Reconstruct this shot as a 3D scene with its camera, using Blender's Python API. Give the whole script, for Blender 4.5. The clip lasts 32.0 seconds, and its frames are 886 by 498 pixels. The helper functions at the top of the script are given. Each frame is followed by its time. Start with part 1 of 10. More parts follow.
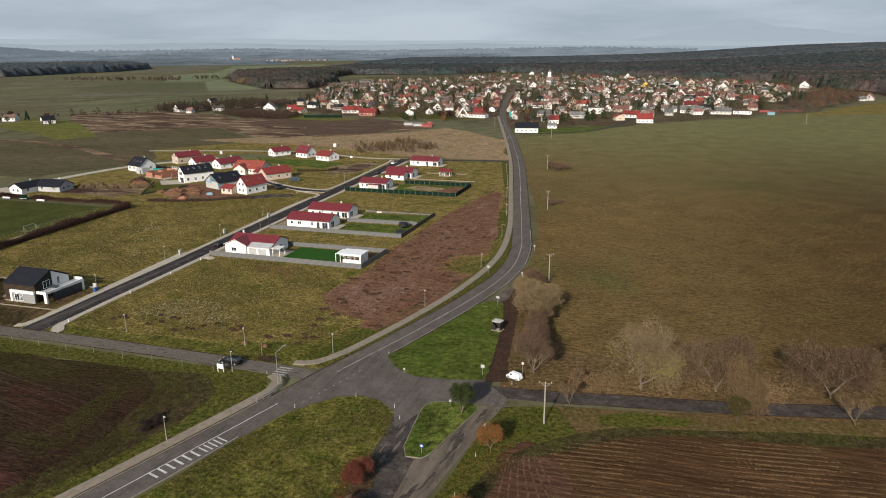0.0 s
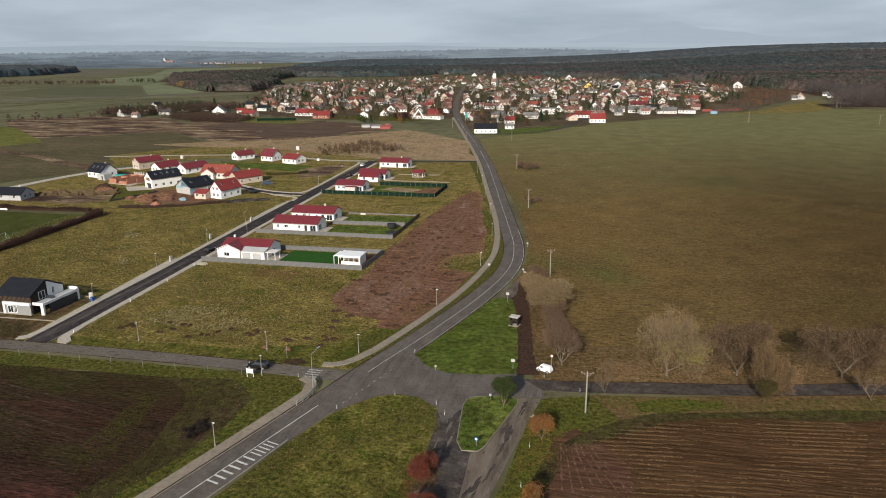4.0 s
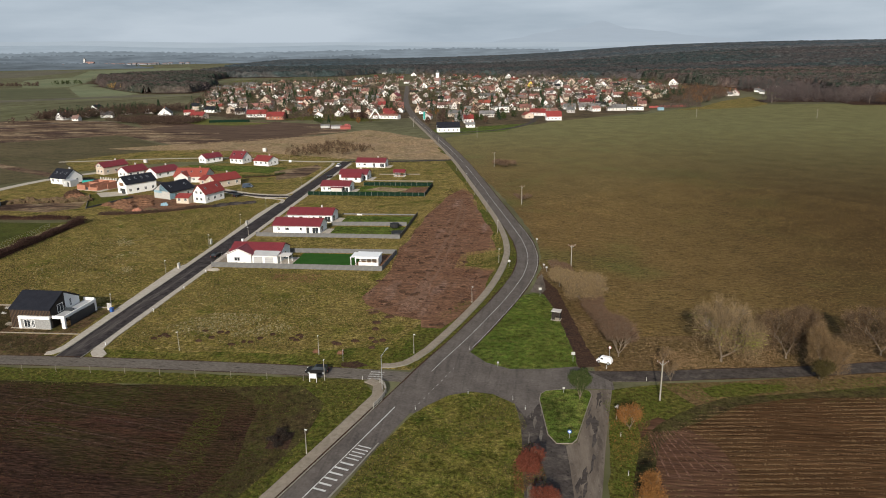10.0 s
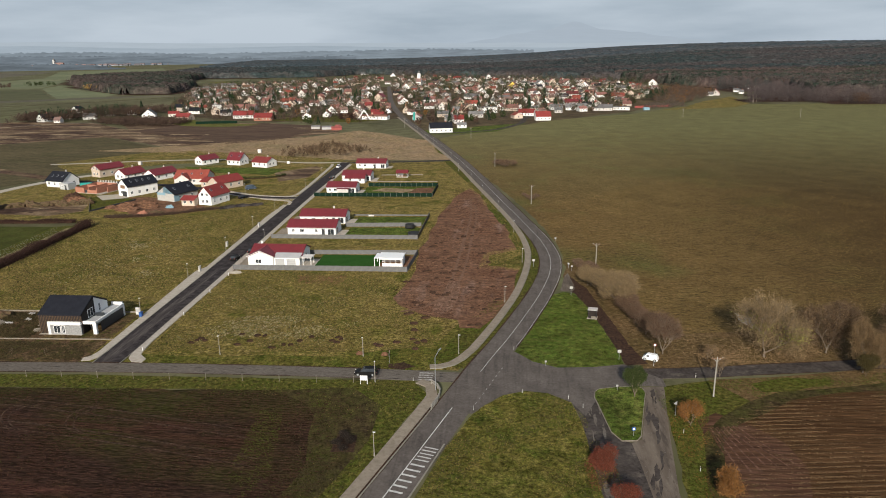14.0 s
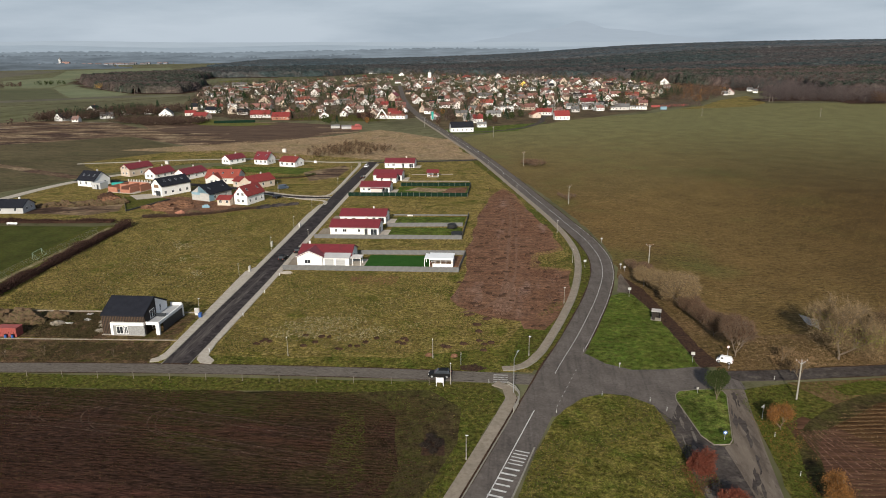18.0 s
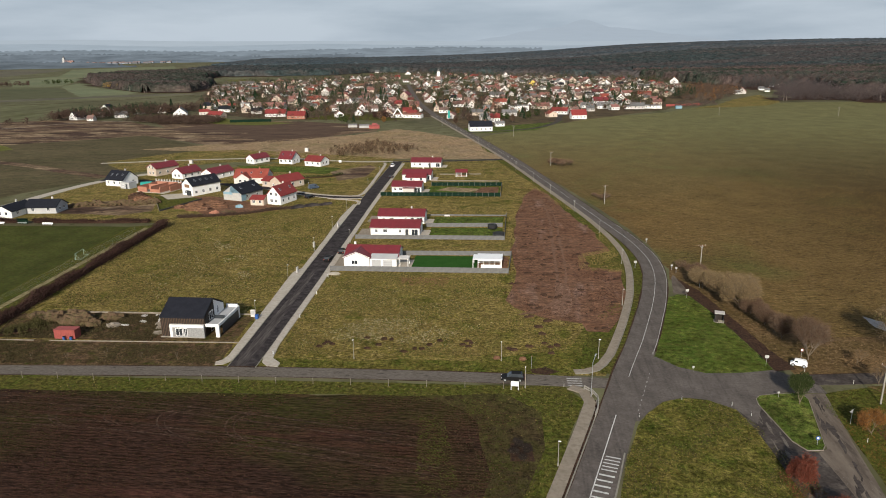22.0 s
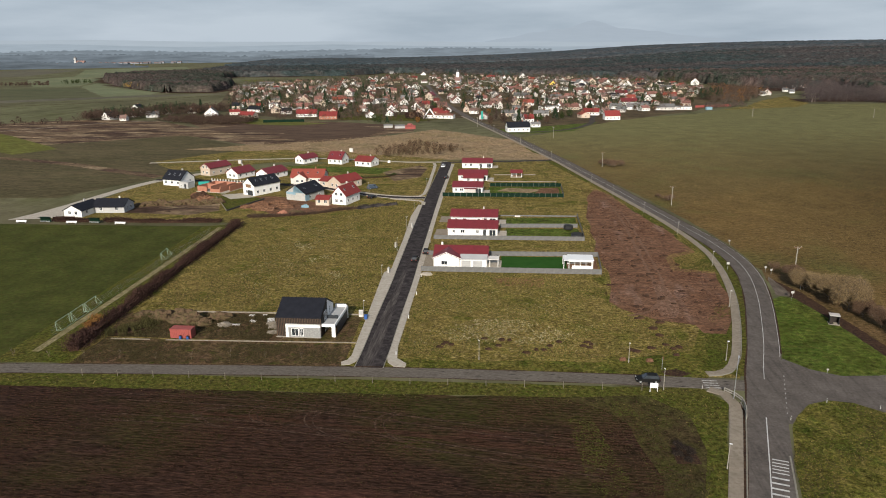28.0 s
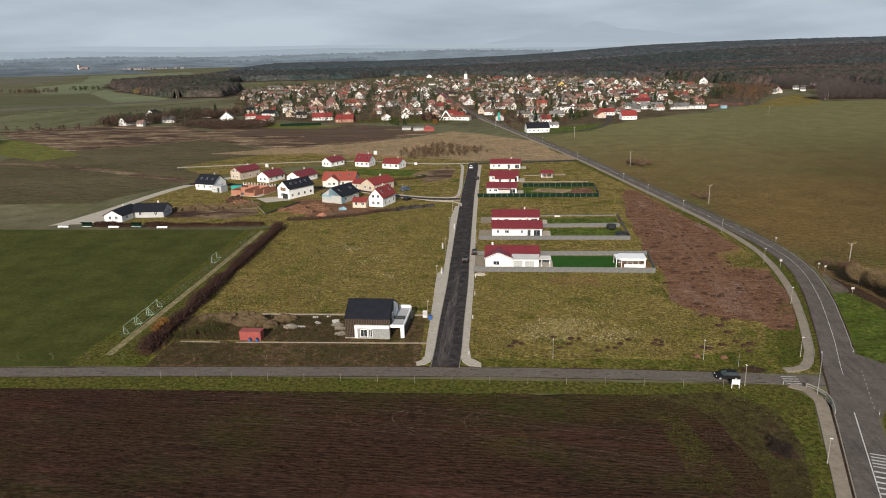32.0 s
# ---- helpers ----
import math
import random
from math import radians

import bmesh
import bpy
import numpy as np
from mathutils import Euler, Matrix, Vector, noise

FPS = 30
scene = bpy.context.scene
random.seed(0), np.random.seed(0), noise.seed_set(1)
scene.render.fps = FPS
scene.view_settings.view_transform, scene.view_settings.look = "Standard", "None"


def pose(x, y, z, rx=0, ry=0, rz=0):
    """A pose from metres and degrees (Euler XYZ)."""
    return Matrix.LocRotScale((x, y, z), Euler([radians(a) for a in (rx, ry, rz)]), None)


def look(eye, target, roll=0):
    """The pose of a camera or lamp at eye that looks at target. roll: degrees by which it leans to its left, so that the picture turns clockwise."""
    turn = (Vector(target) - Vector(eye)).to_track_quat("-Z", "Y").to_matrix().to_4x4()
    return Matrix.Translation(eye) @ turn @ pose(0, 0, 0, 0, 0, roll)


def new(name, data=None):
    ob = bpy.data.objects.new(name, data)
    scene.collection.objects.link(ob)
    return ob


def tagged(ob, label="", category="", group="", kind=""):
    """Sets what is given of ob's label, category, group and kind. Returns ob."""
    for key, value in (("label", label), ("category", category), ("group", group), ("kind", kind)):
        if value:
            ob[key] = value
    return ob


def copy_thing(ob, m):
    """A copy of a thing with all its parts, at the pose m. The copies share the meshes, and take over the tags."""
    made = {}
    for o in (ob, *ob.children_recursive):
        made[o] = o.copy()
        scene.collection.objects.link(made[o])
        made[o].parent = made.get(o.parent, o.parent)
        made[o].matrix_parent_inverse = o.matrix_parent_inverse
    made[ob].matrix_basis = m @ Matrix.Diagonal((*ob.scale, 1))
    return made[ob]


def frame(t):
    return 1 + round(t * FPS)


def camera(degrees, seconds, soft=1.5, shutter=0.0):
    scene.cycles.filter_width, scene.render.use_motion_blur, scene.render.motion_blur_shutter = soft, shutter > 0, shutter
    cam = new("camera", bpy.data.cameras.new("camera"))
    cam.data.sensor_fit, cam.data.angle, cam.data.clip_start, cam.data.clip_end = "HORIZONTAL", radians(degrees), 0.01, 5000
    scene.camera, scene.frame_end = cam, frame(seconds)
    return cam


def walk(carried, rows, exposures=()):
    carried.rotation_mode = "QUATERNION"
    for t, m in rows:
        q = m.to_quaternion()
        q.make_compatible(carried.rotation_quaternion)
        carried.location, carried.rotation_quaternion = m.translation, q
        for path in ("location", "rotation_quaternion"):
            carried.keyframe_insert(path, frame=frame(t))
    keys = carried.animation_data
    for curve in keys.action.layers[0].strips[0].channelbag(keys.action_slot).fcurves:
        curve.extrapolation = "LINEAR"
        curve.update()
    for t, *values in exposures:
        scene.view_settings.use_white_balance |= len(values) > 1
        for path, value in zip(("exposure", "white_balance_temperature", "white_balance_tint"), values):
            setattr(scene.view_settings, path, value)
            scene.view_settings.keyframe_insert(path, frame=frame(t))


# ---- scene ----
cam = camera(64.9, 32.0, soft=1.0)

PATH = [
    (0, (127.619, -109.667, 59.282), (127.021, -107.84, 58.733), -0.3),
    (0.5, (125.801, -110.599, 59.302), (125.224, -108.764, 58.755), -0.4),
    (1, (123.913, -111.49, 59.316), (123.358, -109.648, 58.769), -0.5),
    (1.5, (121.974, -112.382, 59.317), (121.444, -110.532, 58.771), -0.4),
    (2, (119.98, -113.277, 59.294), (119.469, -111.422, 58.749), -0.4),
    (2.5, (117.98, -114.116, 59.265), (117.487, -112.255, 58.721), -0.4),
    (3, (115.994, -114.909, 59.227), (115.519, -113.044, 58.683), -0.4),
    (3.5, (113.997, -115.569, 59.194), (113.542, -113.699, 58.65), -0.4),
    (5.5, (106.048, -117.579, 59.111), (105.674, -115.692, 58.563), -0.5),
    (6, (104.032, -118.028, 59.098), (103.678, -116.137, 58.55), -0.6),
    (6.5, (102.034, -118.446, 59.079), (101.702, -116.551, 58.531), -0.5),
    (7, (100.024, -118.816, 59.063), (99.709, -116.918, 58.515), -0.6),
    (7.5, (97.998, -119.155, 59.049), (97.696, -117.255, 58.501), -0.6),
    (8, (96.003, -119.488, 59.017), (95.711, -117.587, 58.469), -0.6),
    (8.5, (94.05, -119.823, 58.975), (93.768, -117.92, 58.426), -0.6),
    (9, (92.169, -120.103, 58.942), (91.9, -118.199, 58.394), -0.5),
    (9.5, (90.31, -120.293, 58.953), (90.05, -118.387, 58.404), -0.6),
    (10, (88.46, -120.461, 58.968), (88.21, -118.554, 58.421), -0.6),
    (10.5, (86.625, -120.622, 58.985), (86.386, -118.713, 58.438), -0.6),
    (11, (84.813, -120.851, 58.984), (84.587, -118.94, 58.438), -0.6),
    (11.5, (83.099, -121.118, 58.975), (82.887, -119.205, 58.429), -0.6),
    (12, (81.438, -121.381, 58.968), (81.239, -119.467, 58.423), -0.6),
    (12.5, (79.787, -121.578, 58.96), (79.6, -119.663, 58.415), -0.6),
    (13, (78.118, -121.713, 58.947), (77.938, -119.797, 58.402), -0.6),
    (13.5, (76.402, -121.75, 58.929), (76.22, -119.835, 58.383), -0.6),
    (14, (74.684, -121.755, 58.906), (74.504, -119.839, 58.36), -0.6),
    (14.5, (72.955, -121.766, 58.896), (72.774, -119.851, 58.349), -0.6),
    (16.5, (66.109, -121.831, 58.97), (65.924, -119.917, 58.421), -0.6),
    (17, (64.48, -121.817, 58.985), (64.294, -119.903, 58.437), -0.6),
    (17.5, (62.819, -121.825, 59.018), (62.633, -119.91, 58.47), -0.6),
    (18, (61.144, -121.854, 59.064), (60.956, -119.94, 58.516), -0.6),
    (18.5, (59.49, -121.781, 59.098), (59.302, -119.867, 58.549), -0.7),
    (19, (57.883, -121.676, 59.118), (57.695, -119.762, 58.57), -0.6),
    (19.5, (56.319, -121.57, 59.1), (56.13, -119.656, 58.552), -0.6),
    (20, (54.705, -121.491, 59.091), (54.516, -119.577, 58.542), -0.6),
    (20.5, (53.03, -121.495, 59.106), (52.839, -119.582, 58.557), -0.6),
    (21, (51.311, -121.425, 59.137), (51.121, -119.512, 58.586), -0.6),
    (21.5, (49.547, -121.348, 59.178), (49.357, -119.435, 58.627), -0.5),
    (22, (47.702, -121.295, 59.222), (47.511, -119.382, 58.671), -0.6),
    (22.5, (45.795, -121.304, 59.267), (45.603, -119.391, 58.716), -0.5),
    (23, (43.877, -121.36, 59.305), (43.684, -119.447, 58.755), -0.6),
    (23.5, (41.943, -121.422, 59.321), (41.748, -119.509, 58.771), -0.6),
    (24, (39.99, -121.53, 59.321), (39.793, -119.617, 58.771), -0.6),
    (24.5, (37.988, -121.618, 59.303), (37.789, -119.706, 58.753), -0.5),
    (25, (35.985, -121.758, 59.29), (35.786, -119.845, 58.74), -0.5),
    (25.5, (33.954, -121.978, 59.289), (33.754, -120.066, 58.739), -0.5),
    (27.5, (25.771, -122.886, 59.26), (25.567, -120.973, 58.712), -0.6),
    (28, (23.728, -123.194, 59.241), (23.523, -121.281, 58.692), -0.5),
    (28.5, (21.71, -123.551, 59.214), (21.504, -121.639, 58.665), -0.5),
    (29, (19.703, -123.901, 59.19), (19.496, -121.989, 58.64), -0.5),
    (29.5, (17.738, -124.214, 59.172), (17.53, -122.302, 58.622), -0.6),
    (30, (15.858, -124.481, 59.156), (15.648, -122.57, 58.607), -0.6),
    (30.5, (14.064, -124.747, 59.139), (13.852, -122.835, 58.591), -0.7),
    (31, (12.421, -125.005, 59.132), (12.205, -123.093, 58.585), -0.9),
    (31.5, (11.015, -125.171, 59.136), (10.798, -123.259, 58.591), -1.0),
    (32, (9.763, -125.252, 59.148), (9.552, -123.338, 58.605), -1.2),
]
walk(cam, [(t, look(e, g, r)) for t, e, g, r in PATH])

# ---- light ----
world = bpy.data.worlds.new("sky")
scene.world = world
world.use_nodes = True
SUN_EL, SUN_AZ = 24.0, 184.0          # degrees; azimuth clockwise from +y


def sky():
    nt = world.node_tree
    nt.nodes.clear()
    out = nt.nodes.new("ShaderNodeOutputWorld")
    bg = nt.nodes.new("ShaderNodeBackground")
    tex = nt.nodes.new("ShaderNodeTexSky")
    tex.sky_type, tex.sun_disc = "NISHITA", False
    tex.sun_elevation, tex.sun_rotation = radians(SUN_EL), radians(SUN_AZ)
    tex.air_density, tex.dust_density, tex.ozone_density = 1.0, 2.0, 1.5
    co = nt.nodes.new("ShaderNodeTexCoord")
    mp = nt.nodes.new("ShaderNodeMapping")
    mp.inputs["Scale"].default_value = (2.2, 2.2, 14.0)
    no = nt.nodes.new("ShaderNodeTexNoise")
    no.inputs["Scale"].default_value, no.inputs["Detail"].default_value = 1.3, 7.0
    no.inputs["Roughness"].default_value = 0.55
    ramp = nt.nodes.new("ShaderNodeValToRGB")
    ramp.color_ramp.elements[0].position, ramp.color_ramp.elements[1].position = 0.36, 0.66
    ramp.color_ramp.elements[0].color = (3.75, 4.5, 5.3, 1)
    ramp.color_ramp.elements[1].color = (5.3, 6.05, 6.85, 1)
    mix = nt.nodes.new("ShaderNodeMix")
    mix.data_type = "RGBA"
    sep = nt.nodes.new("ShaderNodeSeparateXYZ")
    nt.links.new(co.outputs["Generated"], sep.inputs[0])
    mr = nt.nodes.new("ShaderNodeMapRange")
    mr.inputs[1].default_value, mr.inputs[2].default_value = 0.12, 0.6
    mr.inputs[3].default_value, mr.inputs[4].default_value = 0.95, 0.2
    nt.links.new(sep.outputs[2], mr.inputs[0])
    nt.links.new(mr.outputs[0], mix.inputs[0])
    nt.links.new(co.outputs["Generated"], mp.inputs[0])
    nt.links.new(mp.outputs[0], no.inputs["Vector"])
    nt.links.new(no.outputs[0], ramp.inputs[0])
    nt.links.new(tex.outputs[0], mix.inputs[6])
    nt.links.new(ramp.outputs[0], mix.inputs[7])
    nt.links.new(mix.outputs[2], bg.inputs[0])
    bg.inputs[1].default_value = 0.1
    nt.links.new(bg.outputs[0], out.inputs[0])


sky()
sun = new("sun", bpy.data.lights.new("sun", "SUN"))
sun.data.energy, sun.data.angle, sun.data.color = 5.5, radians(0.8), (1.0, 0.925, 0.81)
_a, _e = radians(SUN_AZ), radians(SUN_EL)
TO_SUN = Vector((math.sin(_a) * math.cos(_e), math.cos(_a) * math.cos(_e), math.sin(_e)))
sun.matrix_world = Matrix.Translation((60, -200, 200)) @ TO_SUN.to_track_quat("Z", "Y").to_matrix().to_4x4()

# ---- materials ----


def blend(nt, fac, a, b):
    m = nt.nodes.new("ShaderNodeMix")
    m.data_type = "RGBA"
    for sock, v in ((m.inputs[0], fac), (m.inputs[6], a), (m.inputs[7], b)):
        if isinstance(v, bpy.types.NodeSocket):
            nt.links.new(v, sock)
        elif isinstance(v, tuple):
            sock.default_value = (*v, 1)
        else:
            sock.default_value = v
    return m.outputs[2]


def noise_fac(nt, scale, lo, hi, detail=6.0, stretch=None, turn=0.0, rough=0.6):
    co = nt.nodes.new("ShaderNodeTexCoord")
    src = co.outputs["Object"]
    if stretch:
        mp = nt.nodes.new("ShaderNodeMapping")
        mp.inputs["Rotation"].default_value = (0, 0, radians(turn))
        mp.inputs["Scale"].default_value = stretch
        nt.links.new(src, mp.inputs[0])
        src = mp.outputs[0]
    no = nt.nodes.new("ShaderNodeTexNoise")
    no.inputs["Scale"].default_value, no.inputs["Detail"].default_value = scale, detail
    no.inputs["Roughness"].default_value = rough
    nt.links.new(src, no.inputs["Vector"])
    mr = nt.nodes.new("ShaderNodeMapRange")
    mr.inputs[1].default_value, mr.inputs[2].default_value = lo, hi
    nt.links.new(no.outputs[0], mr.inputs[0])
    return mr.outputs[0]


def material(name, base, second=None, scale=1.0, third=None, scale3=8.0, rough=0.8, bump=0.0, bump_scale=20.0, metal=0.0,
             lo=0.35, hi=0.65, stretch=None, turn=0.0, extra=None, vary=0.0, spec=None, islands=0.0, along=None, mottle=None, east=None):
    """A surface of up to three colours mixed by noise at two sizes, with relief; vary: change from object to object;
    along: another colour that takes over northwards; east: a darkening painted in eastwards."""
    m = bpy.data.materials.new(name)
    m.use_nodes = True
    nt = m.node_tree
    bs = nt.nodes["Principled BSDF"]
    bs.inputs["Roughness"].default_value, bs.inputs["Metallic"].default_value = rough, metal
    bs.inputs["Specular IOR Level"].default_value = (0.04 if rough >= 0.9 else 0.3) if spec is None else spec
    col = base
    if second:
        col = blend(nt, noise_fac(nt, scale, lo, hi, stretch=stretch, turn=turn), col, second)
    if third:
        col = blend(nt, noise_fac(nt, scale3, 0.45, 0.75, stretch=stretch, turn=turn), col, third)
    if extra:
        for sc, a, b, colour, st in extra:
            col = blend(nt, noise_fac(nt, sc, a, b, stretch=st, turn=turn), col, colour)
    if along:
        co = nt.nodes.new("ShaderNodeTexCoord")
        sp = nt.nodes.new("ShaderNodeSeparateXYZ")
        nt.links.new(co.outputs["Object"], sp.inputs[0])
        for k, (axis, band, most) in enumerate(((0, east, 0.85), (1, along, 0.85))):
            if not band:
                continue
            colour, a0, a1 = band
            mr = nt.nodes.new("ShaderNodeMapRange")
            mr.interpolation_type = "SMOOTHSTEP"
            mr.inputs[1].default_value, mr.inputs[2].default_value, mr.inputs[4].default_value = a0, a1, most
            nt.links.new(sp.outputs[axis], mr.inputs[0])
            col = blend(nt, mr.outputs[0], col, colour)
    if mottle:
        for sc, k in mottle:
            hsv = nt.nodes.new("ShaderNodeHueSaturation")
            nt.links.new(col, hsv.inputs["Color"])
            f = noise_fac(nt, sc, 0.33, 0.67, 3.0, stretch=stretch, turn=turn)
            mr = nt.nodes.new("ShaderNodeMapRange")
            mr.inputs[3].default_value, mr.inputs[4].default_value = 1 - k, 1 + k
            nt.links.new(f, mr.inputs[0])
            nt.links.new(mr.outputs[0], hsv.inputs["Value"])
            col = hsv.outputs[0]
    if vary or islands:
        hsv = nt.nodes.new("ShaderNodeHueSaturation")
        if isinstance(col, tuple):
            hsv.inputs["Color"].default_value = (*col, 1)
        else:
            nt.links.new(col, hsv.inputs["Color"])
        mr = nt.nodes.new("ShaderNodeMapRange")
        k = vary or islands
        mr.inputs[3].default_value, mr.inputs[4].default_value = 1 - k, 1 + k
        if vary:
            rnd = nt.nodes.new("ShaderNodeObjectInfo").outputs["Random"]
        else:
            rnd = nt.nodes.new("ShaderNodeNewGeometry").outputs["Random Per Island"]
        nt.links.new(rnd, mr.inputs[0])
        nt.links.new(mr.outputs[0], hsv.inputs["Value"])
        col = hsv.outputs[0]
    if isinstance(col, tuple):
        bs.inputs["Base Color"].default_value = (*col, 1)
    else:
        nt.links.new(col, bs.inputs["Base Color"])
    if bump:
        bm_ = nt.nodes.new("ShaderNodeBump")
        bm_.inputs["Strength"].default_value, bm_.inputs["Distance"].default_value = min(1.0, bump), 0.05 if bump <= 1 else 0.05 * bump
        nt.links.new(noise_fac(nt, bump_scale, 0.2, 0.8, stretch=stretch, turn=turn), bm_.inputs["Height"])
        nt.links.new(bm_.outputs[0], bs.inputs["Normal"])
    return m


M = {}
M["meadow"] = material("rough autumn meadow", (0.124, 0.102, 0.023), (0.184, 0.133, 0.041), 0.04, (0.24, 0.178, 0.074), 0.7, 0.95, 3.0, 1.2,
                       extra=[(0.12, 0.52, 0.66, (0.075, 0.078, 0.013), None), (0.9, 0.56, 0.7, (0.065, 0.05, 0.014), None), (2.6, 0.57, 0.72, (0.06, 0.047, 0.015), None), (2.1, 0.6, 0.75, (0.26, 0.21, 0.09), None)], mottle=[(0.3, 0.29), (1.4, 0.52), (4.0, 0.45)])
M["verge"] = material("green roadside grass", (0.055, 0.072, 0.01), (0.09, 0.078, 0.02), 0.12, (0.12, 0.095, 0.026), 1.3, 0.95, 3.0, 2.0,
                      extra=[(2.0, 0.52, 0.7, (0.035, 0.045, 0.007), None), (0.5, 0.56, 0.7, (0.06, 0.05, 0.016), None)], mottle=[(1.2, 0.52), (4.0, 0.45)])
M["lawn"] = material("short green grass", (0.055, 0.09, 0.014), (0.088, 0.108, 0.022), 0.09, (0.12, 0.112, 0.032), 0.6, 0.95, 2.0, 3.0,
                     extra=[(1.8, 0.52, 0.7, (0.035, 0.055, 0.007), None), (0.4, 0.58, 0.7, (0.04, 0.05, 0.008), None)], mottle=[(0.2, 0.38), (0.9, 0.52), (4.0, 0.52)])
M["pitch"] = material("football pitch grass", (0.047, 0.056, 0.013), (0.055, 0.061, 0.014), 0.06, (0.066, 0.06, 0.018), 0.6, 0.95, 1.0, 3.0, mottle=[(0.12, 0.18), (1.0, 0.2)])
M["turf"] = material("dense garden turf", (0.022, 0.07, 0.012), (0.03, 0.085, 0.016), 0.3, None, 1, 0.95, 1.0, 4.0)
M["plough"] = material("dark ploughed soil", (0.026, 0.0145, 0.01), (0.046, 0.024, 0.016), 0.09, (0.02, 0.012, 0.009), 0.9, 0.95, 4.0, 1.0,
                       stretch=(0.35, 1.5, 1.0), turn=-2, extra=[(0.035, 0.46, 0.62, (0.034, 0.032, 0.009), (0.5, 1.0, 1.0)), (3.0, 0.5, 0.75, (0.075, 0.042, 0.03), (0.2, 1.4, 1.0)), (0.05, 0.56, 0.66, (0.07, 0.03, 0.022), (0.3, 1.6, 1.0))], mottle=[(2.0, 0.5), (0.5, 0.25)])
M["stubble"] = material("brown drilled field", (0.064, 0.031, 0.014), (0.088, 0.048, 0.022), 0.06, (0.04, 0.021, 0.01), 0.9, 0.95, 4.0, 0.8,
                        stretch=(0.1, 1.9, 1.0), turn=14, extra=[(1.9, 0.55, 0.72, (0.13, 0.085, 0.045), (0.12, 1.6, 1.0)), (4.0, 0.55, 0.75, (0.025, 0.014, 0.008), (0.5, 1.2, 1.0))], mottle=[(2.2, 0.45), (0.4, 0.2)])
# east: browner crop, with lens falloff also painted into the colour
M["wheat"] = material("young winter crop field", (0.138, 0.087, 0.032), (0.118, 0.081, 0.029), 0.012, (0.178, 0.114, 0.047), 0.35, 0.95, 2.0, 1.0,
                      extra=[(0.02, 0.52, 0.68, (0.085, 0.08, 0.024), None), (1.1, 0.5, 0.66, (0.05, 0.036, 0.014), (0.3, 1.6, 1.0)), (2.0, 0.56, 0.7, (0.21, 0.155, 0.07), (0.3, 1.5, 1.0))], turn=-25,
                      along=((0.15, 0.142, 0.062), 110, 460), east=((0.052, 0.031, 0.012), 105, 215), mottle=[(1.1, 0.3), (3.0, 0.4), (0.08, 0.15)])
M["earth"] = material("bare reddish earth", (0.155, 0.079, 0.046), (0.19, 0.105, 0.064), 0.09, (0.1, 0.052, 0.032), 0.6, 0.95, 5.0, 1.0,
                      stretch=(0.6, 1.25, 1), turn=-4, extra=[(1.5, 0.58, 0.7, (0.07, 0.038, 0.027), None), (0.12, 0.56, 0.7, (0.21, 0.13, 0.095), (1.6, 0.4, 1.0)), (0.3, 0.57, 0.7, (0.085, 0.046, 0.033), (0.45, 1.4, 1.0))], mottle=[(0.5, 0.3), (2.0, 0.4)])
M["scrub"] = material("dry orange scrub grass", (0.26, 0.182, 0.112), (0.185, 0.145, 0.07), 0.035, (0.33, 0.237, 0.156), 0.25, 0.95, 3.0, 0.6,
                      extra=[(0.1, 0.57, 0.7, (0.14, 0.094, 0.055), None), (0.7, 0.55, 0.7, (0.09, 0.06, 0.03), None)], mottle=[(0.12, 0.15), (0.5, 0.25)])
M["fallow"] = material("dark fallow field", (0.082, 0.058, 0.037), (0.105, 0.076, 0.044), 0.02, (0.07, 0.062, 0.029), 0.1, 0.95,
                       extra=[(0.05, 0.54, 0.68, (0.13, 0.098, 0.056), (1, 0.4, 1)), (0.6, 0.55, 0.7, (0.056, 0.04, 0.025), None)], mottle=[(0.02, 0.25), (0.15, 0.25), (0.6, 0.3)])
# farmland colour greyed and raised to carry the plain's haze
M["farfield"] = material("distant green fields", (0.11, 0.112, 0.057), (0.132, 0.121, 0.068), 0.004, (0.1, 0.084, 0.053), 0.007, 0.95,
                         extra=[(0.03, 0.55, 0.7, (0.06, 0.062, 0.024), (1.0, 0.4, 1.0)), (0.2, 0.55, 0.7, (0.055, 0.05, 0.022), None)], mottle=[(0.012, 0.2), (0.1, 0.2)])
M["asphalt"] = material("worn grey asphalt", (0.11, 0.094, 0.083), (0.14, 0.12, 0.105), 0.2, (0.07, 0.06, 0.054), 0.5, 0.92, 0.4, 6.0,
                        extra=[(0.6, 0.5, 0.72, (0.078, 0.067, 0.06), (1.6, 0.1, 1.0)), (0.8, 0.56, 0.76, (0.128, 0.111, 0.098), (1.6, 0.1, 1.0)), (4.0, 0.6, 0.8, (0.14, 0.125, 0.112), None)], turn=-16, mottle=[(0.25, 0.12), (2.0, 0.18)])
M["dark_asphalt"] = material("dark patched asphalt", (0.058, 0.048, 0.043), (0.078, 0.066, 0.058), 0.2, (0.04, 0.034, 0.032), 0.5, 0.92, 0.4, 6.0,
                             extra=[(0.5, 0.54, 0.66, (0.095, 0.08, 0.068), (0.5, 1.0, 1.0)), (1.2, 0.58, 0.68, (0.025, 0.021, 0.02), None)], mottle=[(0.3, 0.25), (1.5, 0.25)])
M["new_asphalt"] = material("fresh dark asphalt", (0.03, 0.025, 0.026), (0.042, 0.036, 0.036), 0.2, (0.075, 0.066, 0.062), 0.7, 0.92, 0.3, 8.0, mottle=[(0.4, 0.2), (2.0, 0.2)])
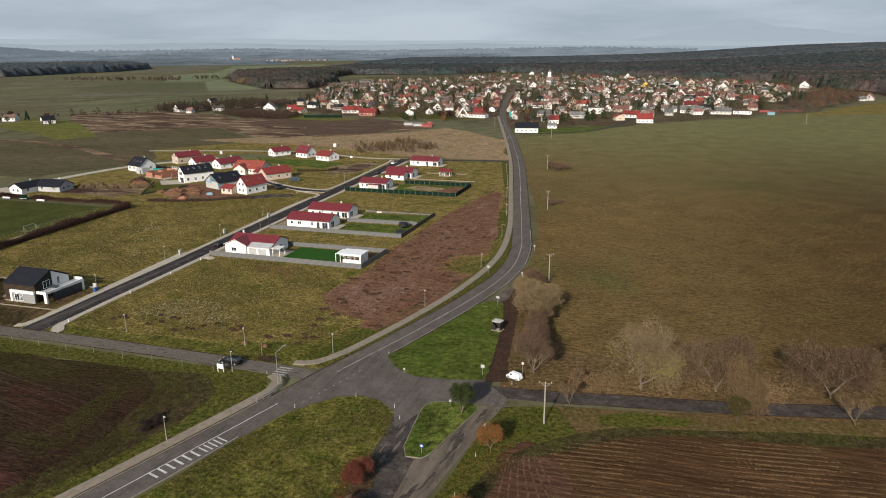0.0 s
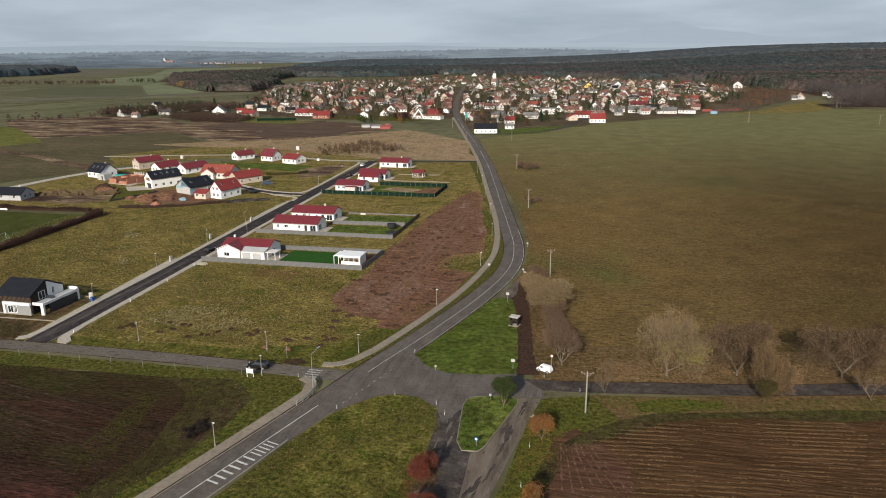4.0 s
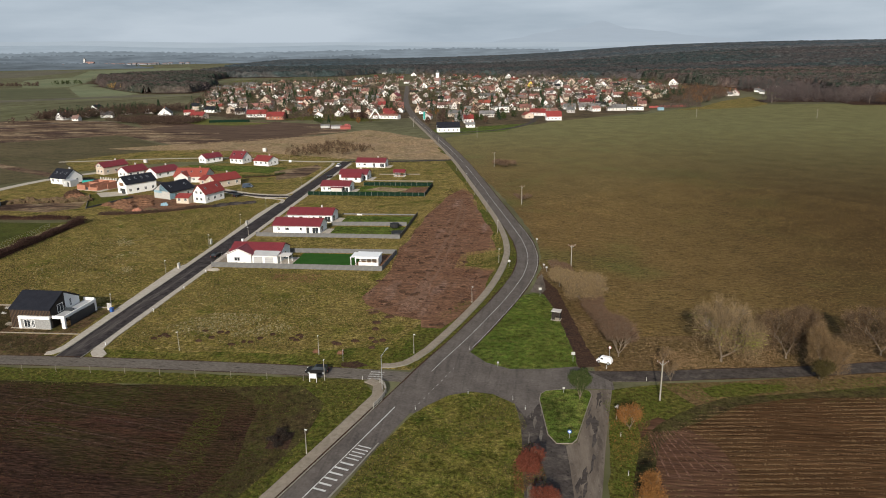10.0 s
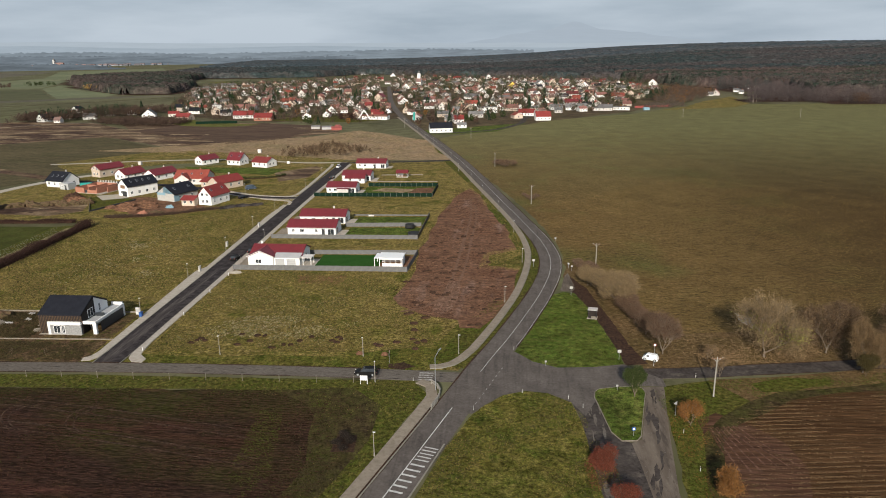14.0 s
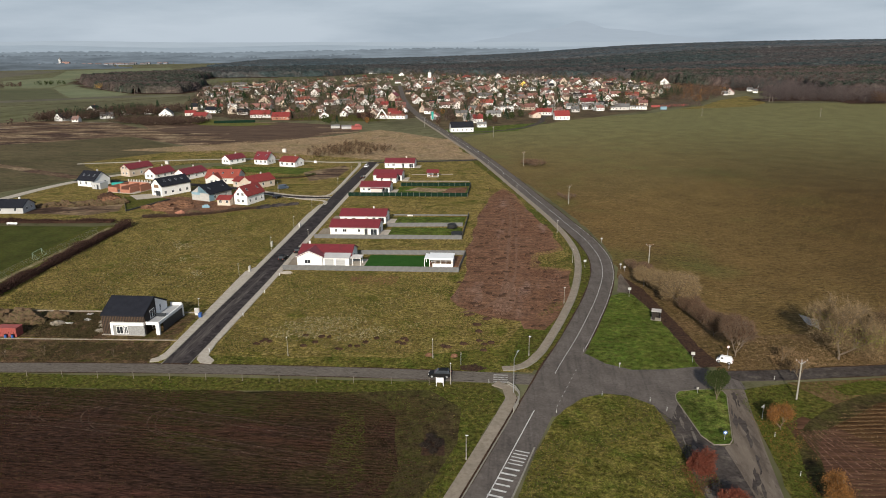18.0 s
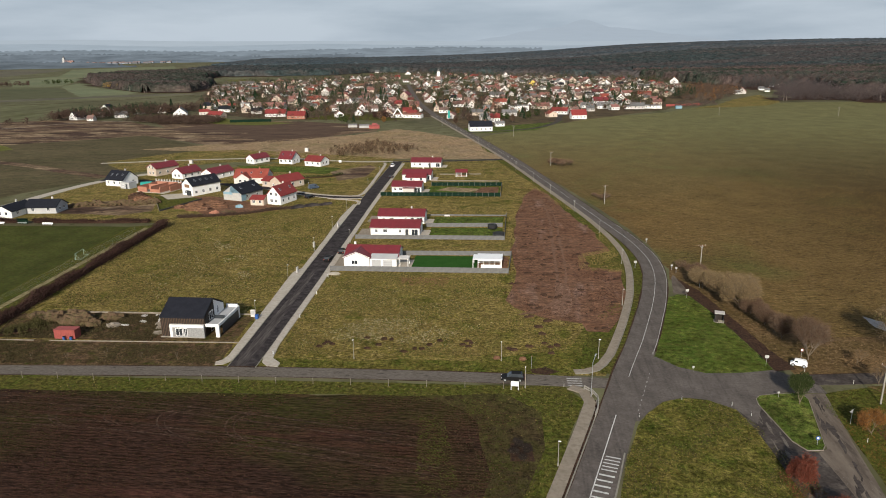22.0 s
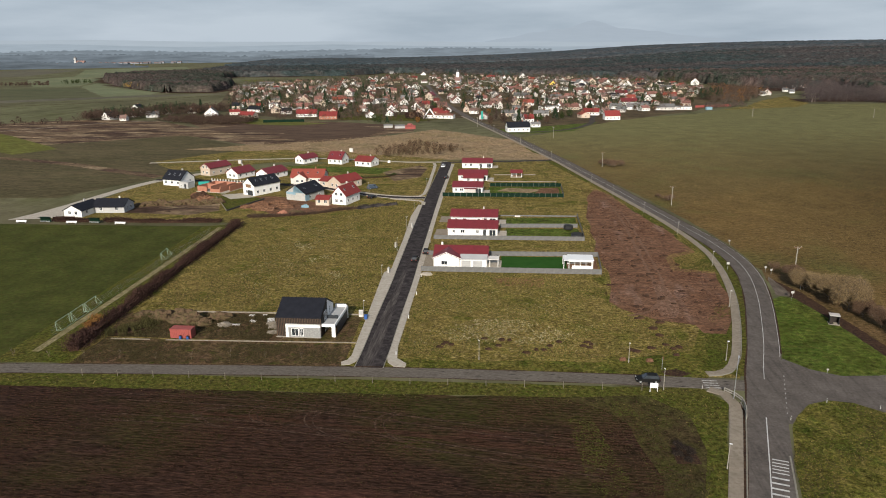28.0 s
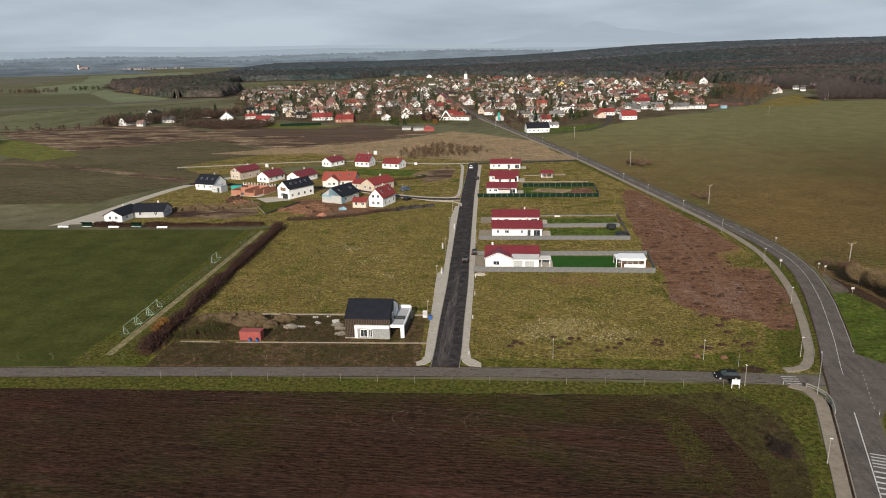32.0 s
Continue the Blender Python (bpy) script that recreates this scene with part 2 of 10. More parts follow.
M["old_asphalt"] = material("cracked pale asphalt", (0.16, 0.128, 0.1), (0.075, 0.06, 0.05), 0.28, (0.2, 0.165, 0.13), 0.5, 0.9, 1.0, 3.0,
                            stretch=(1.6, 0.28, 1.0), turn=6, extra=[(1.2, 0.57, 0.7, (0.075, 0.06, 0.05), (1.0, 0.4, 1.0)), (3.0, 0.62, 0.7, (0.2, 0.18, 0.155), None)])
M["paving"] = material("pale concrete paving", (0.4, 0.355, 0.295), (0.46, 0.41, 0.345), 0.4, (0.31, 0.275, 0.225), 1.2, 0.9, 0.4, 6.0)
M["path"] = material("grey-brown block paving", (0.24, 0.2, 0.155), (0.29, 0.245, 0.19), 0.3, (0.18, 0.15, 0.115), 1.4, 0.9, 0.4, 6.0)
M["paving_dry"] = material("pale dry grass", (0.26, 0.215, 0.125), (0.19, 0.16, 0.08), 0.3, (0.12, 0.105, 0.04), 0.8, 0.95, mottle=[(0.5, 0.25), (2.0, 0.3)])
M["kerb"] = material("concrete kerb", (0.2, 0.185, 0.15), (0.26, 0.24, 0.2), 1.0, None, 1, 0.9)
M["paint"] = material("worn white road paint", (0.62, 0.61, 0.58), (0.42, 0.41, 0.39), 1.2, None, 1, 0.7)
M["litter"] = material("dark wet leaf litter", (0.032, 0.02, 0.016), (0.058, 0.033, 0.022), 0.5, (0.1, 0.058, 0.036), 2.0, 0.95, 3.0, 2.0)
M["leafy"] = material("ground strewn with fallen leaves", (0.125, 0.077, 0.036), (0.075, 0.054, 0.019), 0.1, (0.2, 0.13, 0.066), 0.8, 0.95, 3.0, 1.5,
                      extra=[(2.4, 0.54, 0.7, (0.075, 0.05, 0.022), None)], mottle=[(1.3, 0.35), (4.0, 0.3)])
M["plot"] = material("weedy building plot", (0.098, 0.058, 0.033), (0.068, 0.054, 0.02), 0.14, (0.13, 0.082, 0.05), 0.8, 0.95, 3.0, 1.5,
                     extra=[(0.5, 0.54, 0.68, (0.045, 0.05, 0.01), None), (2.2, 0.56, 0.7, (0.035, 0.024, 0.012), None)], mottle=[(0.6, 0.39), (2.0, 0.52)])
M["white"] = material("white render", (0.8, 0.79, 0.77), (0.74, 0.73, 0.7), 0.5, None, 1, 0.9)
M["cream"] = material("cream render", (0.55, 0.45, 0.36), (0.49, 0.41, 0.33), 0.5, None, 1, 0.9, vary=0.12)
M["offwhite"] = material("old pale render", (0.6, 0.565, 0.53), (0.5, 0.475, 0.445), 0.3, None, 1, 0.9, vary=0.15)
M["greyr"] = material("grey render", (0.42, 0.42, 0.42), (0.36, 0.36, 0.36), 0.3, None, 1, 0.9, vary=0.1)
M["brick"] = material("orange clay block", (0.4, 0.185, 0.125), (0.3, 0.14, 0.095), 1.5, None, 1, 0.9)
M["block"] = material("pale aerated block", (0.45, 0.44, 0.41), (0.36, 0.35, 0.33), 1.5, None, 1, 0.9)
M["roof_wine"] = material("wine red metal roof", (0.165, 0.021, 0.026), (0.13, 0.018, 0.021), 0.8, None, 1, 0.5, 0.5, 6.0, spec=0.5)
M["roof_red"] = material("red tile roof", (0.215, 0.034, 0.03), (0.17, 0.028, 0.025), 0.6, None, 1, 0.75, 0.6, 6.0, vary=0.1)
M["roof_orange"] = material("orange tile roof", (0.25, 0.056, 0.038), (0.2, 0.046, 0.032), 0.6, None, 1, 0.8, 0.6, 6.0, vary=0.15)
M["roof_old"] = material("weathered brown tile roof", (0.15, 0.07, 0.05), (0.2, 0.095, 0.065), 0.5, None, 1, 0.85, 0.6, 6.0, vary=0.25)
M["roof_grey"] = material("grey fibre cement roof", (0.17, 0.165, 0.165), (0.12, 0.118, 0.118), 0.5, None, 1, 0.8, vary=0.25)
M["roof_dark"] = material("anthracite roof", (0.012, 0.013, 0.018), (0.017, 0.018, 0.024), 0.8, None, 1, 0.7, 0.4, 6.0, spec=0.15)
M["dark_metal"] = material("anthracite coated metal", (0.03, 0.032, 0.036), None, 1, None, 1, 0.45, spec=0.5)
M["slat"] = material("black stained timber", (0.016, 0.013, 0.012), (0.03, 0.022, 0.017), 3.0, None, 1, 0.7)
M["stone"] = material("grey stone cladding", (0.2, 0.2, 0.2), (0.3, 0.3, 0.29), 3.0, None, 1, 0.85, 1.0, 6.0)
M["wood"] = material("brown timber", (0.16, 0.09, 0.05), (0.22, 0.13, 0.075), 3.0, None, 1, 0.8)
M["pole"] = material("pale concrete pole", (0.33, 0.305, 0.265), (0.26, 0.24, 0.205), 1.5, None, 1, 0.9)
M["steel"] = material("galvanised steel", (0.45, 0.46, 0.47), (0.36, 0.37, 0.38), 2.0, None, 1, 0.45, metal=0.6)
M["whitepaint"] = material("white coated metal", (0.8, 0.8, 0.8), None, 1, None, 1, 0.4)
M["fence"] = material("grey concrete fence panel", (0.11, 0.108, 0.108), (0.15, 0.148, 0.145), 0.8, None, 1, 0.85)
M["fence_green"] = material("dark green windscreen mesh", (0.007, 0.019, 0.012), (0.01, 0.025, 0.015), 0.8, None, 1, 0.9)
M["black"] = material("black rubber", (0.02, 0.02, 0.02), None, 1, None, 1, 0.8)
M["carblack"] = material("black car paint", (0.01, 0.01, 0.01), None, 1, None, 1, 0.6, spec=0.12)
M["carwhite"] = material("white car paint", (0.8, 0.8, 0.8), None, 1, None, 1, 0.3, spec=0.6)
M["goal_paint"] = material("pale green-white paint", (0.42, 0.55, 0.43), (0.3, 0.42, 0.32), 1.5, None, 1, 0.6)
M["redpaint"] = material("faded red container paint", (0.32, 0.075, 0.065), (0.24, 0.06, 0.05), 0.8, None, 1, 0.6)
M["blue"] = material("blue plastic", (0.03, 0.09, 0.28), None, 1, None, 1, 0.5)
M["foil"] = material("light blue insulation foil", (0.17, 0.29, 0.36), (0.24, 0.36, 0.42), 1.0, None, 1, 0.6)
M["teal"] = material("teal tarpaulin", (0.02, 0.28, 0.24), None, 1, None, 1, 0.6)
M["yellow"] = material("yellow render", (0.75, 0.55, 0.12), None, 1, None, 1, 0.9)
M["mound"] = material("excavated soil heap", (0.125, 0.082, 0.052), (0.085, 0.056, 0.034), 0.5, (0.08, 0.075, 0.032), 1.2, 0.95, 4.0, 2.0)
M["bark"] = material("grey-brown bark", (0.13, 0.1, 0.075), (0.19, 0.155, 0.12), 2.0, None, 1, 0.95)
M["twig_tan"] = material("tan twigs with dry leaves", (0.15, 0.1, 0.053), None, 1, None, 1, 0.95, islands=0.6)
M["twig_pale"] = material("pale straw-coloured twigs and dry leaves", (0.19, 0.136, 0.076), None, 1, None, 1, 0.95, islands=0.6)
M["leaf_straw"] = material("straw-coloured dry leaves", (0.26, 0.19, 0.095), None, 1, None, 1, 0.95, islands=0.5)
M["twig_brown"] = material("warm brown twigs", (0.102, 0.068, 0.042), None, 1, None, 1, 0.95, islands=0.6)
M["twig_red"] = material("reddish bare twigs", (0.125, 0.08, 0.053), None, 1, None, 1, 0.95, islands=0.6)
M["twig_dark"] = material("dark brown twigs", (0.07, 0.047, 0.036), None, 1, None, 1, 0.95, islands=0.4)
M["leaf_yellow"] = material("yellow-green leaves", (0.2, 0.19, 0.05), None, 1, None, 1, 0.9, islands=0.4)
M["leaf_orange"] = material("orange-brown leaves", (0.18, 0.088, 0.03), None, 1, None, 1, 0.9, islands=0.4)
M["leaf_red"] = material("dark red leaves", (0.13, 0.042, 0.027), None, 1, None, 1, 0.9, islands=0.4)
M["leaf_green"] = material("dark green leaves", (0.038, 0.05, 0.017), None, 1, None, 1, 0.9, islands=0.4)
M["leaf_olive"] = material("dull olive leaves", (0.062, 0.05, 0.02), None, 1, None, 1, 0.9, islands=0.4)
M["needle"] = material("dark conifer needles", (0.022, 0.04, 0.02), None, 1, None, 1, 0.95, islands=0.4)
M["hedge"] = material("dark autumn hedge twigs", (0.05, 0.028, 0.023), None, 1, None, 1, 0.95, islands=0.5)
# far tree colours greyed and lightened, distance haze put into the colour
M["pine_far"] = material("hazed pine canopy", (0.045, 0.054, 0.05), None, 1, None, 1, 0.95, islands=0.3)
M["wood_far"] = material("hazed leafless canopy", (0.078, 0.063, 0.061), None, 1, None, 1, 0.95, islands=0.3)


def glass_material():
    m = bpy.data.materials.new("window glass")
    m.use_nodes = True
    bs = m.node_tree.nodes["Principled BSDF"]
    bs.inputs["Base Color"].default_value = (0.03, 0.035, 0.04, 1)
    bs.inputs["Roughness"].default_value = 0.08
    bs.inputs["Specular IOR Level"].default_value = 0.6
    return m


M["glass"] = glass_material()
# distant fields: haze is mixed into both base colours
M["far_green"] = material("hazed green field", (0.145, 0.165, 0.092), (0.17, 0.175, 0.098), 0.006, (0.128, 0.134, 0.08), 0.02, 0.95, mottle=[(0.01, 0.15), (0.08, 0.15)])
M["far_brown"] = material("hazed brown field", (0.112, 0.098, 0.073), (0.13, 0.122, 0.082), 0.006, (0.097, 0.086, 0.068), 0.03, 0.95, mottle=[(0.01, 0.15), (0.08, 0.15)])
M["brush"] = material("blackish brushwood", (0.036, 0.028, 0.023), None, 1, None, 1, 0.95, islands=0.4)
M["headland"] = material("reddish turned headland", (0.088, 0.043, 0.027), (0.062, 0.033, 0.018), 0.25, (0.12, 0.066, 0.044), 1.1, 0.95, 3.0, 1.0, stretch=(0.2, 1.6, 1.0), turn=62,
                        mottle=[(1.0, 0.35), (0.25, 0.25)])
M["paint_worn"] = material("nearly worn-off road paint", (0.45, 0.43, 0.4), (0.16, 0.145, 0.13), 1.5, None, 1, 0.8)
M["rut"] = material("pale compacted earth", (0.175, 0.1, 0.065), (0.2, 0.12, 0.08), 0.3, (0.11, 0.062, 0.043), 0.8, 0.95, 3.0, 1.0)
M["rough_lawn"] = material("rough green grass", (0.074, 0.08, 0.014), (0.115, 0.094, 0.022), 0.06, (0.145, 0.114, 0.036), 0.6, 0.95, 3.0, 1.5,
                           extra=[(0.2, 0.52, 0.66, (0.055, 0.072, 0.011), None), (1.0, 0.57, 0.7, (0.055, 0.05, 0.013), None)], mottle=[(0.3, 0.31), (1.4, 0.56), (4.0, 0.49)])
M["side_asphalt"] = material("old light asphalt", (0.13, 0.111, 0.093), (0.155, 0.134, 0.112), 0.2, (0.085, 0.072, 0.061), 0.5, 0.92, 0.4, 6.0, stretch=(0.5, 1.5, 1.0), extra=[(0.9, 0.58, 0.66, (0.055, 0.047, 0.042), (0.4, 2.0, 1.0))], mottle=[(0.5, 0.2), (2.5, 0.25)])
M["olive"] = material("yellowish green field", (0.12, 0.115, 0.03), (0.1, 0.105, 0.026), 0.03, None, 1, 0.95, mottle=[(0.1, 0.2), (0.4, 0.2)])
M["rough"] = material("rough brown fallow", (0.15, 0.1, 0.06), (0.07, 0.04, 0.03), 0.028, (0.27, 0.2, 0.12), 0.06, 0.95, 3.0, 0.6, stretch=(0.5, 1.3, 1.0), turn=25, extra=[(0.05, 0.5, 0.57, (0.062, 0.038, 0.028), (0.4, 1.5, 1.0)), (0.08, 0.55, 0.62, (0.3, 0.225, 0.14), (0.35, 1.5, 1.0)), (0.35, 0.55, 0.68, (0.06, 0.036, 0.026), None)], mottle=[(0.07, 0.25), (0.3, 0.4), (1.0, 0.3)])
M["fallow_olive"] = material("dark olive fallow", (0.084, 0.07, 0.036), (0.1, 0.079, 0.044), 0.02, (0.066, 0.061, 0.028), 0.08, 0.95, stretch=(0.4, 1.2, 1.0), turn=38, extra=[(0.5, 0.56, 0.7, (0.06, 0.048, 0.026), None)], mottle=[(0.03, 0.15), (0.25, 0.2), (0.9, 0.25)])
M["furrow"] = material("brown ploughed plot", (0.092, 0.06, 0.042), (0.075, 0.048, 0.034), 0.03, (0.12, 0.08, 0.055), 0.2, 0.95, stretch=(0.2, 1.5, 1.0), turn=30, mottle=[(0.1, 0.15), (0.5, 0.25)])
M["field_green"] = material("dark green crop field", (0.08, 0.088, 0.045), (0.095, 0.09, 0.05), 0.01, None, 1, 0.95, stretch=(0.3, 1.4, 1.0), turn=40, mottle=[(0.03, 0.15), (0.15, 0.15)])
M["soil_pale"] = material("dry tyre-pressed soil", (0.075, 0.048, 0.034), (0.036, 0.021, 0.014), 0.5, (0.1, 0.068, 0.05), 1.6, 0.95, 4.0, 0.8, mottle=[(0.8, 0.4), (3.0, 0.4)])
M["soil_fan"] = material("pale reddish pressed soil", (0.13, 0.07, 0.048), (0.075, 0.04, 0.026), 0.5, (0.16, 0.095, 0.068), 1.4, 0.95, 4.0, 0.8, mottle=[(0.8, 0.4), (3.0, 0.4)])
M["soil_red"] = material("reddish turned soil", (0.05, 0.025, 0.015), (0.034, 0.019, 0.012), 0.25, (0.068, 0.036, 0.022), 1.2, 0.95, 4.0, 1.0, stretch=(0.3, 1.6, 1.0), turn=-6, mottle=[(0.6, 0.4), (2.5, 0.4)])
M["earth_pale"] = material("pale trampled earth", (0.19, 0.112, 0.075), (0.155, 0.082, 0.05), 0.4, (0.235, 0.15, 0.11), 1.2, 0.95, 4.0, 1.0, mottle=[(0.6, 0.3), (2.5, 0.4)])
M["dusty_asphalt"] = material("asphalt under pale dust", (0.082, 0.07, 0.064), (0.04, 0.034, 0.034), 0.35, (0.11, 0.096, 0.088), 0.9, 0.92, 0.3, 8.0, stretch=(1.8, 0.15, 1.0), turn=2, mottle=[(0.4, 0.25), (2.0, 0.3)])
M["margin"] = material("weedy field margin", (0.062, 0.045, 0.021), (0.056, 0.055, 0.015), 0.12, (0.03, 0.018, 0.012), 0.5, 0.95, 3.0, 1.5, extra=[(0.3, 0.58, 0.7, (0.08, 0.06, 0.025), None)], mottle=[(0.7, 0.4), (2.5, 0.4)])
# tile red desaturated so that the colour carries the village's haze
M["roof_pink"] = material("haze-muted red tile roof", (0.25, 0.115, 0.098), (0.2, 0.092, 0.078), 0.6, None, 1, 0.85, vary=0.25)
M["roof_brown"] = material("dull brown tile roof", (0.16, 0.1, 0.085), (0.2, 0.13, 0.11), 0.5, None, 1, 0.85, vary=0.25)
M["timber_dark"] = material("dark brown timber slat", (0.12, 0.075, 0.045), (0.085, 0.052, 0.032), 3.0, None, 1, 0.75)
M["greyblue"] = material("dull grey-blue paint", (0.05, 0.07, 0.1), None, 1, None, 1, 0.4, spec=0.5)
M["concrete_old"] = material("stained concrete", (0.27, 0.235, 0.19), (0.2, 0.17, 0.135), 0.6, (0.14, 0.12, 0.09), 2.0, 0.9)
M["tarp"] = material("pale crumpled tarpaulin", (0.4, 0.38, 0.35), (0.3, 0.27, 0.24), 0.6, None, 1, 0.7, 1.0, 2.0)
M["dull_white"] = material("dirty white plastic", (0.46, 0.45, 0.42), (0.36, 0.35, 0.32), 2.0, None, 1, 0.7)

# ---- building helpers ----


def mesh_from(name, bm, *mats):
    me = bpy.data.meshes.new(name)
    bm.to_mesh(me)
    bm.free()
    for m in mats:
        me.materials.append(M[m])
    return me


def thing(name, label, category, x=0.0, y=0.0, z=0.0, yaw=0.0, group="", kind=""):
    """An Empty at the base of a thing, which carries its parts."""
    ob = new(name)
    ob.empty_display_size = 0.3
    ob.matrix_basis = pose(x, y, z, 0, 0, yaw)
    return tagged(ob, label, category, group, kind)


def part(name, bm, mat, parent, label=""):
    ob = new(name, mesh_from(name, bm, *(mat if isinstance(mat, tuple) else (mat,))))
    ob.parent = parent
    if label:
        tagged(ob, label)
    return ob


def part_of(name, me, parent, m=None, label=""):
    ob = new(name, me)
    ob.parent = parent
    if m is not None:
        ob.matrix_basis = m
    if label:
        tagged(ob, label)
    return ob


def single(name, bm, mat, label, category, group="", kind="", m=None):
    ob = new(name, mesh_from(name, bm, *(mat if isinstance(mat, tuple) else (mat,))))
    if m is not None:
        ob.matrix_basis = m
    return tagged(ob, label, category, group, kind)


def box(bm, x0, x1, y0, y1, z0, z1, slot=0, bevel=0.0):
    vs = [bm.verts.new(p) for p in ((x0, y0, z0), (x1, y0, z0), (x1, y1, z0), (x0, y1, z0), (x0, y0, z1), (x1, y0, z1), (x1, y1, z1), (x0, y1, z1))]
    fs = [bm.faces.new([vs[i] for i in f]) for f in ((3, 2, 1, 0), (4, 5, 6, 7), (0, 1, 5, 4), (1, 2, 6, 5), (2, 3, 7, 6), (3, 0, 4, 7))]
    for f in fs:
        f.material_index = slot
    if bevel:
        es = list({e for f in fs for e in f.edges})
        bmesh.ops.bevel(bm, geom=es, offset=bevel, segments=1, affect="EDGES")


def boxm(*a, **k):
    bm = bmesh.new()
    box(bm, *a, **k)
    return bm


def prism(bm, a, b, ra, rb, n=6, cap=True):
    """A tapered rod from a to b."""
    a, b = Vector(a), Vector(b)
    d = (b - a)
    if d.length < 1e-6:
        return
    q = d.to_track_quat("Z", "Y").to_matrix()
    r0 = [bm.verts.new(a + q @ Vector((math.cos(6.28319 * i / n) * ra, math.sin(6.28319 * i / n) * ra, 0))) for i in range(n)]
    r1 = [bm.verts.new(b + q @ Vector((math.cos(6.28319 * i / n) * rb, math.sin(6.28319 * i / n) * rb, 0))) for i in range(n)]
    for i in range(n):
        bm.faces.new((r0[i], r0[(i + 1) % n], r1[(i + 1) % n], r1[i]))
    if cap:
        bm.faces.new(r0[::-1])
        bm.faces.new(r1)


def rod(a, b, ra, rb=None, n=8):
    bm = bmesh.new()
    prism(bm, a, b, ra, ra if rb is None else rb, n)
    return bm


def smooth_line(pts, step=4.0):
    """Catmull-Rom through the points, about a point every step metres."""
    p = [Vector((*q, 0)) if len(q) == 2 else Vector(q) for q in pts]
    p = [2 * p[0] - p[1]] + p + [2 * p[-1] - p[-2]]
    out = []
    for i in range(1, len(p) - 2):
        n = max(1, int((p[i + 1] - p[i]).length / step))
        for k in range(n):
            t = k / n
            out.append(0.5 * (2 * p[i] + (p[i + 1] - p[i - 1]) * t + (2 * p[i - 1] - 5 * p[i] + 4 * p[i + 1] - p[i + 2]) * t * t
                              + (3 * p[i] - p[i - 1] - 3 * p[i + 1] + p[i + 2]) * t ** 3))
    out.append(p[-2])
    return out


def offset(line, d):
    """The line moved d metres to its left."""
    out = []
    for i, p in enumerate(line):
        t = (line[min(i + 1, len(line) - 1)] - line[max(i - 1, 0)]).normalized()
        out.append(p + Vector((-t.y, t.x, 0)) * d)
    return out


def ribbon_mesh(left, right, z, thick=0.0):
    bm = bmesh.new()
    rows = [[bm.verts.new((p.x, p.y, z)) for p in (a, b)] for a, b in zip(left, right)]
    for (a, b), (c, d) in zip(rows, rows[1:]):
        bm.faces.new((b, d, c, a))
    if thick:
        low = [[bm.verts.new((p.x, p.y, z - thick)) for p in (a, b)] for a, b in zip(left, right)]
        for i in range(len(rows) - 1):
            bm.faces.new((rows[i][0], rows[i + 1][0], low[i + 1][0], low[i][0]))
            bm.faces.new((rows[i + 1][1], rows[i][1], low[i][1], low[i + 1][1]))
        bm.faces.new((rows[0][1], rows[0][0], low[0][0], low[0][1]))
        bm.faces.new((rows[-1][0], rows[-1][1], low[-1][1], low[-1][0]))
    return bm


def ribbon(name, line, w, z, mat, label, category="road", thick=0.0, shift=0.0):
    return single(name, ribbon_mesh(offset(line, shift + w / 2), offset(line, shift - w / 2), z, thick), mat, label, category, kind="structure")


def sheet_mesh(pts, z, thick=0.0):
    bm = bmesh.new()
    vs = [bm.verts.new((p[0], p[1], z)) for p in pts]
    f = bm.faces.new(vs)
    f.normal_update()
    if f.normal.z < 0:
        f.normal_flip()
    if thick:
        r = bmesh.ops.extrude_face_region(bm, geom=[f])
        for v in [g for g in r["geom"] if isinstance(g, bmesh.types.BMVert)]:
            v.co.z = z
        for v in vs:
            v.co.z = z - thick
    bmesh.ops.triangulate(bm, faces=bm.faces[:])
    return bm


def sheet(name, pts, z, mat, label, category="field", thick=0.0, wobble=0.0):
    """A piece of ground; wobble: how far its border wanders."""
    if wobble:
        out, n = [], len(pts)
        for i in range(n):
            a, b = Vector((*pts[i], 0)), Vector((*pts[(i + 1) % n], 0))
            k = max(1, int((b - a).length / (wobble * 5)))
            for j in range(k):
                p = a.lerp(b, j / k)
                q = noise.noise_vector(p * 0.35 / max(0.3, wobble)) * wobble
                out.append((p.x + q.x, p.y + q.y))
        pts = out
    return single(name, sheet_mesh(pts, z, thick), mat, label, category, kind="structure")

def rut(name, pts, w, seed, mat="rut", label="pale wheel rut in the bare earth", z=0.026, step=1.5):
    """A wheel rut whose width wanders."""
    line = smooth_line(pts, step)
    rng = random.Random(seed)
    wd = [w * rng.uniform(0.5, 1.3) for _ in line]
    t = [offset(line, 1.0)[i] - line[i] for i in range(len(line))]
    single(name, ribbon_mesh([p + q * u / 2 for p, q, u in zip(line, t, wd)], [p - q * u / 2 for p, q, u in zip(line, t, wd)], z), mat, label, "rut", kind="structure")


# ---- ground, fields and roads ----


def hill(x, y):
    """Height of the land: flat near by, rising into wooded hills to the north-east."""
    def ss(v):
        v = min(1.0, max(0.0, v))
        return v * v * (3 - 2 * v)
    up = 78 * ss((y - 1000 + 0.35 * x) / 2600) * ss((x + 900) / 2600)
    up += 22 * ss((y - 1500) / 900) * ss((x + 100) / 900) * (0.6 + 0.4 * math.sin(x / 420.0))
    return 0.77 * up - 0.03


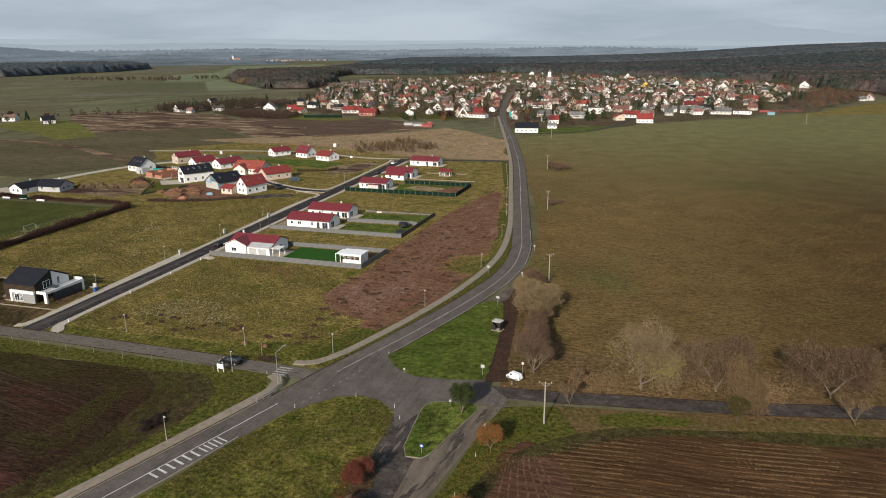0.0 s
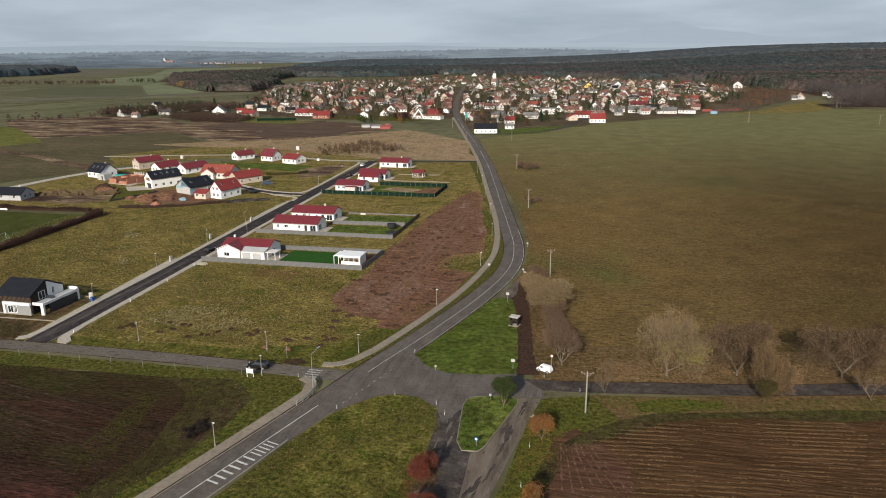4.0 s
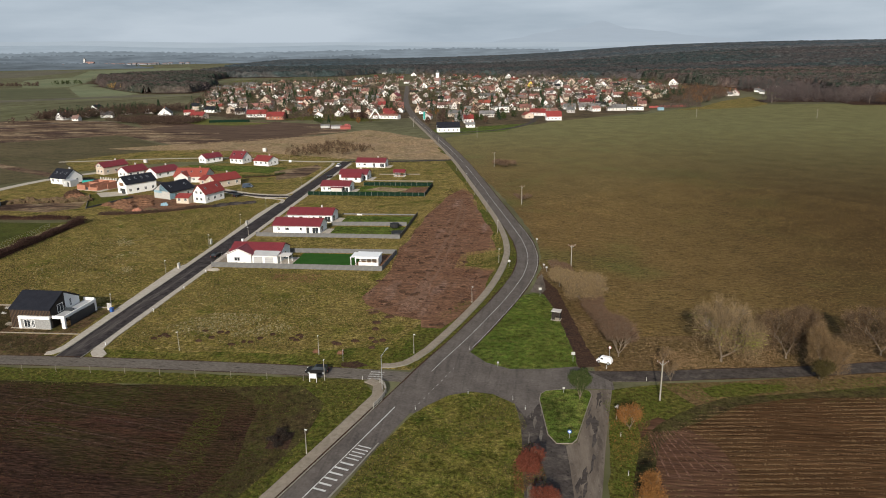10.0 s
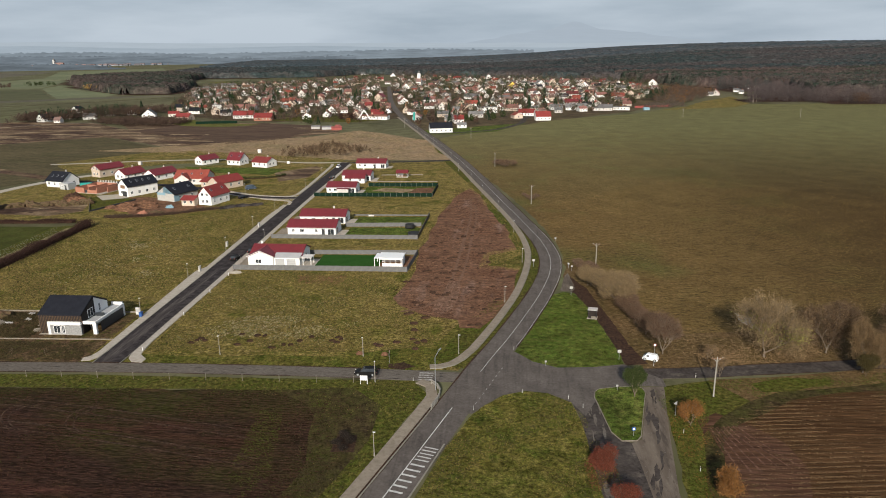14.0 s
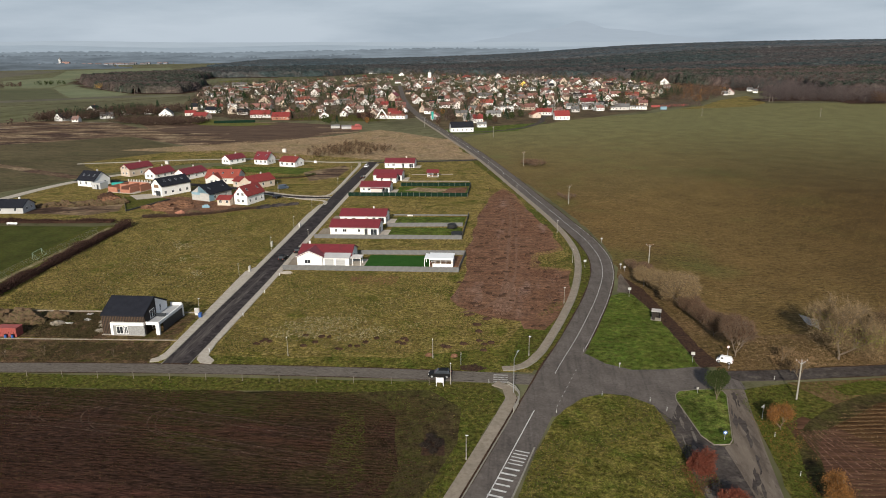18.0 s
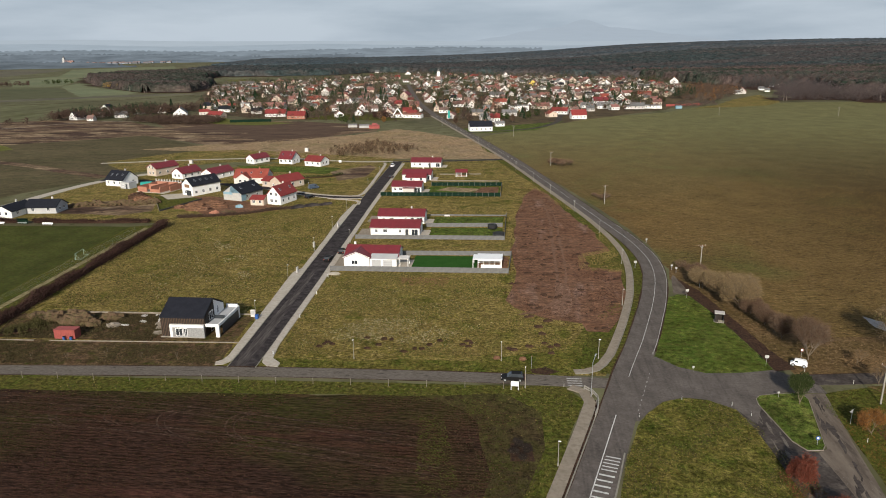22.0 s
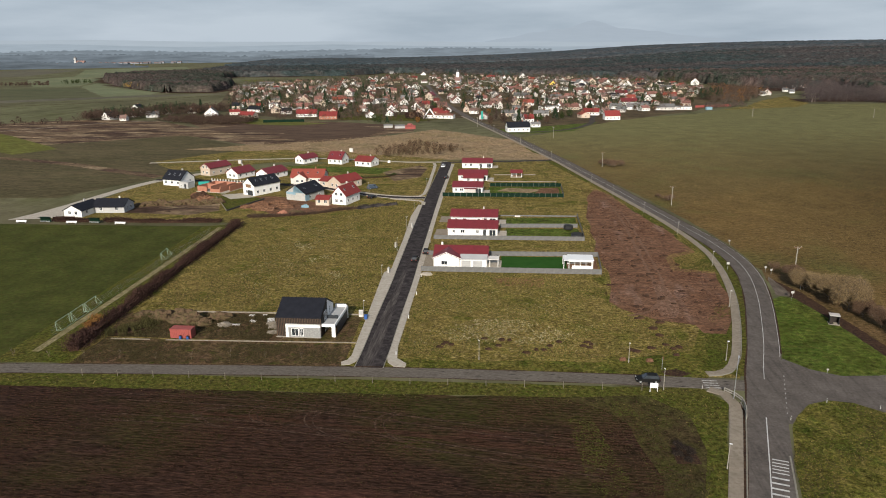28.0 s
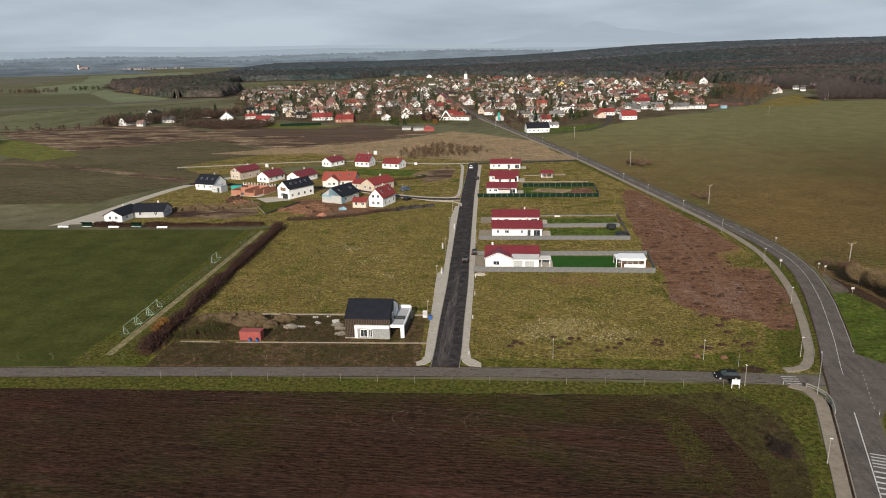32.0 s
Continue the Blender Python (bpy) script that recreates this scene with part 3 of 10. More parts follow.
def ground():
    xs = [-4700, -3600, -2700, -2000, -1500, -1100, -800, -550, -350, -200, -100, 0, 100, 200, 350, 550, 800, 1100, 1500, 2000, 2700, 3600, 4700]
    ys = [-600, -300, -100, 100, 300, 500, 700, 900, 1100, 1300, 1500, 1700, 1900, 2100, 2300, 2600, 2900, 3200, 3500, 3800, 4100, 4400, 4800]
    bm = bmesh.new()
    g = [[bm.verts.new((x, y, hill(x, y))) for x in xs] for y in ys]
    for a, b in zip(g, g[1:]):
        for i in range(len(xs) - 1):
            bm.faces.new((a[i], a[i + 1], b[i + 1], b[i]))
    return single("ground", bm, "farfield", "wide flat farmland of green and brown fields", "ground", kind="structure")


ground()
# meadow between the roads and the new houses
sheet("ground_meadow", [(-66, -4), (66, 0), (84, 55), (84, 110), (66, 185), (44, 262), (-62, 262), (-150, 200), (-150, 112), (-76, 112)], 0.0, "meadow",
      "rough autumn meadow with patches of dry grass", "meadow", wobble=0.5)
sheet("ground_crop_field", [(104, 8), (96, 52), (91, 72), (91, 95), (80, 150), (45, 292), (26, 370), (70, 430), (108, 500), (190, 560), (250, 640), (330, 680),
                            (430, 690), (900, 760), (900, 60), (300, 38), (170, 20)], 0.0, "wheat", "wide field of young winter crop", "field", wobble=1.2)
sheet("ground_plough_field", [(-260, -20), (-87, -15), (-3, -12), (47, -9.5), (53, -14), (53, -26), (48, -40), (40, -75), (25, -130), (-62, -420), (-260, -420)], 0.0, "plough",
      "dark ploughed field with faint green rows", "field", wobble=0.8)
sheet("ground_drilled_field", [(102, -60), (103, -34), (105, -19), (109.5, -12.5), (118, -6.5), (126, -2.2), (152, 3), (260, 31), (330, -10), (330, -420), (101, -420)], 0.0,
      "stubble", "brown drilled field with fine rows", "field", wobble=0.8)
sheet("ground_verge_south", [(-260, -20), (-260, -9), (-90, -11), (-66, -8.5), (58, -4.8), (61, -10), (53, -39), (44, -75), (26, -132), (-64, -420), (-70, -420), (22, -132), (40, -75), (48, -40), (53, -26), (52, -14), (47, -9.5),
                             (-3, -12), (-87, -15.5)], 0.01, "verge", "strip of green roadside grass", "grass verge", wobble=0.4)
sheet("ground_verge_north", [(-66, -5.4), (-9, -1.5), (3, -1.3), (60, 0), (63, 4), (72, 24), (77, 44), (80, 60), (74, 60), (70, 40), (60, 12), (40, 4.6), (3, 3), (-66, 2)], 0.01, "rough_lawn",
      "strip of green roadside grass", "grass verge", wobble=2.2)
sheet("ground_verge_road", [(61.5, 2.5), (67, 1), (72, 8), (77.5, 20), (82.8, 38), (86.4, 53), (87.6, 75), (86.6, 94), (84, 113), (80, 132), (71.3, 168), (67, 187), (48.5, 266), (24, 355), (18, 355), (40, 262), (59, 188), (68, 140), (73, 112), (74, 84), (66, 78), (66, 66), (73, 60), (73, 44), (68, 26), (63, 14)], 0.012,
      "verge", "strip of green roadside grass", "grass verge", wobble=0.4)
sheet("ground_leafy_strip", [(101, 3), (113, 2.6), (141, 7.6), (166, 13.6), (260, 39), (255, 48), (166, 30), (140, 24), (112, 22), (104, 34), (100, 62), (92, 70), (90.5, 60),
                             (94.5, 49), (97.5, 30), (99.5, 14)], 0.012, "leafy", "grass strip strewn with fallen leaves", "verge", wobble=2.0)
sheet("ground_verge_east", [(103, -4), (112, -0.8), (141, 4), (165, 10), (260, 36), (260, 30), (153, 1), (127, -3.5), (119, -7.8), (111, -14), (107, -20), (105, -34), (104.5, -60),
                            (104, -420), (97, -420), (97, -60), (100, -36), (101, -27), (102, -14)], 0.01, "verge", "strip of green roadside grass", "grass verge", wobble=0.5)
sheet("ground_lawn_south", [(35, -125), (52, -70), (57, -58), (62.7, -39.5), (65.8, -27.5), (69.5, -16.2), (71.5, -13), (74.5, -9.3), (78.5, -7.4), (82.5, -8), (86.3, -11), (87.2, -15.2), (87.8, -21.7),
                            (88.1, -29.4), (88.4, -37), (90, -48), (92.5, -75), (92.5, -420), (-40, -420)], 0.01, "rough_lawn", "rough grass patch between the roads", "lawn", wobble=0.25)
sheet("ground_lawn_triangle", [(76.8, 9.5), (81.5, 26), (86.5, 44.4), (89.3, 47), (92, 46), (94.5, 34.9), (96.5, 20), (97.9, 9), (97.8, 5), (92, 3.4), (85, 2.6), (80.3, 5)], 0.03, "lawn",
      "bright green triangular lawn between the roads", "lawn", wobble=0.2)
sheet("ground_leaf_lane", [(92, 46), (89.8, 49), (90.8, 58), (92, 60), (95.4, 50), (98.4, 29.4), (100.4, 14.8), (102.6, 5.6), (98, 4.5), (97.8, 9), (96.5, 20), (94.5, 34.9)], 0.02, "litter",
      "disused lane covered with dark leaf litter", "lane", wobble=0.3)
sheet("ground_bare_earth", [(47.1, 39.9), (49.4, 55.7), (48.4, 84.4), (50, 133), (52.6, 162), (58.2, 184), (63.5, 171.5), (70.5, 129), (75.6, 107), (77.6, 85.7), (70, 78.5), (68.9, 68.6), (78.2, 66), (77, 48), (73.4, 31.2), (69.6, 21.1), (65.2, 21.7), (63.4, 26.1), (56.5, 29), (49.5, 34.6)],
      0.02, "earth", "strip of bare reddish earth with wheel ruts", "bare earth", wobble=1.2)
sheet("ground_scrub", [(44, 268), (33, 300), (22, 355), (-40, 420), (-66, 380), (-120, 345), (-185, 300), (-120, 290), (-62, 264)], 0.024, "scrub", "dry orange grass with low scrub", "scrub", wobble=2.5)
sheet("ground_fallow", [(-150, 205), (-150, 280), (-154, 318), (-222, 373), (-255, 343), (-310, 305), (-310, 140), (-170, 150)], 0.022, "fallow_olive", "dark olive-brown fallow field", "field", wobble=2)

sheet("ground_pitch", [(-260, -17), (-180, -11), (-93, -6.6), (-80, -5.4), (-83, 60), (-86, 106), (-260, 102)], 0.02, "pitch", "green football pitch", "pitch")
sheet("ground_pitch_edge", [(-80, -5.3), (-66, -4.6), (-68, 22), (-72, 63), (-75, 110), (-86, 106), (-83, 60)], 0.015, "verge", "grass strip beside the football pitch", "verge", wobble=0.4)
ribbon("ground_pitch_border", smooth_line([(-74.5, 0), (-75.6, 30), (-77, 60), (-78.8, 96), (-79.4, 105)]), 1.7, 0.045, "paving_dry", "pale dry strip between the pitch and the hedge", "grass strip")
sheet("ground_building_site", [(-64, 9), (-10.2, 9.8), (-10.8, 25), (-60, 25), (-68, 22)], 0.012, "plot", "churned building plot with weeds", "bare earth", wobble=0.6)
sheet("ground_front_strip", [(-64, 8.4), (-9.8, 9.4), (-9.3, 1), (-10, -1.4), (-64, -5)], 0.012, "plot", "bare strip in front of the building plot", "bare earth", wobble=0.4)

sheet("ground_headland", [(106.5, -15.6), (110.2, -13.1), (114.3, -16.2), (117.5, -21.8), (119.1, -28.6), (111.5, -46), (110.5, -62), (104.8, -62), (105, -34), (106.3, -24)], 0.012, "headland",
      "reddish headland of the drilled field", "field margin", wobble=1.2)
for i in range(15):
    u = i / 14
    top, low = Vector((107.5, -14.8)).lerp(Vector((111.1, -13.9)), u), Vector((108.2, -31.3)).lerp(Vector((119.0, -28.6)), u)
    low = low.lerp(top, 0.12 * (i * 7 % 5) / 4)
    mid = top.lerp(low, 0.5) + Vector((-0.6 * u, 0.3))
    rut("ground_fan_%d" % i, [tuple(top.lerp(low, 0.22)), tuple(mid), tuple(low)], 0.3, 60 + i, "soil_fan" if i % 2 else "headland", "tyre track fanning out over the headland", 0.027 + 0.001 * (i % 3), 0.6)
sheet("ground_field_fringe", [(103.4, -62), (104, -34), (106.5, -20), (111, -14), (117, -9), (124, -5), (134, -1.6), (152, 2.4), (200, 14), (200, 10), (152, -1), (134, -4.4), (125, -8), (119, -12.4), (113.5, -16.5), (108.4, -22), (106.2, -34), (105.4, -62)], 0.021, "margin",
      "weedy fringe of the drilled field", "field margin", wobble=1.6)
sheet("ground_verge_bright", [(119.5, -1.9), (126.4, 1.3), (134.5, 1.0), (133.8, -1.0), (126.2, -4.1), (120.3, -4.9)], 0.024, "verge", "green patch of roadside grass", "grass verge", wobble=0.6)
sheet("ground_field_margin", [(34, -11), (47, -9.3), (53.4, -14), (53.4, -26), (48.4, -40), (40, -75), (35, -75), (43, -46), (45.5, -34), (43.5, -25), (44, -19), (39, -14.5)], 0.016, "margin",
      "weedy margin between the ploughed field and the verge", "field margin", wobble=2.2)
MAIN = smooth_line([(-58, -420), (-25, -315), (5, -218), (20, -170), (35, -120), (44, -90), (52, -62), (59, -38.5), (66, -14.5), (71.4, 4), (75.6, 17), (79.6, 31), (82.3, 41), (84.6, 51), (86.5, 61), (87.5, 71), (87.6, 79), (86.9, 88), (85.2, 100), (82.9, 111),
                    (78.4, 132), (70.4, 168), (66.4, 187), (48.5, 266), (24, 359), (-23, 531), (-70, 750), (-140, 1150), (-232, 1640)])
rut("ground_rut_west", [(50, 30.5), (55.4, 34), (59.3, 42.8), (60.5, 58.7), (60.8, 77.5), (61.2, 100.1), (61.6, 128), (60, 160)], 1.0, 1)
rut("ground_rut_east", [(60, 34), (62.7, 57.2), (63.4, 75.7), (63.5, 97.9), (63.8, 127), (62, 150)], 0.7, 2)
# where the tractor turned and drove over the ploughed soil
TURNS = [[(-25.6, -19.2), (-28.8, -19.6), (-30.4, -20.8), (-29.6, -22.6), (-27.4, -24.4), (-24, -25.6)], [(-7.6, -18.4), (-9.9, -19.2), (-10.9, -20.9), (-10, -23.4), (-7.5, -25.7), (-4, -27.2)],
         [(4.2, -18), (2.2, -19.4), (1.3, -21.2), (1.8, -23.6), (3.6, -25.9), (6.8, -27.4)], [(-18, -17.6), (-20, -18.6), (-20.8, -20.3), (-19.6, -22.6), (-17, -24.2)]]
for i, turn in enumerate(TURNS):
    for k in (0, 1):
        rut("ground_turn_%d" % (2 * i + k), [(x + k * 1.5, y - 0.25 * k) for x, y in turn], 0.26, 20 + 2 * i + k, "soil_pale", "pale tyre track curving over the ploughed soil", 0.012 + 0.002 * k, 0.5)
for i, (x, y) in enumerate([(0, 0), (0.3, -2.2), (0, -7), (0.6, -9.1)]):
    rut("ground_track_%d" % i, [(-46 + x, -15.8 + y), (-20, -16.3 + y), (-2, -18 + y), (20, -21.6 + y), (38, -25.2 + y)], 0.3, 40 + i, "soil_pale", "faint pale tyre track along the ploughed field", 0.008 + 0.001 * i, 0.7)
sheet("ground_red_soil", [(-34, -20.4), (-16.8, -21.6), (3.7, -23.6), (27.6, -26.8), (40, -30), (40, -31.4), (27, -28.2), (3, -24.9), (-17, -22.7), (-34, -21.4)], 0.005, "soil_red", "reddish turned strip in the ploughed field", "field", wobble=0.5)
sheet("ground_pale_patch", [(60, 54), (62.6, 53.4), (63.2, 43), (62.4, 33), (60, 29.6), (57.6, 31), (57.4, 37), (59, 45)], 0.0235, "earth_pale", "pale trampled patch in the bare earth", "bare earth", wobble=0.7)
ribbon("road_main", MAIN, 6.4, 0.05, "asphalt", "grey asphalt road that bends towards the village", thick=0.1)
SIDE = smooth_line([(-260, -20), (-180, -14), (-93, -9.2), (-66, -7.2), (-9, -3.6), (30, -2.4), (56, -2.5), (68, -3)])
ribbon("road_side", SIDE, 4.2, 0.03, "side_asphalt", "narrow grey asphalt road", thick=0.06)
EAST = smooth_line([(66, -8), (80, -3), (90, 0), (100, 0.5), (112, 1.8), (124, 4), (141, 7), (166, 13), (230, 30), (300, 52)])
ribbon("road_east", EAST, 4.2, 0.04, "dark_asphalt", "dark asphalt side road lined with trees", thick=0.08, shift=0.6)
sheet("ground_leafy_south", [(112, -0.8), (141, 5), (166, 11), (260, 37), (260, 30), (153, 1), (127, -3.5), (119, -7.8)], 0.013, "leafy", "leaf-strewn verge south of the tree-lined road", "verge", wobble=2.6)
sheet("road_junction", [(66, -17), (69.5, -16.2), (71.5, -13), (74.5, -9.3), (78.5, -7.4), (82.5, -8), (86.3, -11), (88.4, -15.7), (92, -7), (97, -4), (104, -4), (104, -1), (99, 4), (97.8, 5),
                        (92, 3.4), (85, 2.6), (80.3, 5), (76.8, 9.5), (72, 2)], 0.046, "asphalt", "wide asphalt junction", "road")
sheet("road_lane_west", [(86.4, -11), (87.2, -15.2), (87.8, -21.7), (88.1, -29.4), (88.4, -37), (90, -48), (92.5, -75), (92.5, -420), (96.4, -420), (96.4, -75), (95.4, -42), (95.0, -30), (94.6, -23.6), (92.6, -22.4), (91.2, -9), (92, -5)], 0.038,
      "dark_asphalt", "cracked old asphalt lane", "road")
sheet("road_lane_east", [(99.6, -4.5), (99.4, -9), (96.4, -22.4), (94.2, -23.8), (95.0, -30), (95.4, -42), (96.4, -75), (96.4, -420), (100, -420), (99.4, -75), (99, -36), (100.8, -22.3), (102.1, -13.6), (103.6, -4)], 0.034, "old_asphalt",
      "pale cracked asphalt lane", "road")
_rg = random.Random(77)
for i in range(34):
    u = _rg.random()
    west = i % 2 == 0
    cx, cy = (89.9 + _rg.uniform(-1.1, 1.1) + 1.5 * max(0, u - 0.6), -13 - 30 * u) if west else (101 - 4.6 * u + _rg.uniform(-1.2, 1.0), -6 - 32 * u)
    lean = 0.06 if west else 0.2
    rx, ry = _rg.uniform(0.12, 0.45), _rg.uniform(0.8, 2.8)
    ring = []
    for t in range(10):
        du, dv = rx * _rg.uniform(0.5, 1.3) * math.cos(t * 0.628), ry * _rg.uniform(0.7, 1.2) * math.sin(t * 0.628)
        ring.append((cx + du + lean * dv, cy + dv))
    sheet("road_patch", ring, 0.0405 + 0.0003 * i, "side_asphalt" if west else "dark_asphalt", "worn patch in the old asphalt lane", "road patch", wobble=0.3)
ISLET = [(90.6, -9.1), (90.9, -7.0), (91.8, -5.8), (95, -4.9), (98.3, -4.4), (99.5, -5.0), (99.8, -6.6), (96.4, -21.6), (95.6, -22.9), (93.2, -23.2), (91.9, -20.6)]
sheet("traffic_island", ISLET, 0.15, "lawn", "grassy traffic island with a pale kerb", "traffic island", thick=0.15)
STREET = smooth_line([(-4.0, -1.5), (-4.2, 8), (-4.9, 24), (-5.8, 50), (-7.0, 72.5), (-8.2, 98.7), (-9.6, 129), (-11.2, 165), (-13.1, 224.5), (-14.2, 250), (-14.4, 257.5)])
ribbon("road_street", STREET, 5.5, 0.05, "new_asphalt", "new street of dark asphalt", thick=0.1)
sheet("road_street_dust", [(-5.6, -1.4), (-3.6, -1.3), (-3.5, 2.5), (-3.6, 12), (-4.3, 25), (-5.3, 45), (-6.2, 62), (-7.2, 60), (-7.0, 45), (-6.6, 25), (-6.2, 12), (-6.0, 3)], 0.054, "dusty_asphalt", "dusty wheel track on the new street", "road", wobble=0.25)
ribbon("road_close", smooth_line([(-10, 160), (-25, 160), (-40, 166), (-60, 178), (-100, 190), (-150, 195)]), 4.6, 0.045, "new_asphalt", "new access road of dark asphalt", thick=0.08)
ribbon("road_link", smooth_line([(-14, 256), (0, 258), (25, 262), (46, 268)]), 4.0, 0.045, "new_asphalt", "narrow asphalt link road", thick=0.08)
ribbon("road_track", smooth_line([(-14, 257), (-40, 256), (-80, 266), (-120, 262), (-180, 245)]), 3.2, 0.04, "paving", "pale gravel track", thick=0.06)
ribbon("road_concrete", smooth_line([(-160, 112), (-156, 134), (-148, 190), (-120, 232)]), 5, 0.04, "paving", "pale concrete access road", thick=0.06)
sheet("ground_yard", [(-164, 110), (-150, 113.5), (-146.5, 116), (-147, 126), (-154, 134), (-158, 128)], 0.05, "paving", "pale concrete yard by the bungalow", "yard", wobble=0.5)
sheet("ground_weedy_rise", [(-136, 127), (-100, 122), (-90, 130), (-96, 146), (-112, 150), (-132, 142)], 0.026, "rough", "dry weedy ground before the new houses", "waste ground", wobble=2)
sheet("ground_bungalow_green", [(-128, 152), (-102, 148), (-106, 164), (-124, 172), (-138, 166)], 0.028, "meadow", "green grass between the bungalow and the new houses", "lawn", wobble=2)
sheet("ground_estate_meadow", [(-150, 212), (-112, 250), (-62, 254), (-18, 254), (-17, 268), (-62, 284), (-120, 302), (-150, 292), (-180, 250)], 0.03, "meadow", "olive grass behind the new houses", "meadow", wobble=2.5)
ribbon("pavement_close_north", smooth_line([(-60, 180.6), (-45, 170.3), (-31, 164.2), (-20, 162.4), (-16.8, 163.4), (-15.4, 167), (-15.9, 186), (-17.6, 215), (-19.6, 246), (-21, 252)]), 1.5, 0.13, "paving", "pale concrete pavement round the corner of the access road", "pavement", thick=0.13)
ribbon("pavement_close_south", smooth_line([(-28, 157.6), (-20, 155), (-15.2, 153.6), (-13.4, 151), (-12.9, 146)]), 1.5, 0.135, "paving", "pale concrete pavement at the corner of the access road", "pavement", thick=0.13)
PATHN = smooth_line([(60.3, 1.4), (62.4, 1.7), (64.4, 3.0), (66, 5.4), (68.0, 10), (70.4, 17.8), (72.5, 25.2), (75.0, 35), (77.2, 44.6), (79.2, 56.5), (80.6, 68.4), (81.2, 80), (81.0, 88), (80.1, 98), (78.4, 110), (74.3, 132), (66.3, 168), (62, 187), (44, 266), (19.5, 359), (-27.5, 531)])
ribbon("pavement_road", PATHN, 1.7, 0.13, "path", "grey-brown block pavement beside the road", "pavement", thick=0.13)
PATHS = smooth_line([(59, -5), (61.3, -6.6), (62, -10.5), (54, -39), (47, -62), (39, -90), (30, -120), (22.5, -145), (15, -170), (0, -218), (-30, -315), (-63, -420)])
ribbon("pavement_south", PATHS, 2.0, 0.13, "path", "grey-brown block pavement beside the railing", "pavement", thick=0.13)
sheet("pavement_street_west", [(-9.6, -1.0), (-8.0, -0.5), (-7.1, 0.9), (-6.8, 4), (-7.2, 12), (-7.8, 24), (-8.6, 50), (-9.8, 75), (-11, 100), (-12.4, 129), (-13.2, 146), (-14.8, 146), (-14.8, 126), (-12.6, 95), (-10.8, 62),
                               (-12.2, 58), (-11.9, 52), (-10.9, 38), (-9.9, 23), (-9.2, 12), (-8.6, 3.6), (-9.0, 1.4), (-10.0, 0.4)], 0.14, "paving", "pale concrete pavement with a parking bay", "pavement", thick=0.14)
sheet("pavement_street_east", [(3.0, -0.9), (0.8, -0.7), (-0.7, 1.0), (-1.2, 3), (-1.5, 10), (-2.0, 24), (-3.0, 50), (-4.2, 75), (-5.4, 99), (-6.8, 129), (-8.5, 170), (-10.4, 222), (-11.3, 250), (-9.6, 250), (-8.8, 220), (-6.9, 170),
                               (-5.3, 129), (-3.9, 99), (-2.7, 75), (-1.5, 50), (-0.5, 24), (0.0, 9), (0.8, 3), (3.0, 0.8)], 0.14, "paving", "pale concrete pavement", "pavement", thick=0.14)

# ---- houses ----
WINDOWS = {}


def window_mesh(w, h):
    if (w, h) not in WINDOWS:
        bm = bmesh.new()
        f = 0.09
        for b in ((-w / 2, w / 2, 0, f), (-w / 2, w / 2, h - f, h), (-w / 2, -w / 2 + f, f, h - f), (w / 2 - f, w / 2, f, h - f), (-0.03, 0.03, f, h - f)):
            box(bm, b[0], b[1], -0.05, 0.02, b[2], b[3], 0)
        pb = boxm(-w / 2 + f, w / 2 - f, -0.02, 0.01, f, h - f)
        WINDOWS[(w, h)] = (mesh_from("window", bm, "whitepaint"), mesh_from("pane", pb, "glass"))
    return WINDOWS[(w, h)]


def window(parent, x, y, z, side, w=1.2, h=1.3, name="window"):
    """A window in the wall that faces side (degrees: 0 is -y, 90 is +x)."""
    f, p = window_mesh(w, h)
    ob = part_of(name, f, parent, pose(x, y, z, 0, 0, side))
    part_of("pane", p, ob)
    return ob


def gable_walls(L, W, eave, ridge):
    bm = bmesh.new()
    a = [bm.verts.new((sx * L / 2, y, z)) for sx in (-1, 1) for y, z in ((-W / 2, 0), (W / 2, 0), (W / 2, eave), (0, ridge), (-W / 2, eave))]
    bm.faces.new(a[0:5][::-1])
    bm.faces.new(a[5:10])
    for i, j in ((0, 4), (4, 3), (3, 2), (2, 1), (1, 0)):
        bm.faces.new((a[i], a[5 + i], a[5 + j], a[j]))
    bmesh.ops.recalc_face_normals(bm, faces=bm.faces[:])
    return bm


def gable_roof(L, W, eave, ridge, over=0.5, t=0.22, gap=0.02, rows=False):
    """Two roof slabs, ridge along x."""
    bm = bmesh.new()
    s = (ridge - eave) / (W / 2)
    for sy in (-1, 1):
        y0, y1 = sy * (W / 2 + over), 0
        z0, z1 = eave - s * over + gap, ridge + gap
        lo = [bm.verts.new((x, y, z)) for x, y, z in ((-L / 2 - over * 0.7, y0, z0), (L / 2 + over * 0.7, y0, z0), (L / 2 + over * 0.7, y1, z1), (-L / 2 - over * 0.7, y1, z1))]
        hi = [bm.verts.new(v.co + Vector((0, 0, t))) for v in lo]
        for f in ((0, 1, 2, 3), (4, 7, 6, 5), (0, 4, 5, 1), (1, 5, 6, 2), (2, 6, 7, 3), (3, 7, 4, 0)):
            bm.faces.new([(lo + hi)[i] for i in f])
    bmesh.ops.recalc_face_normals(bm, faces=bm.faces[:])
    return bm


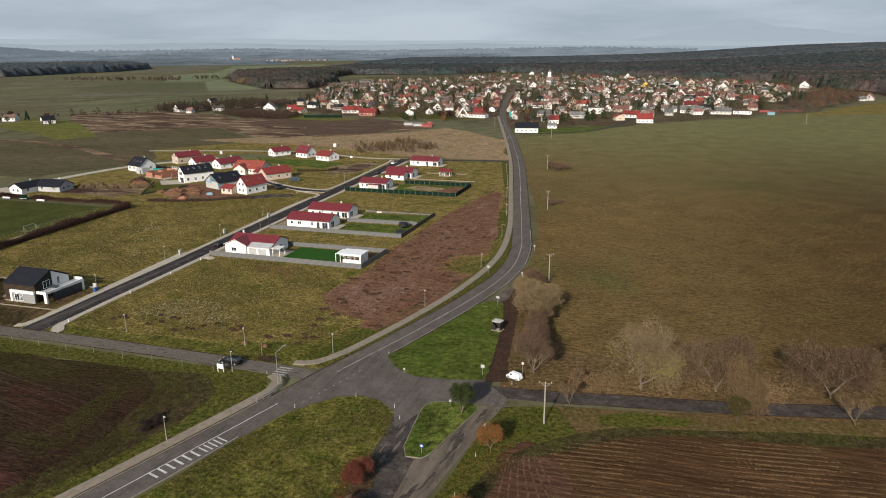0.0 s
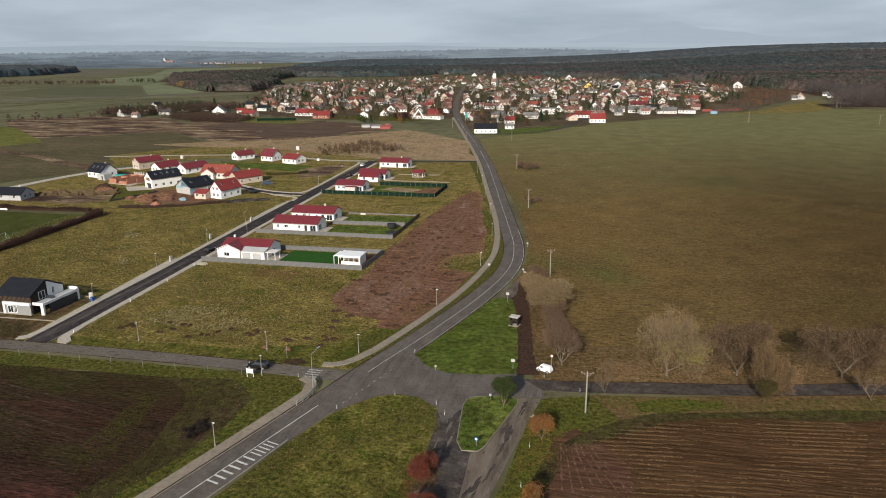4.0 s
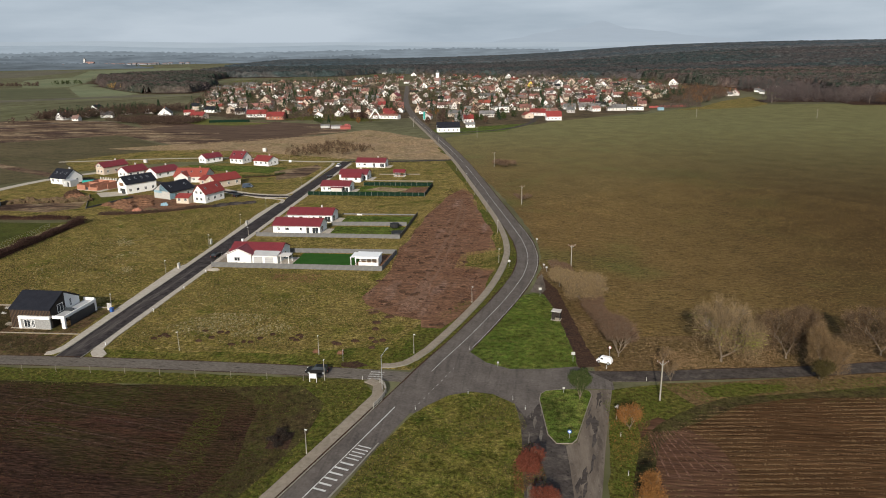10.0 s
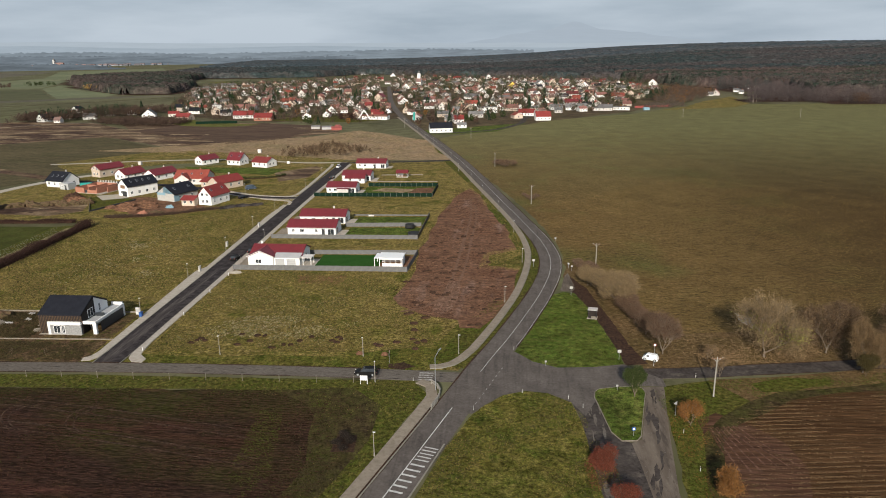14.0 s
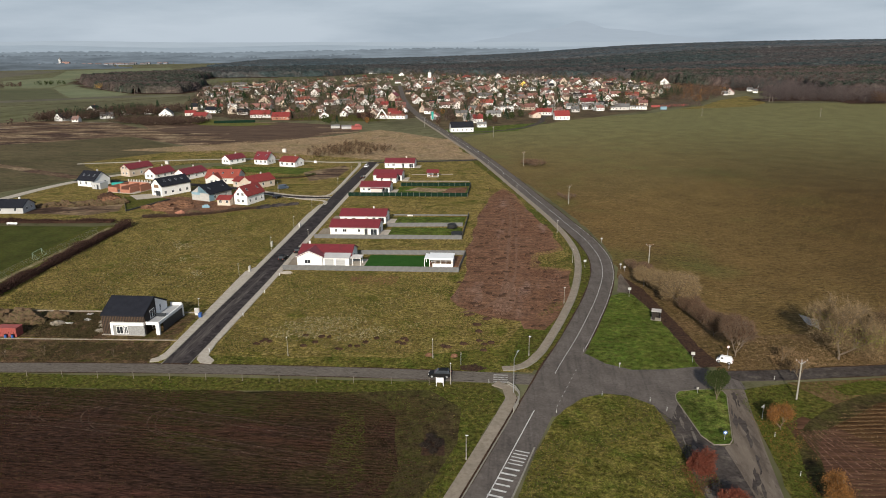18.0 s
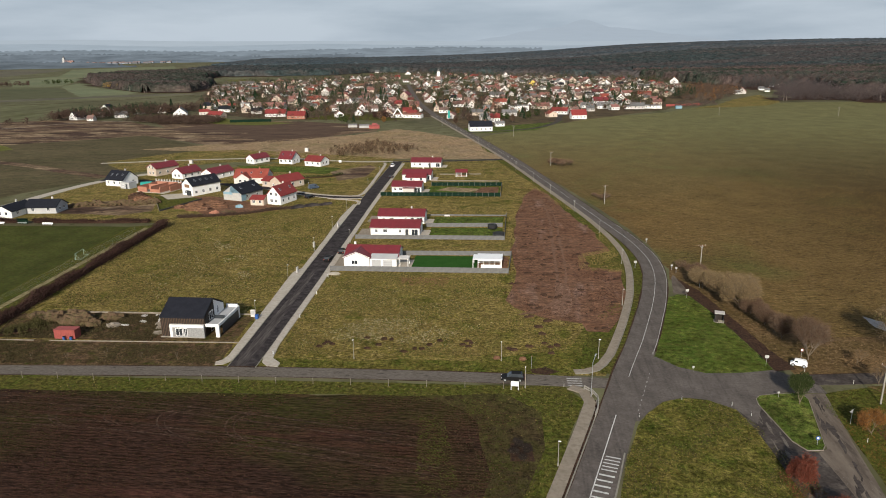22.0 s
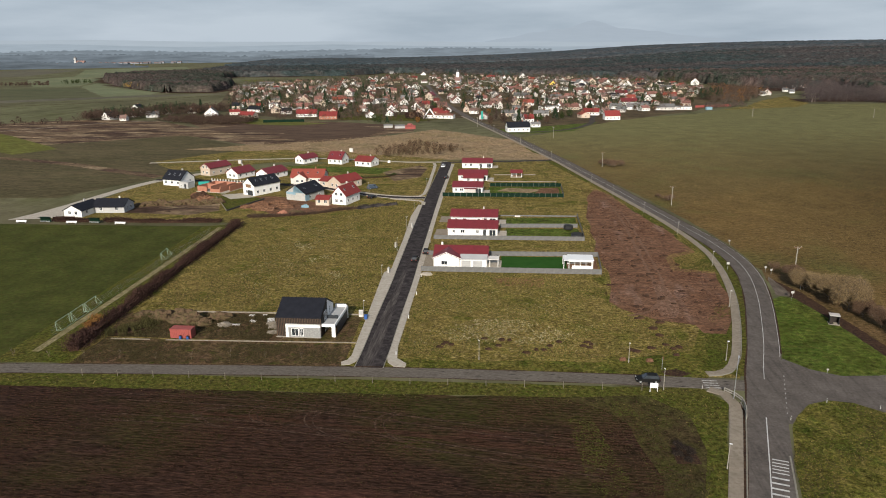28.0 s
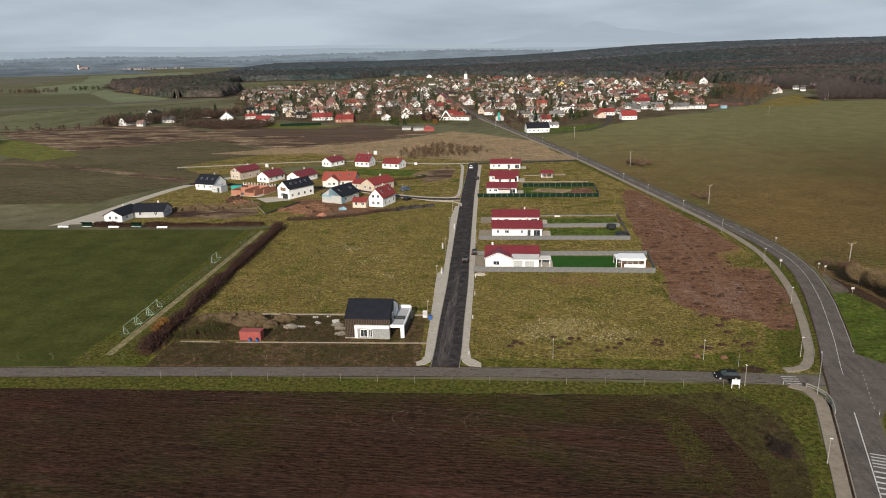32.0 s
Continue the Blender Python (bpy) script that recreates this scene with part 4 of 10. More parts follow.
def gable_house(label, x, y, yaw, L, W, eave, ridge, wall="white", roof="roof_red", group="", chimney=True, floors=1, front=3, over=0.5, name="house", gable_win=1, category="house"):
    ob = thing(name, label, category, x, y, 0, yaw, group)
    part("wall", gable_walls(L, W, eave, ridge), wall, ob)
    r = part("roof", gable_roof(L, W, eave, ridge, over), roof, ob)
    if chimney:
        part("chimney", boxm(L * 0.18, L * 0.18 + 0.5, 0.5, 1.0, ridge - 1.2, ridge + 0.9), "offwhite" if wall != "offwhite" else "brick", r)
    for k in range(floors):
        for i in range(front):
            u = (i + 0.5) / front * L - L / 2
            if eave > 2.4 + k * 2.7:
                window(ob, u, -W / 2, 0.95 + 2.7 * k, 0)
    for sx, side in ((-1, -90), (1, 90)):
        for k in range(gable_win):
            window(ob, sx * L / 2, -W * 0.18, 0.95 + 2.7 * k, side)
            window(ob, sx * L / 2, W * 0.18, 0.95 + 2.7 * k, side)
    return ob


def corners(a, b, c, long_first=False):
    """Place, turn, length and width of a gabled house from three ground corners: gable a-b and long side b-c, or the other way round."""
    a, b, c = Vector(a), Vector(b), Vector(c)
    m = (a + c) / 2
    if long_first:
        d = b - a
        return m.x, m.y, math.degrees(math.atan2(d.y, d.x)), d.length, (c - b).length
    d = c - b
    return m.x, m.y, math.degrees(math.atan2(d.y, d.x)), d.length, (b - a).length


def skylight(parent, x, W, eave, ridge, side=-1, up=0.5, w=0.8, l=1.2):
    s = (ridge - eave) / (W / 2)
    y = side * W / 2 * (1 - up)
    z = eave + s * (W / 2 - abs(y)) + 0.27
    ob = part("skylight", boxm(-w / 2, w / 2, -l / 2, l / 2, -0.05, 0.05), "steel", parent)
    ob.matrix_basis = pose(x, y, z, -side * math.degrees(math.atan(s)) if side < 0 else -math.degrees(math.atan(s)), 0, 0)
    part("pane", boxm(-w / 2 + 0.08, w / 2 - 0.08, -l / 2 + 0.08, l / 2 - 0.08, 0.05, 0.062), "glass", ob)


def door(parent, x, y, z, side, w=1.0, h=2.1, mat="dark_metal"):
    ob = part("door", boxm(-w / 2, w / 2, -0.05, 0.02, 0, h), mat, parent)
    ob.matrix_basis = pose(x, y, z, 0, 0, side)
    part("handle", boxm(w / 2 - 0.16, w / 2 - 0.1, -0.11, -0.05, 1.0, 1.12), "steel", ob)


def fence(label, pts, h, mat="fence", step=2.5, post="fence", category="fence", t=0.06, base=0.0):
    """Panels between posts along a line on the ground."""
    ob = thing("fence", label, category, *pts[0])
    o = Vector((*pts[0], 0))
    cache = {}
    for a, b in zip(pts, pts[1:]):
        a, b = Vector((*a, 0)) - o, Vector((*b, 0)) - o
        n = max(1, round((b - a).length / step))
        L = (b - a).length / n
        yaw = math.degrees(math.atan2((b - a).y, (b - a).x))
        key = round(L, 3)
        if key not in cache:
            pm = mesh_from("panel", boxm(0.06, L - 0.06, -t / 2, t / 2, 0.02 + base, h), mat)
            bb = boxm(-0.06, 0.06, -0.07, 0.07, 0, h + 0.08)
            cache[key] = (pm, mesh_from("post", bb, post))
        for i in range(n):
            p = a.lerp(b, i / n)
            part_of("panel", cache[key][0], ob, pose(p.x, p.y, 0, 0, 0, yaw))
            part_of("post", cache[key][1], ob, pose(p.x, p.y, 0, 0, 0, yaw))
    part_of("post", cache[key][1], ob, pose(b.x, b.y, 0, 0, 0, yaw))
    return ob


def low_wall(label, pts, h=0.22, w=0.16, mat="concrete_old"):
    line = [Vector((*p, 0)) for p in pts]
    bm = ribbon_mesh(offset(line, w / 2), offset(line, -w / 2), h, h)
    return single("low_wall", bm, mat, label, "wall")


# -- dark modern house on the corner plot
def dark_house():
    ob = thing("dark_house", "dark modern house with black timber slats and a white terrace frame", "house", -22.2, 12.3)
    L, W, eave, ridge = 9.8, 10.4, 4.3, 6.9
    wall = gable_walls(L, W, eave, ridge)
    bmesh.ops.translate(wall, vec=(0, W / 2, 0), verts=wall.verts)
    part("wall", wall, "slat", ob)
    rf = gable_roof(L, W, eave, ridge, 0.12, 0.25)
    bmesh.ops.translate(rf, vec=(0, W / 2, 0), verts=rf.verts)
    part("roof", rf, "roof_dark", ob, "flat anthracite sheet roof")
    slat = mesh_from("slat", boxm(-0.05, 0.05, -0.09, 0.0, 0.15, eave - 0.1), "timber_dark")
    for i in range(28):
        x = -L / 2 + 0.15 + i * 0.36
        s = part_of("slat", slat, ob, pose(x, -0.005, 0 if x < -2.7 else 2.95, 0, 0, 0))
        if x >= -2.7:
            s.scale = (1, 1, 0.3)
    # white frame, stone wall and window of the ground floor
    bm = bmesh.new()
    box(bm, -2.7, 4.9, -0.55, 0.0, 2.35, 2.95)
    box(bm, -2.7, -2.1, -0.55, 0.0, 0.05, 2.35)
    part("front_frame", bm, "white", ob, "white rendered frame round the ground floor")
    part("stone_wall", boxm(-2.1, 4.9, -0.35, 0.0, 0.05, 2.35), "stone", ob)
    window(ob, -0.7, -0.36, 0.3, 0, 1.6, 1.8)
    window(ob, 0.75, -0.36, 0.3, 0, 0.8, 1.8)
    part("plinth", boxm(-4.95, 4.95, -0.6, 10.3, 0.0, 0.05), "paving", ob)
    # gable wall in white with dark windows
    def half_gable(name, pts, mat, label):
        g = bmesh.new()
        a = [g.verts.new((L / 2 + 0.01, y, z)) for y, z in pts]
        b = [g.verts.new((L / 2 + 0.13, y, z)) for y, z in pts]
        n = len(pts)
        g.faces.new(a[::-1])
        g.faces.new(b)
        for i in range(n):
            g.faces.new((a[i], a[(i + 1) % n], b[(i + 1) % n], b[i]))
        bmesh.ops.recalc_face_normals(g, faces=g.faces[:])
        part(name, g, mat, ob, label)
    half_gable("gable_wall", [(W / 2, 0.05), (W - 0.15, 0.05), (W - 0.15, eave - 0.1), (W / 2, ridge - 0.15)], "white", "white rendered half of the gable")
    # dark slat colour stands in for the loggia's shaded depth
    half_gable("gable_loggia_fill", [(0.15, 0.05), (W / 2 - 0.01, 0.05), (W / 2 - 0.01, ridge - 0.15), (0.15, eave - 0.1)], "slat", "dark slat panel in place of the gable's loggia half")
    window(ob, L / 2 + 0.14, 7.0, 3.0, 90, 0.8, 1.8)
    window(ob, L / 2 + 0.14, 3.4, 2.9, 90, 2.0, 1.9)
    part("balcony_rail", boxm(5.1, 7.68, 4.4, 4.46, 2.66, 3.5), "glass", ob, "dark glass balustrade of the terrace")
    window(ob, L / 2 + 0.14, 4.0, 0.2, 90, 2.4, 2.1)
    # terrace: slab on columns with parapets
    bm = bmesh.new()
    box(bm, 5.05, 8.0, 0.4, 12.0, 2.35, 2.6)
    box(bm, 5.05, 8.0, 0.2, 0.5, 2.35, 3.0)
    box(bm, 7.7, 8.0, 0.5, 12.0, 2.6, 2.95)
    box(bm, 5.05, 7.7, 11.7, 12.0, 2.6, 3.3)
    part("terrace", bm, "white", ob, "white roof terrace with a parapet")
    for y0, y1 in ((0.2, 0.7), (11.5, 12.0)):
        part("column", boxm(7.2, 8.0, y0, y1, 0, 2.35), "white", ob)
    part("terrace_floor", boxm(5.06, 7.69, 0.51, 11.69, 2.6, 2.66), "greyr", ob)
    part("garage_back", boxm(5.05, 7.5, 7.2, 7.4, 0, 2.35), "greyr", ob)
    # dark panel stands in for the shade inside the open carport
    part("carport_shade_panel", boxm(7.9, 7.96, 2.2, 11.3, 0.05, 2.2), "dark_metal", ob, "dark panel standing for the shaded open carport side")
    part("rear_room", boxm(5.05, 7.9, 7.4, 11.5, 0, 2.35), "white", ob)


dark_house()


def red_container():
    ob = thing("container", "faded red ribbed steel site container on skids", "container", -47.3, 10.1)
    ob.scale = (0.88, 0.9, 0.9)
    part("body", boxm(-2.7, 2.7, -1.2, 1.2, 0.12, 2.3, bevel=0.04), "redpaint", ob)
    part("roof", boxm(-2.75, 2.75, -1.25, 1.25, 2.3, 2.4), "redpaint", ob)
    rib = mesh_from("rib", boxm(-0.05, 0.05, -0.06, 0, 0.2, 2.2), "redpaint")
    for i in range(12):
        part_of("rib", rib, ob, pose(-2.4 + i * 0.44, -1.2, 0))
    part("skid", boxm(-2.6, 2.6, -1.0, -0.8, 0, 0.12), "dark_metal", ob)
    part("skid", boxm(-2.6, 2.6, 0.8, 1.0, 0, 0.12), "dark_metal", ob)


red_container()
for bx in (-47.2, -45.6):
    b = thing("barrel", "blue plastic barrel standing by the red container", "barrel", bx, 8.55, group="blue barrels")
    part("body", rod((0, 0, 0), (0, 0, 0.85), 0.27, 0.27, 12), "blue", b)
    part("lid", rod((0, 0, 0.85), (0, 0, 0.9), 0.28, 0.28, 12), "black", b)
wb = thing("waste_bin", "blue plastic wheeled bin beside the pavement", "bin", -9.9, 23.4)
part("body", boxm(-0.35, 0.35, -0.4, 0.4, 0.08, 1.05, bevel=0.05), "blue", wb)
part("lid", boxm(-0.38, 0.38, -0.44, 0.44, 1.05, 1.14, bevel=0.03), "blue", wb)
for wx in (-0.3, 0.3):
    part("wheel", rod((wx - 0.03, 0.42, 0.12), (wx + 0.03, 0.42, 0.12), 0.12, 0.12, 10), "black", wb)
cab = thing("meter_pillar", "white concrete meter pillar at the plot edge", "utility box", -11.3, 24.8)
part("cabinet", boxm(-0.5, 0.5, -0.2, 0.2, 0, 1.7, bevel=0.02), "offwhite", cab)
part("door", boxm(-0.4, 0.4, -0.23, -0.2, 0.6, 1.5), "greyr", cab)
for px, py in ((-10.9, 58.0), (-11.9, 109.2), (-13.4, 84.0)):
    copy_thing(cab, pose(px, py, 0, 0, 0, 88))
for px, py in ((0.3, 4.7), (-0.2, 24.8), (-0.7, 40.9), (-1.4, 55.0)):
    wp = thing("marker_post", "short white marker post beside the pavement", "post", px, py, group="marker posts along the street")
    part("post", boxm(-0.07, 0.07, -0.07, 0.07, 0, 0.85, bevel=0.02), "whitepaint", wp)
    part("cap", boxm(-0.09, 0.09, -0.09, 0.09, 0.85, 0.92), "greyr", wp)
low_wall("long low concrete kerb wall before the building plot", [(-50.2, 8.0), (-30, 8.9), (-8.9, 9.9)])
low_wall("short low concrete kerb wall beside the hedge", [(-62.5, 7.7), (-53.7, 7.9)])
low_wall("low concrete wall behind the building plot", [(-56, 24.4), (-30.5, 25.3), (-11.5, 25.8)], 0.35)


def heap(name, x, y, rx, ry, h, mat, label, seed=0, category="soil heap"):
    """A mound with an uneven surface."""
    bm = bmesh.new()
    bmesh.ops.create_icosphere(bm, subdivisions=4, radius=1)
    for v in list(bm.verts):
        n = noise.noise(v.co * 2.3 + Vector((seed, 0, 0))) * 0.32 + noise.noise(v.co * 6 + Vector((seed, 3, 0))) * 0.12
        r = 1 + n
        v.co = Vector((v.co.x * rx * r, v.co.y * ry * r, max(-0.05, v.co.z) * h * (1 + 1.6 * n)))
    return single(name, bm, mat, label, category, m=pose(x, y, 0))


for k, (x, y, rx, ry, h) in enumerate([(-57.5, 20.6, 3.2, 2.4, 1.7), (-50.5, 19.0, 4.2, 2.4, 1.9), (-46, 17.5, 2.0, 1.5, 1.1), (-53.5, 22.5, 3.0, 1.6, 1.4), (-62, 21.5, 2.5, 2, 1.0), (-43.5, 21.5, 3.2, 1.6, 1.2)]):
    heap("soil_mound", x, y, rx, ry, h, "mound", "heap of dug brown soil with weeds", k)
heap("rubble_mound", -41, 17.2, 1.8, 1.2, 0.6, "concrete_old", "heap of pale building rubble", 9, "rubble")
for k, (x, y) in enumerate([(-28.6, 14), (-29.4, 17), (-30.6, 19)]):
    heap("scrap_heap", x, y, 1.4, 1.0, 0.4, "concrete_old", "heap of pale scrap timber beside the house", 20 + k, "pile")
for k, (x, y, w, l, a) in enumerate([(-31.5, 21, 1.6, 1.9, 20), (-37, 23.5, 1.2, 0.8, 5), (-35.5, 20, 1.4, 0.9, -20), (-38.5, 17.6, 1.8, 0.6, 10), (-34, 24, 0.9, 0.5, 0)]):
    single("board", boxm(-w / 2, w / 2, -l / 2, l / 2, 0.02, 0.14), "offwhite", "pale insulation board lying on the plot", "board", "building material", m=pose(x, y, 0.02, 4, 3, a))
for k, (x, y) in enumerate([(45.4, 6.3), (50.6, 6.2)]):
    heap("clay_mound", x, y, 0.7, 0.55, 0.55, "earth", "small heap of reddish clay in the meadow", 90 + k, "clay heap")
heap("gravel_mound", -0.2, 57.5, 1.6, 1.1, 0.5, "paving", "small pale gravel heap by the fence", 31, "gravel heap")


# -- bungalows with wine red roofs along the street
def bungalow_one():
    ob = thing("bungalow", "white bungalow with a wine red hipped-in gable roof and grey porch", "house", 0.8, 64.0)
    w = gable_walls(15.2, 8.4, 2.8, 4.6)
    bmesh.ops.translate(w, vec=(7.6, 7.0, 0), verts=w.verts)
    part("wall", w, "white", ob)
    r = gable_roof(15.2, 8.4, 2.8, 4.6, 0.45)
    bmesh.ops.translate(r, vec=(7.6, 7.0, 0), verts=r.verts)
    roof = part("roof", r, "roof_wine", ob)
    # cross gable towards the south
    w = gable_walls(6.8, 7.3, 2.8, 4.35)
    bmesh.ops.rotate(w, matrix=Matrix.Rotation(radians(90), 3, "Z"), verts=w.verts)
    bmesh.ops.translate(w, vec=(3.8, 3.4, 0), verts=w.verts)
    part("wing_wall", w, "white", ob)
    r = gable_roof(6.8, 7.3, 2.8, 4.35, 0.4)
    bmesh.ops.rotate(r, matrix=Matrix.Rotation(radians(90), 3, "Z"), verts=r.verts)
    bmesh.ops.translate(r, vec=(3.8, 3.4, 0), verts=r.verts)
    part("wing_roof", r, "roof_wine", ob)
    trim = bmesh.new()
    for sx in (-1, 1):
        prism(trim, (3.8, -0.3, 4.58), (3.8 + sx * 4.05, -0.3, 2.86), 0.09, 0.09, 4)
    part("verge_board", trim, "white", ob, "white verge board of the gable")
    for yy in (4, 7.6):
        prism_b = rod((3.8, -0.3, 4.6), (3.8, 6.5, 4.6), 0.07, 0.07, 5)
    part("ridge_cap", prism_b, "roof_wine", roof)
    part("chimney", boxm(1.6, 2.1, 7.6, 8.1, 4.0, 5.4), "white", roof)
    # low grey roofed part with two wide windows
    part("porch_wall", boxm(7.5, 15.1, 0.6, 3.2, 0, 2.5), "white", ob)
    bm = bmesh.new()
    vs = [bm.verts.new(p) for p in ((7.55, 0.2, 2.5), (15.3, 0.2, 2.5), (15.3, 3.6, 3.2), (7.55, 3.6, 3.2), (7.55, 0.2, 2.62), (15.3, 0.2, 2.62), (15.3, 3.6, 3.32), (7.55, 3.6, 3.32))]
    for f in ((3, 2, 1, 0), (4, 5, 6, 7), (0, 1, 5, 4), (1, 2, 6, 5), (2, 3, 7, 6), (3, 0, 4, 7)):
        bm.faces.new([vs[i] for i in f])
    part("porch_roof", bm, "greyr", ob, "light grey porch roof")
    window(ob, 3.2, -0.02, 0.9, 0, 1.8, 1.2)
    for sx in (9.3, 12.6):
        sh = part("shutter", boxm(sx - 1.3, sx + 1.3, 0.53, 0.6, 0.1, 2.1), "greyr", ob, "closed grey roller shutter")
        for i in range(9):
            part("shutter_slat", boxm(sx - 1.27, sx + 1.27, 0.505, 0.53, 0.16 + i * 0.21, 0.33 + i * 0.21), "greyr", sh)
    window(ob, 15.2, 6.5, 0.1, 90, 2.4, 2.1)
    window(ob, 0, 7, 0.9, -90, 1.2, 1.3)
    # pergola
    for px, py in ((16.0, 1.0), (18.3, 1.0), (18.3, 4.0)):
        part("pergola_post", boxm(px - 0.08, px + 0.08, py - 0.08, py + 0.08, 0, 2.4), "white", ob)
    part("pergola_roof", boxm(15.3, 18.6, 0.7, 4.3, 2.4, 2.55), "offwhite", ob, "white pergola roof")
    part("terrace", boxm(15.2, 19.2, 0.2, 8, 0.02, 0.12), "paving", ob)


bungalow_one()


def bungalow(x, y, L, W, label, roof="roof_wine", eave=2.7, ridge=4.4, doorx=4.0, terrace=True):
    ob = gable_house(label, x + L / 2, y + W / 2, 0, L, W, eave, ridge, "white", roof, "bungalows along the street", True, 1, 0, 0.45, "bungalow", 0)
    for u, w in ((-L * 0.2, 1.4), (L * 0.1, 0.9), (-L * 0.38, 0.9)):
        window(ob, u, -W / 2, 1.0, 0, w, 1.1)
    door(ob, doorx, -W / 2, 0.05, 0)
    window(ob, L / 2, -1.5, 0.1, 90, 2.4, 2.1)
    window(ob, L / 2 - 1.6, -W / 2, 0.1, 0, 2.2, 2.1)
    window(ob, -L / 2, 0, 0.9, -90, 1.2, 1.2)
    part("gutter", rod((-L / 2 - 0.3, -W / 2 - 0.5, eave - 0.15), (L / 2 + 0.3, -W / 2 - 0.5, eave - 0.15), 0.08, 0.08, 6), "steel", ob)
    if terrace:
        part("terrace", boxm(L / 2, L / 2 + 3, -W / 2, W / 2 - 1, 0.02, 0.12), "paving", ob)
    return ob


bungalow(1.5, 99.6, 16.4, 8.2, "white bungalow with a wine red roof by a grey fence")
bungalow(1.0, 116.0, 16.4, 8.0, "white bungalow with a wine red roof behind its neighbour")
bungalow(-3.4, 201, 13.5, 9.0, "white bungalow with a wine red roof and a low wing", doorx=-2)
bungalow(-4.5, 238, 15.6, 8.5, "white bungalow with a wine red roof at the street end", doorx=2)
b4 = bungalow(-3.4, 171, 12.8, 8.5, "low bungalow with a wine red roof inside a green screened fence", ridge=4.3)
part("porch_roof", boxm(-1.5, 4.0, -6.8, -4.2, 2.3, 2.45), "roof_wine", b4)
part("porch_wall", boxm(-1.2, 3.6, -6.6, -4.26, 0, 2.3), "offwhite", b4)
b5w = gable_house("low white wing with a wine red roof", 4.0, 197.5, 0, 9, 5.5, 2.5, 3.9, "white", "roof_wine", chimney=False, front=2, name="annex")

# gardens and fences
sheet("ground_garden_turf", [(19.8, 62), (38.5, 62), (38.5, 77), (19.8, 76.5)], 0.03, "turf", "dark green garden turf", "lawn")
sheet("ground_garden_stone", [(30, 61.2), (38, 61.2), (38, 64.5), (35, 64.5), (35, 62.6), (30, 62.6)], 0.035, "lawn", "lighter grass strip in the garden", "flower bed")
sheet("ground_pool_terrace", [(38.5, 61.5), (47, 61.5), (47.5, 77), (38.5, 77)], 0.03, "earth", "brown planting bed round the pavilion", "flower bed")
sheet("ground_garden_lawn", [(20.5, 97), (45, 97), (45.2, 111.5), (20.5, 110.5)], 0.03, "lawn", "green garden lawn", "lawn")
sheet("ground_garden_lawn_back", [(20.5, 113.2), (45, 114.4), (45.3, 127.5), (20.5, 126.5)], 0.03, "lawn", "green garden lawn", "lawn")
sheet("ground_garden_screened", [(10, 166.5), (43, 166.5), (43, 187), (12, 186)], 0.03, "lawn", "lawn inside the green screened fence", "lawn")
sheet("ground_playground", [(30, 168), (42.5, 168), (42, 185), (35, 184)], 0.04, "earth", "reddish earth patch in the garden", "bare earth", wobble=0.8)
sheet("ground_sandpit", [(15, 176), (30, 173), (36, 180), (20, 184)], 0.035, "scrub", "dry sandy patch in the garden", "bare earth", wobble=1.2)
sheet("ground_drive", [(-3, 98), (1.4, 98), (1.4, 108), (-3.2, 108)], 0.03, "path", "paved front drive", "drive")
sheet("ground_drive_one", [(-2, 62), (0.7, 62), (0.7, 76), (-2.8, 76)], 0.03, "path", "paved front drive", "drive")
sheet("ground_drive_back", [(-3.4, 118), (0.9, 118), (0.9, 127), (-3.6, 127)], 0.03, "path", "paved front drive", "drive")
fence("grey concrete panel fence along the meadow", [(-2.2, 60.4), (47.4, 61.2), (48.2, 78.4)], 1.5)
fence("grey panel fence behind the garden turf", [(48.2, 78.4), (16.5, 77.0), (-2.7, 76.4)], 1.4)
fence("grey panel fence in front of the white bungalow", [(-2.6, 94.8), (45.9, 96.0)], 1.4)
fence("dark panel fence at the garden end", [(45.9, 96.0), (46.2, 129.6)], 1.4, "dark_metal")
fence("grey panel fence between two gardens", [(18.5, 111.6), (45, 113.4)], 1.4)
fence("low wire fence behind the back garden", [(45.9, 129.6), (18, 128.8)], 0.5, "fence", t=0.02)
fence("dark green screened fence round the garden", [(-7, 163.6), (43.5, 164.6), (43.6, 188), (12, 186.8)], 1.7, "fence_green", t=0.04)
low_wall("pale low wall along the garden", [(10.4, 198.6), (42.3, 199.4)], 0.4)
low_wall("pale low wall behind the garden", [(12.7, 216.6), (33, 218)], 0.4)


def pool_house():
    ob = thing("pool_house", "white flat-roofed pool pavilion with an open dark front", "pavilion", 38.8, 65.3)
    part("roof", boxm(-0.2, 6.9, -0.2, 5.2, 2.6, 2.85), "whitepaint", ob)
    part("back_wall", boxm(0, 6.7, 4.8, 5, 0, 2.6), "white", ob)
    part("side_wall", boxm(6.5, 6.7, 0, 4.8, 0, 2.6), "white", ob)
    part("front_wall", boxm(0.9, 6.5, 0, 0.2, 0, 1.1), "white", ob)
    part("front_beam", boxm(0.0, 6.5, 0, 0.2, 2.2, 2.6), "white", ob)
    for i in range(5):
        part("post", boxm(0.02 + i * 1.55, 0.18 + i * 1.55, 0.02, 0.18, 0 if i == 0 else 1.1, 2.2), "white", ob)
    part("inner_floor", boxm(0.2, 6.5, 0.2, 4.8, 0.0, 0.1), "wood", ob)
    part("awning_frame", boxm(-1.4, -0.2, 0, 5, 2.5, 2.62), "whitepaint", ob)
    for py in (0.1, 4.9):
        part("awning_post", boxm(-1.4, -1.25, py - 0.08, py + 0.08, 0, 2.5), "whitepaint", ob)


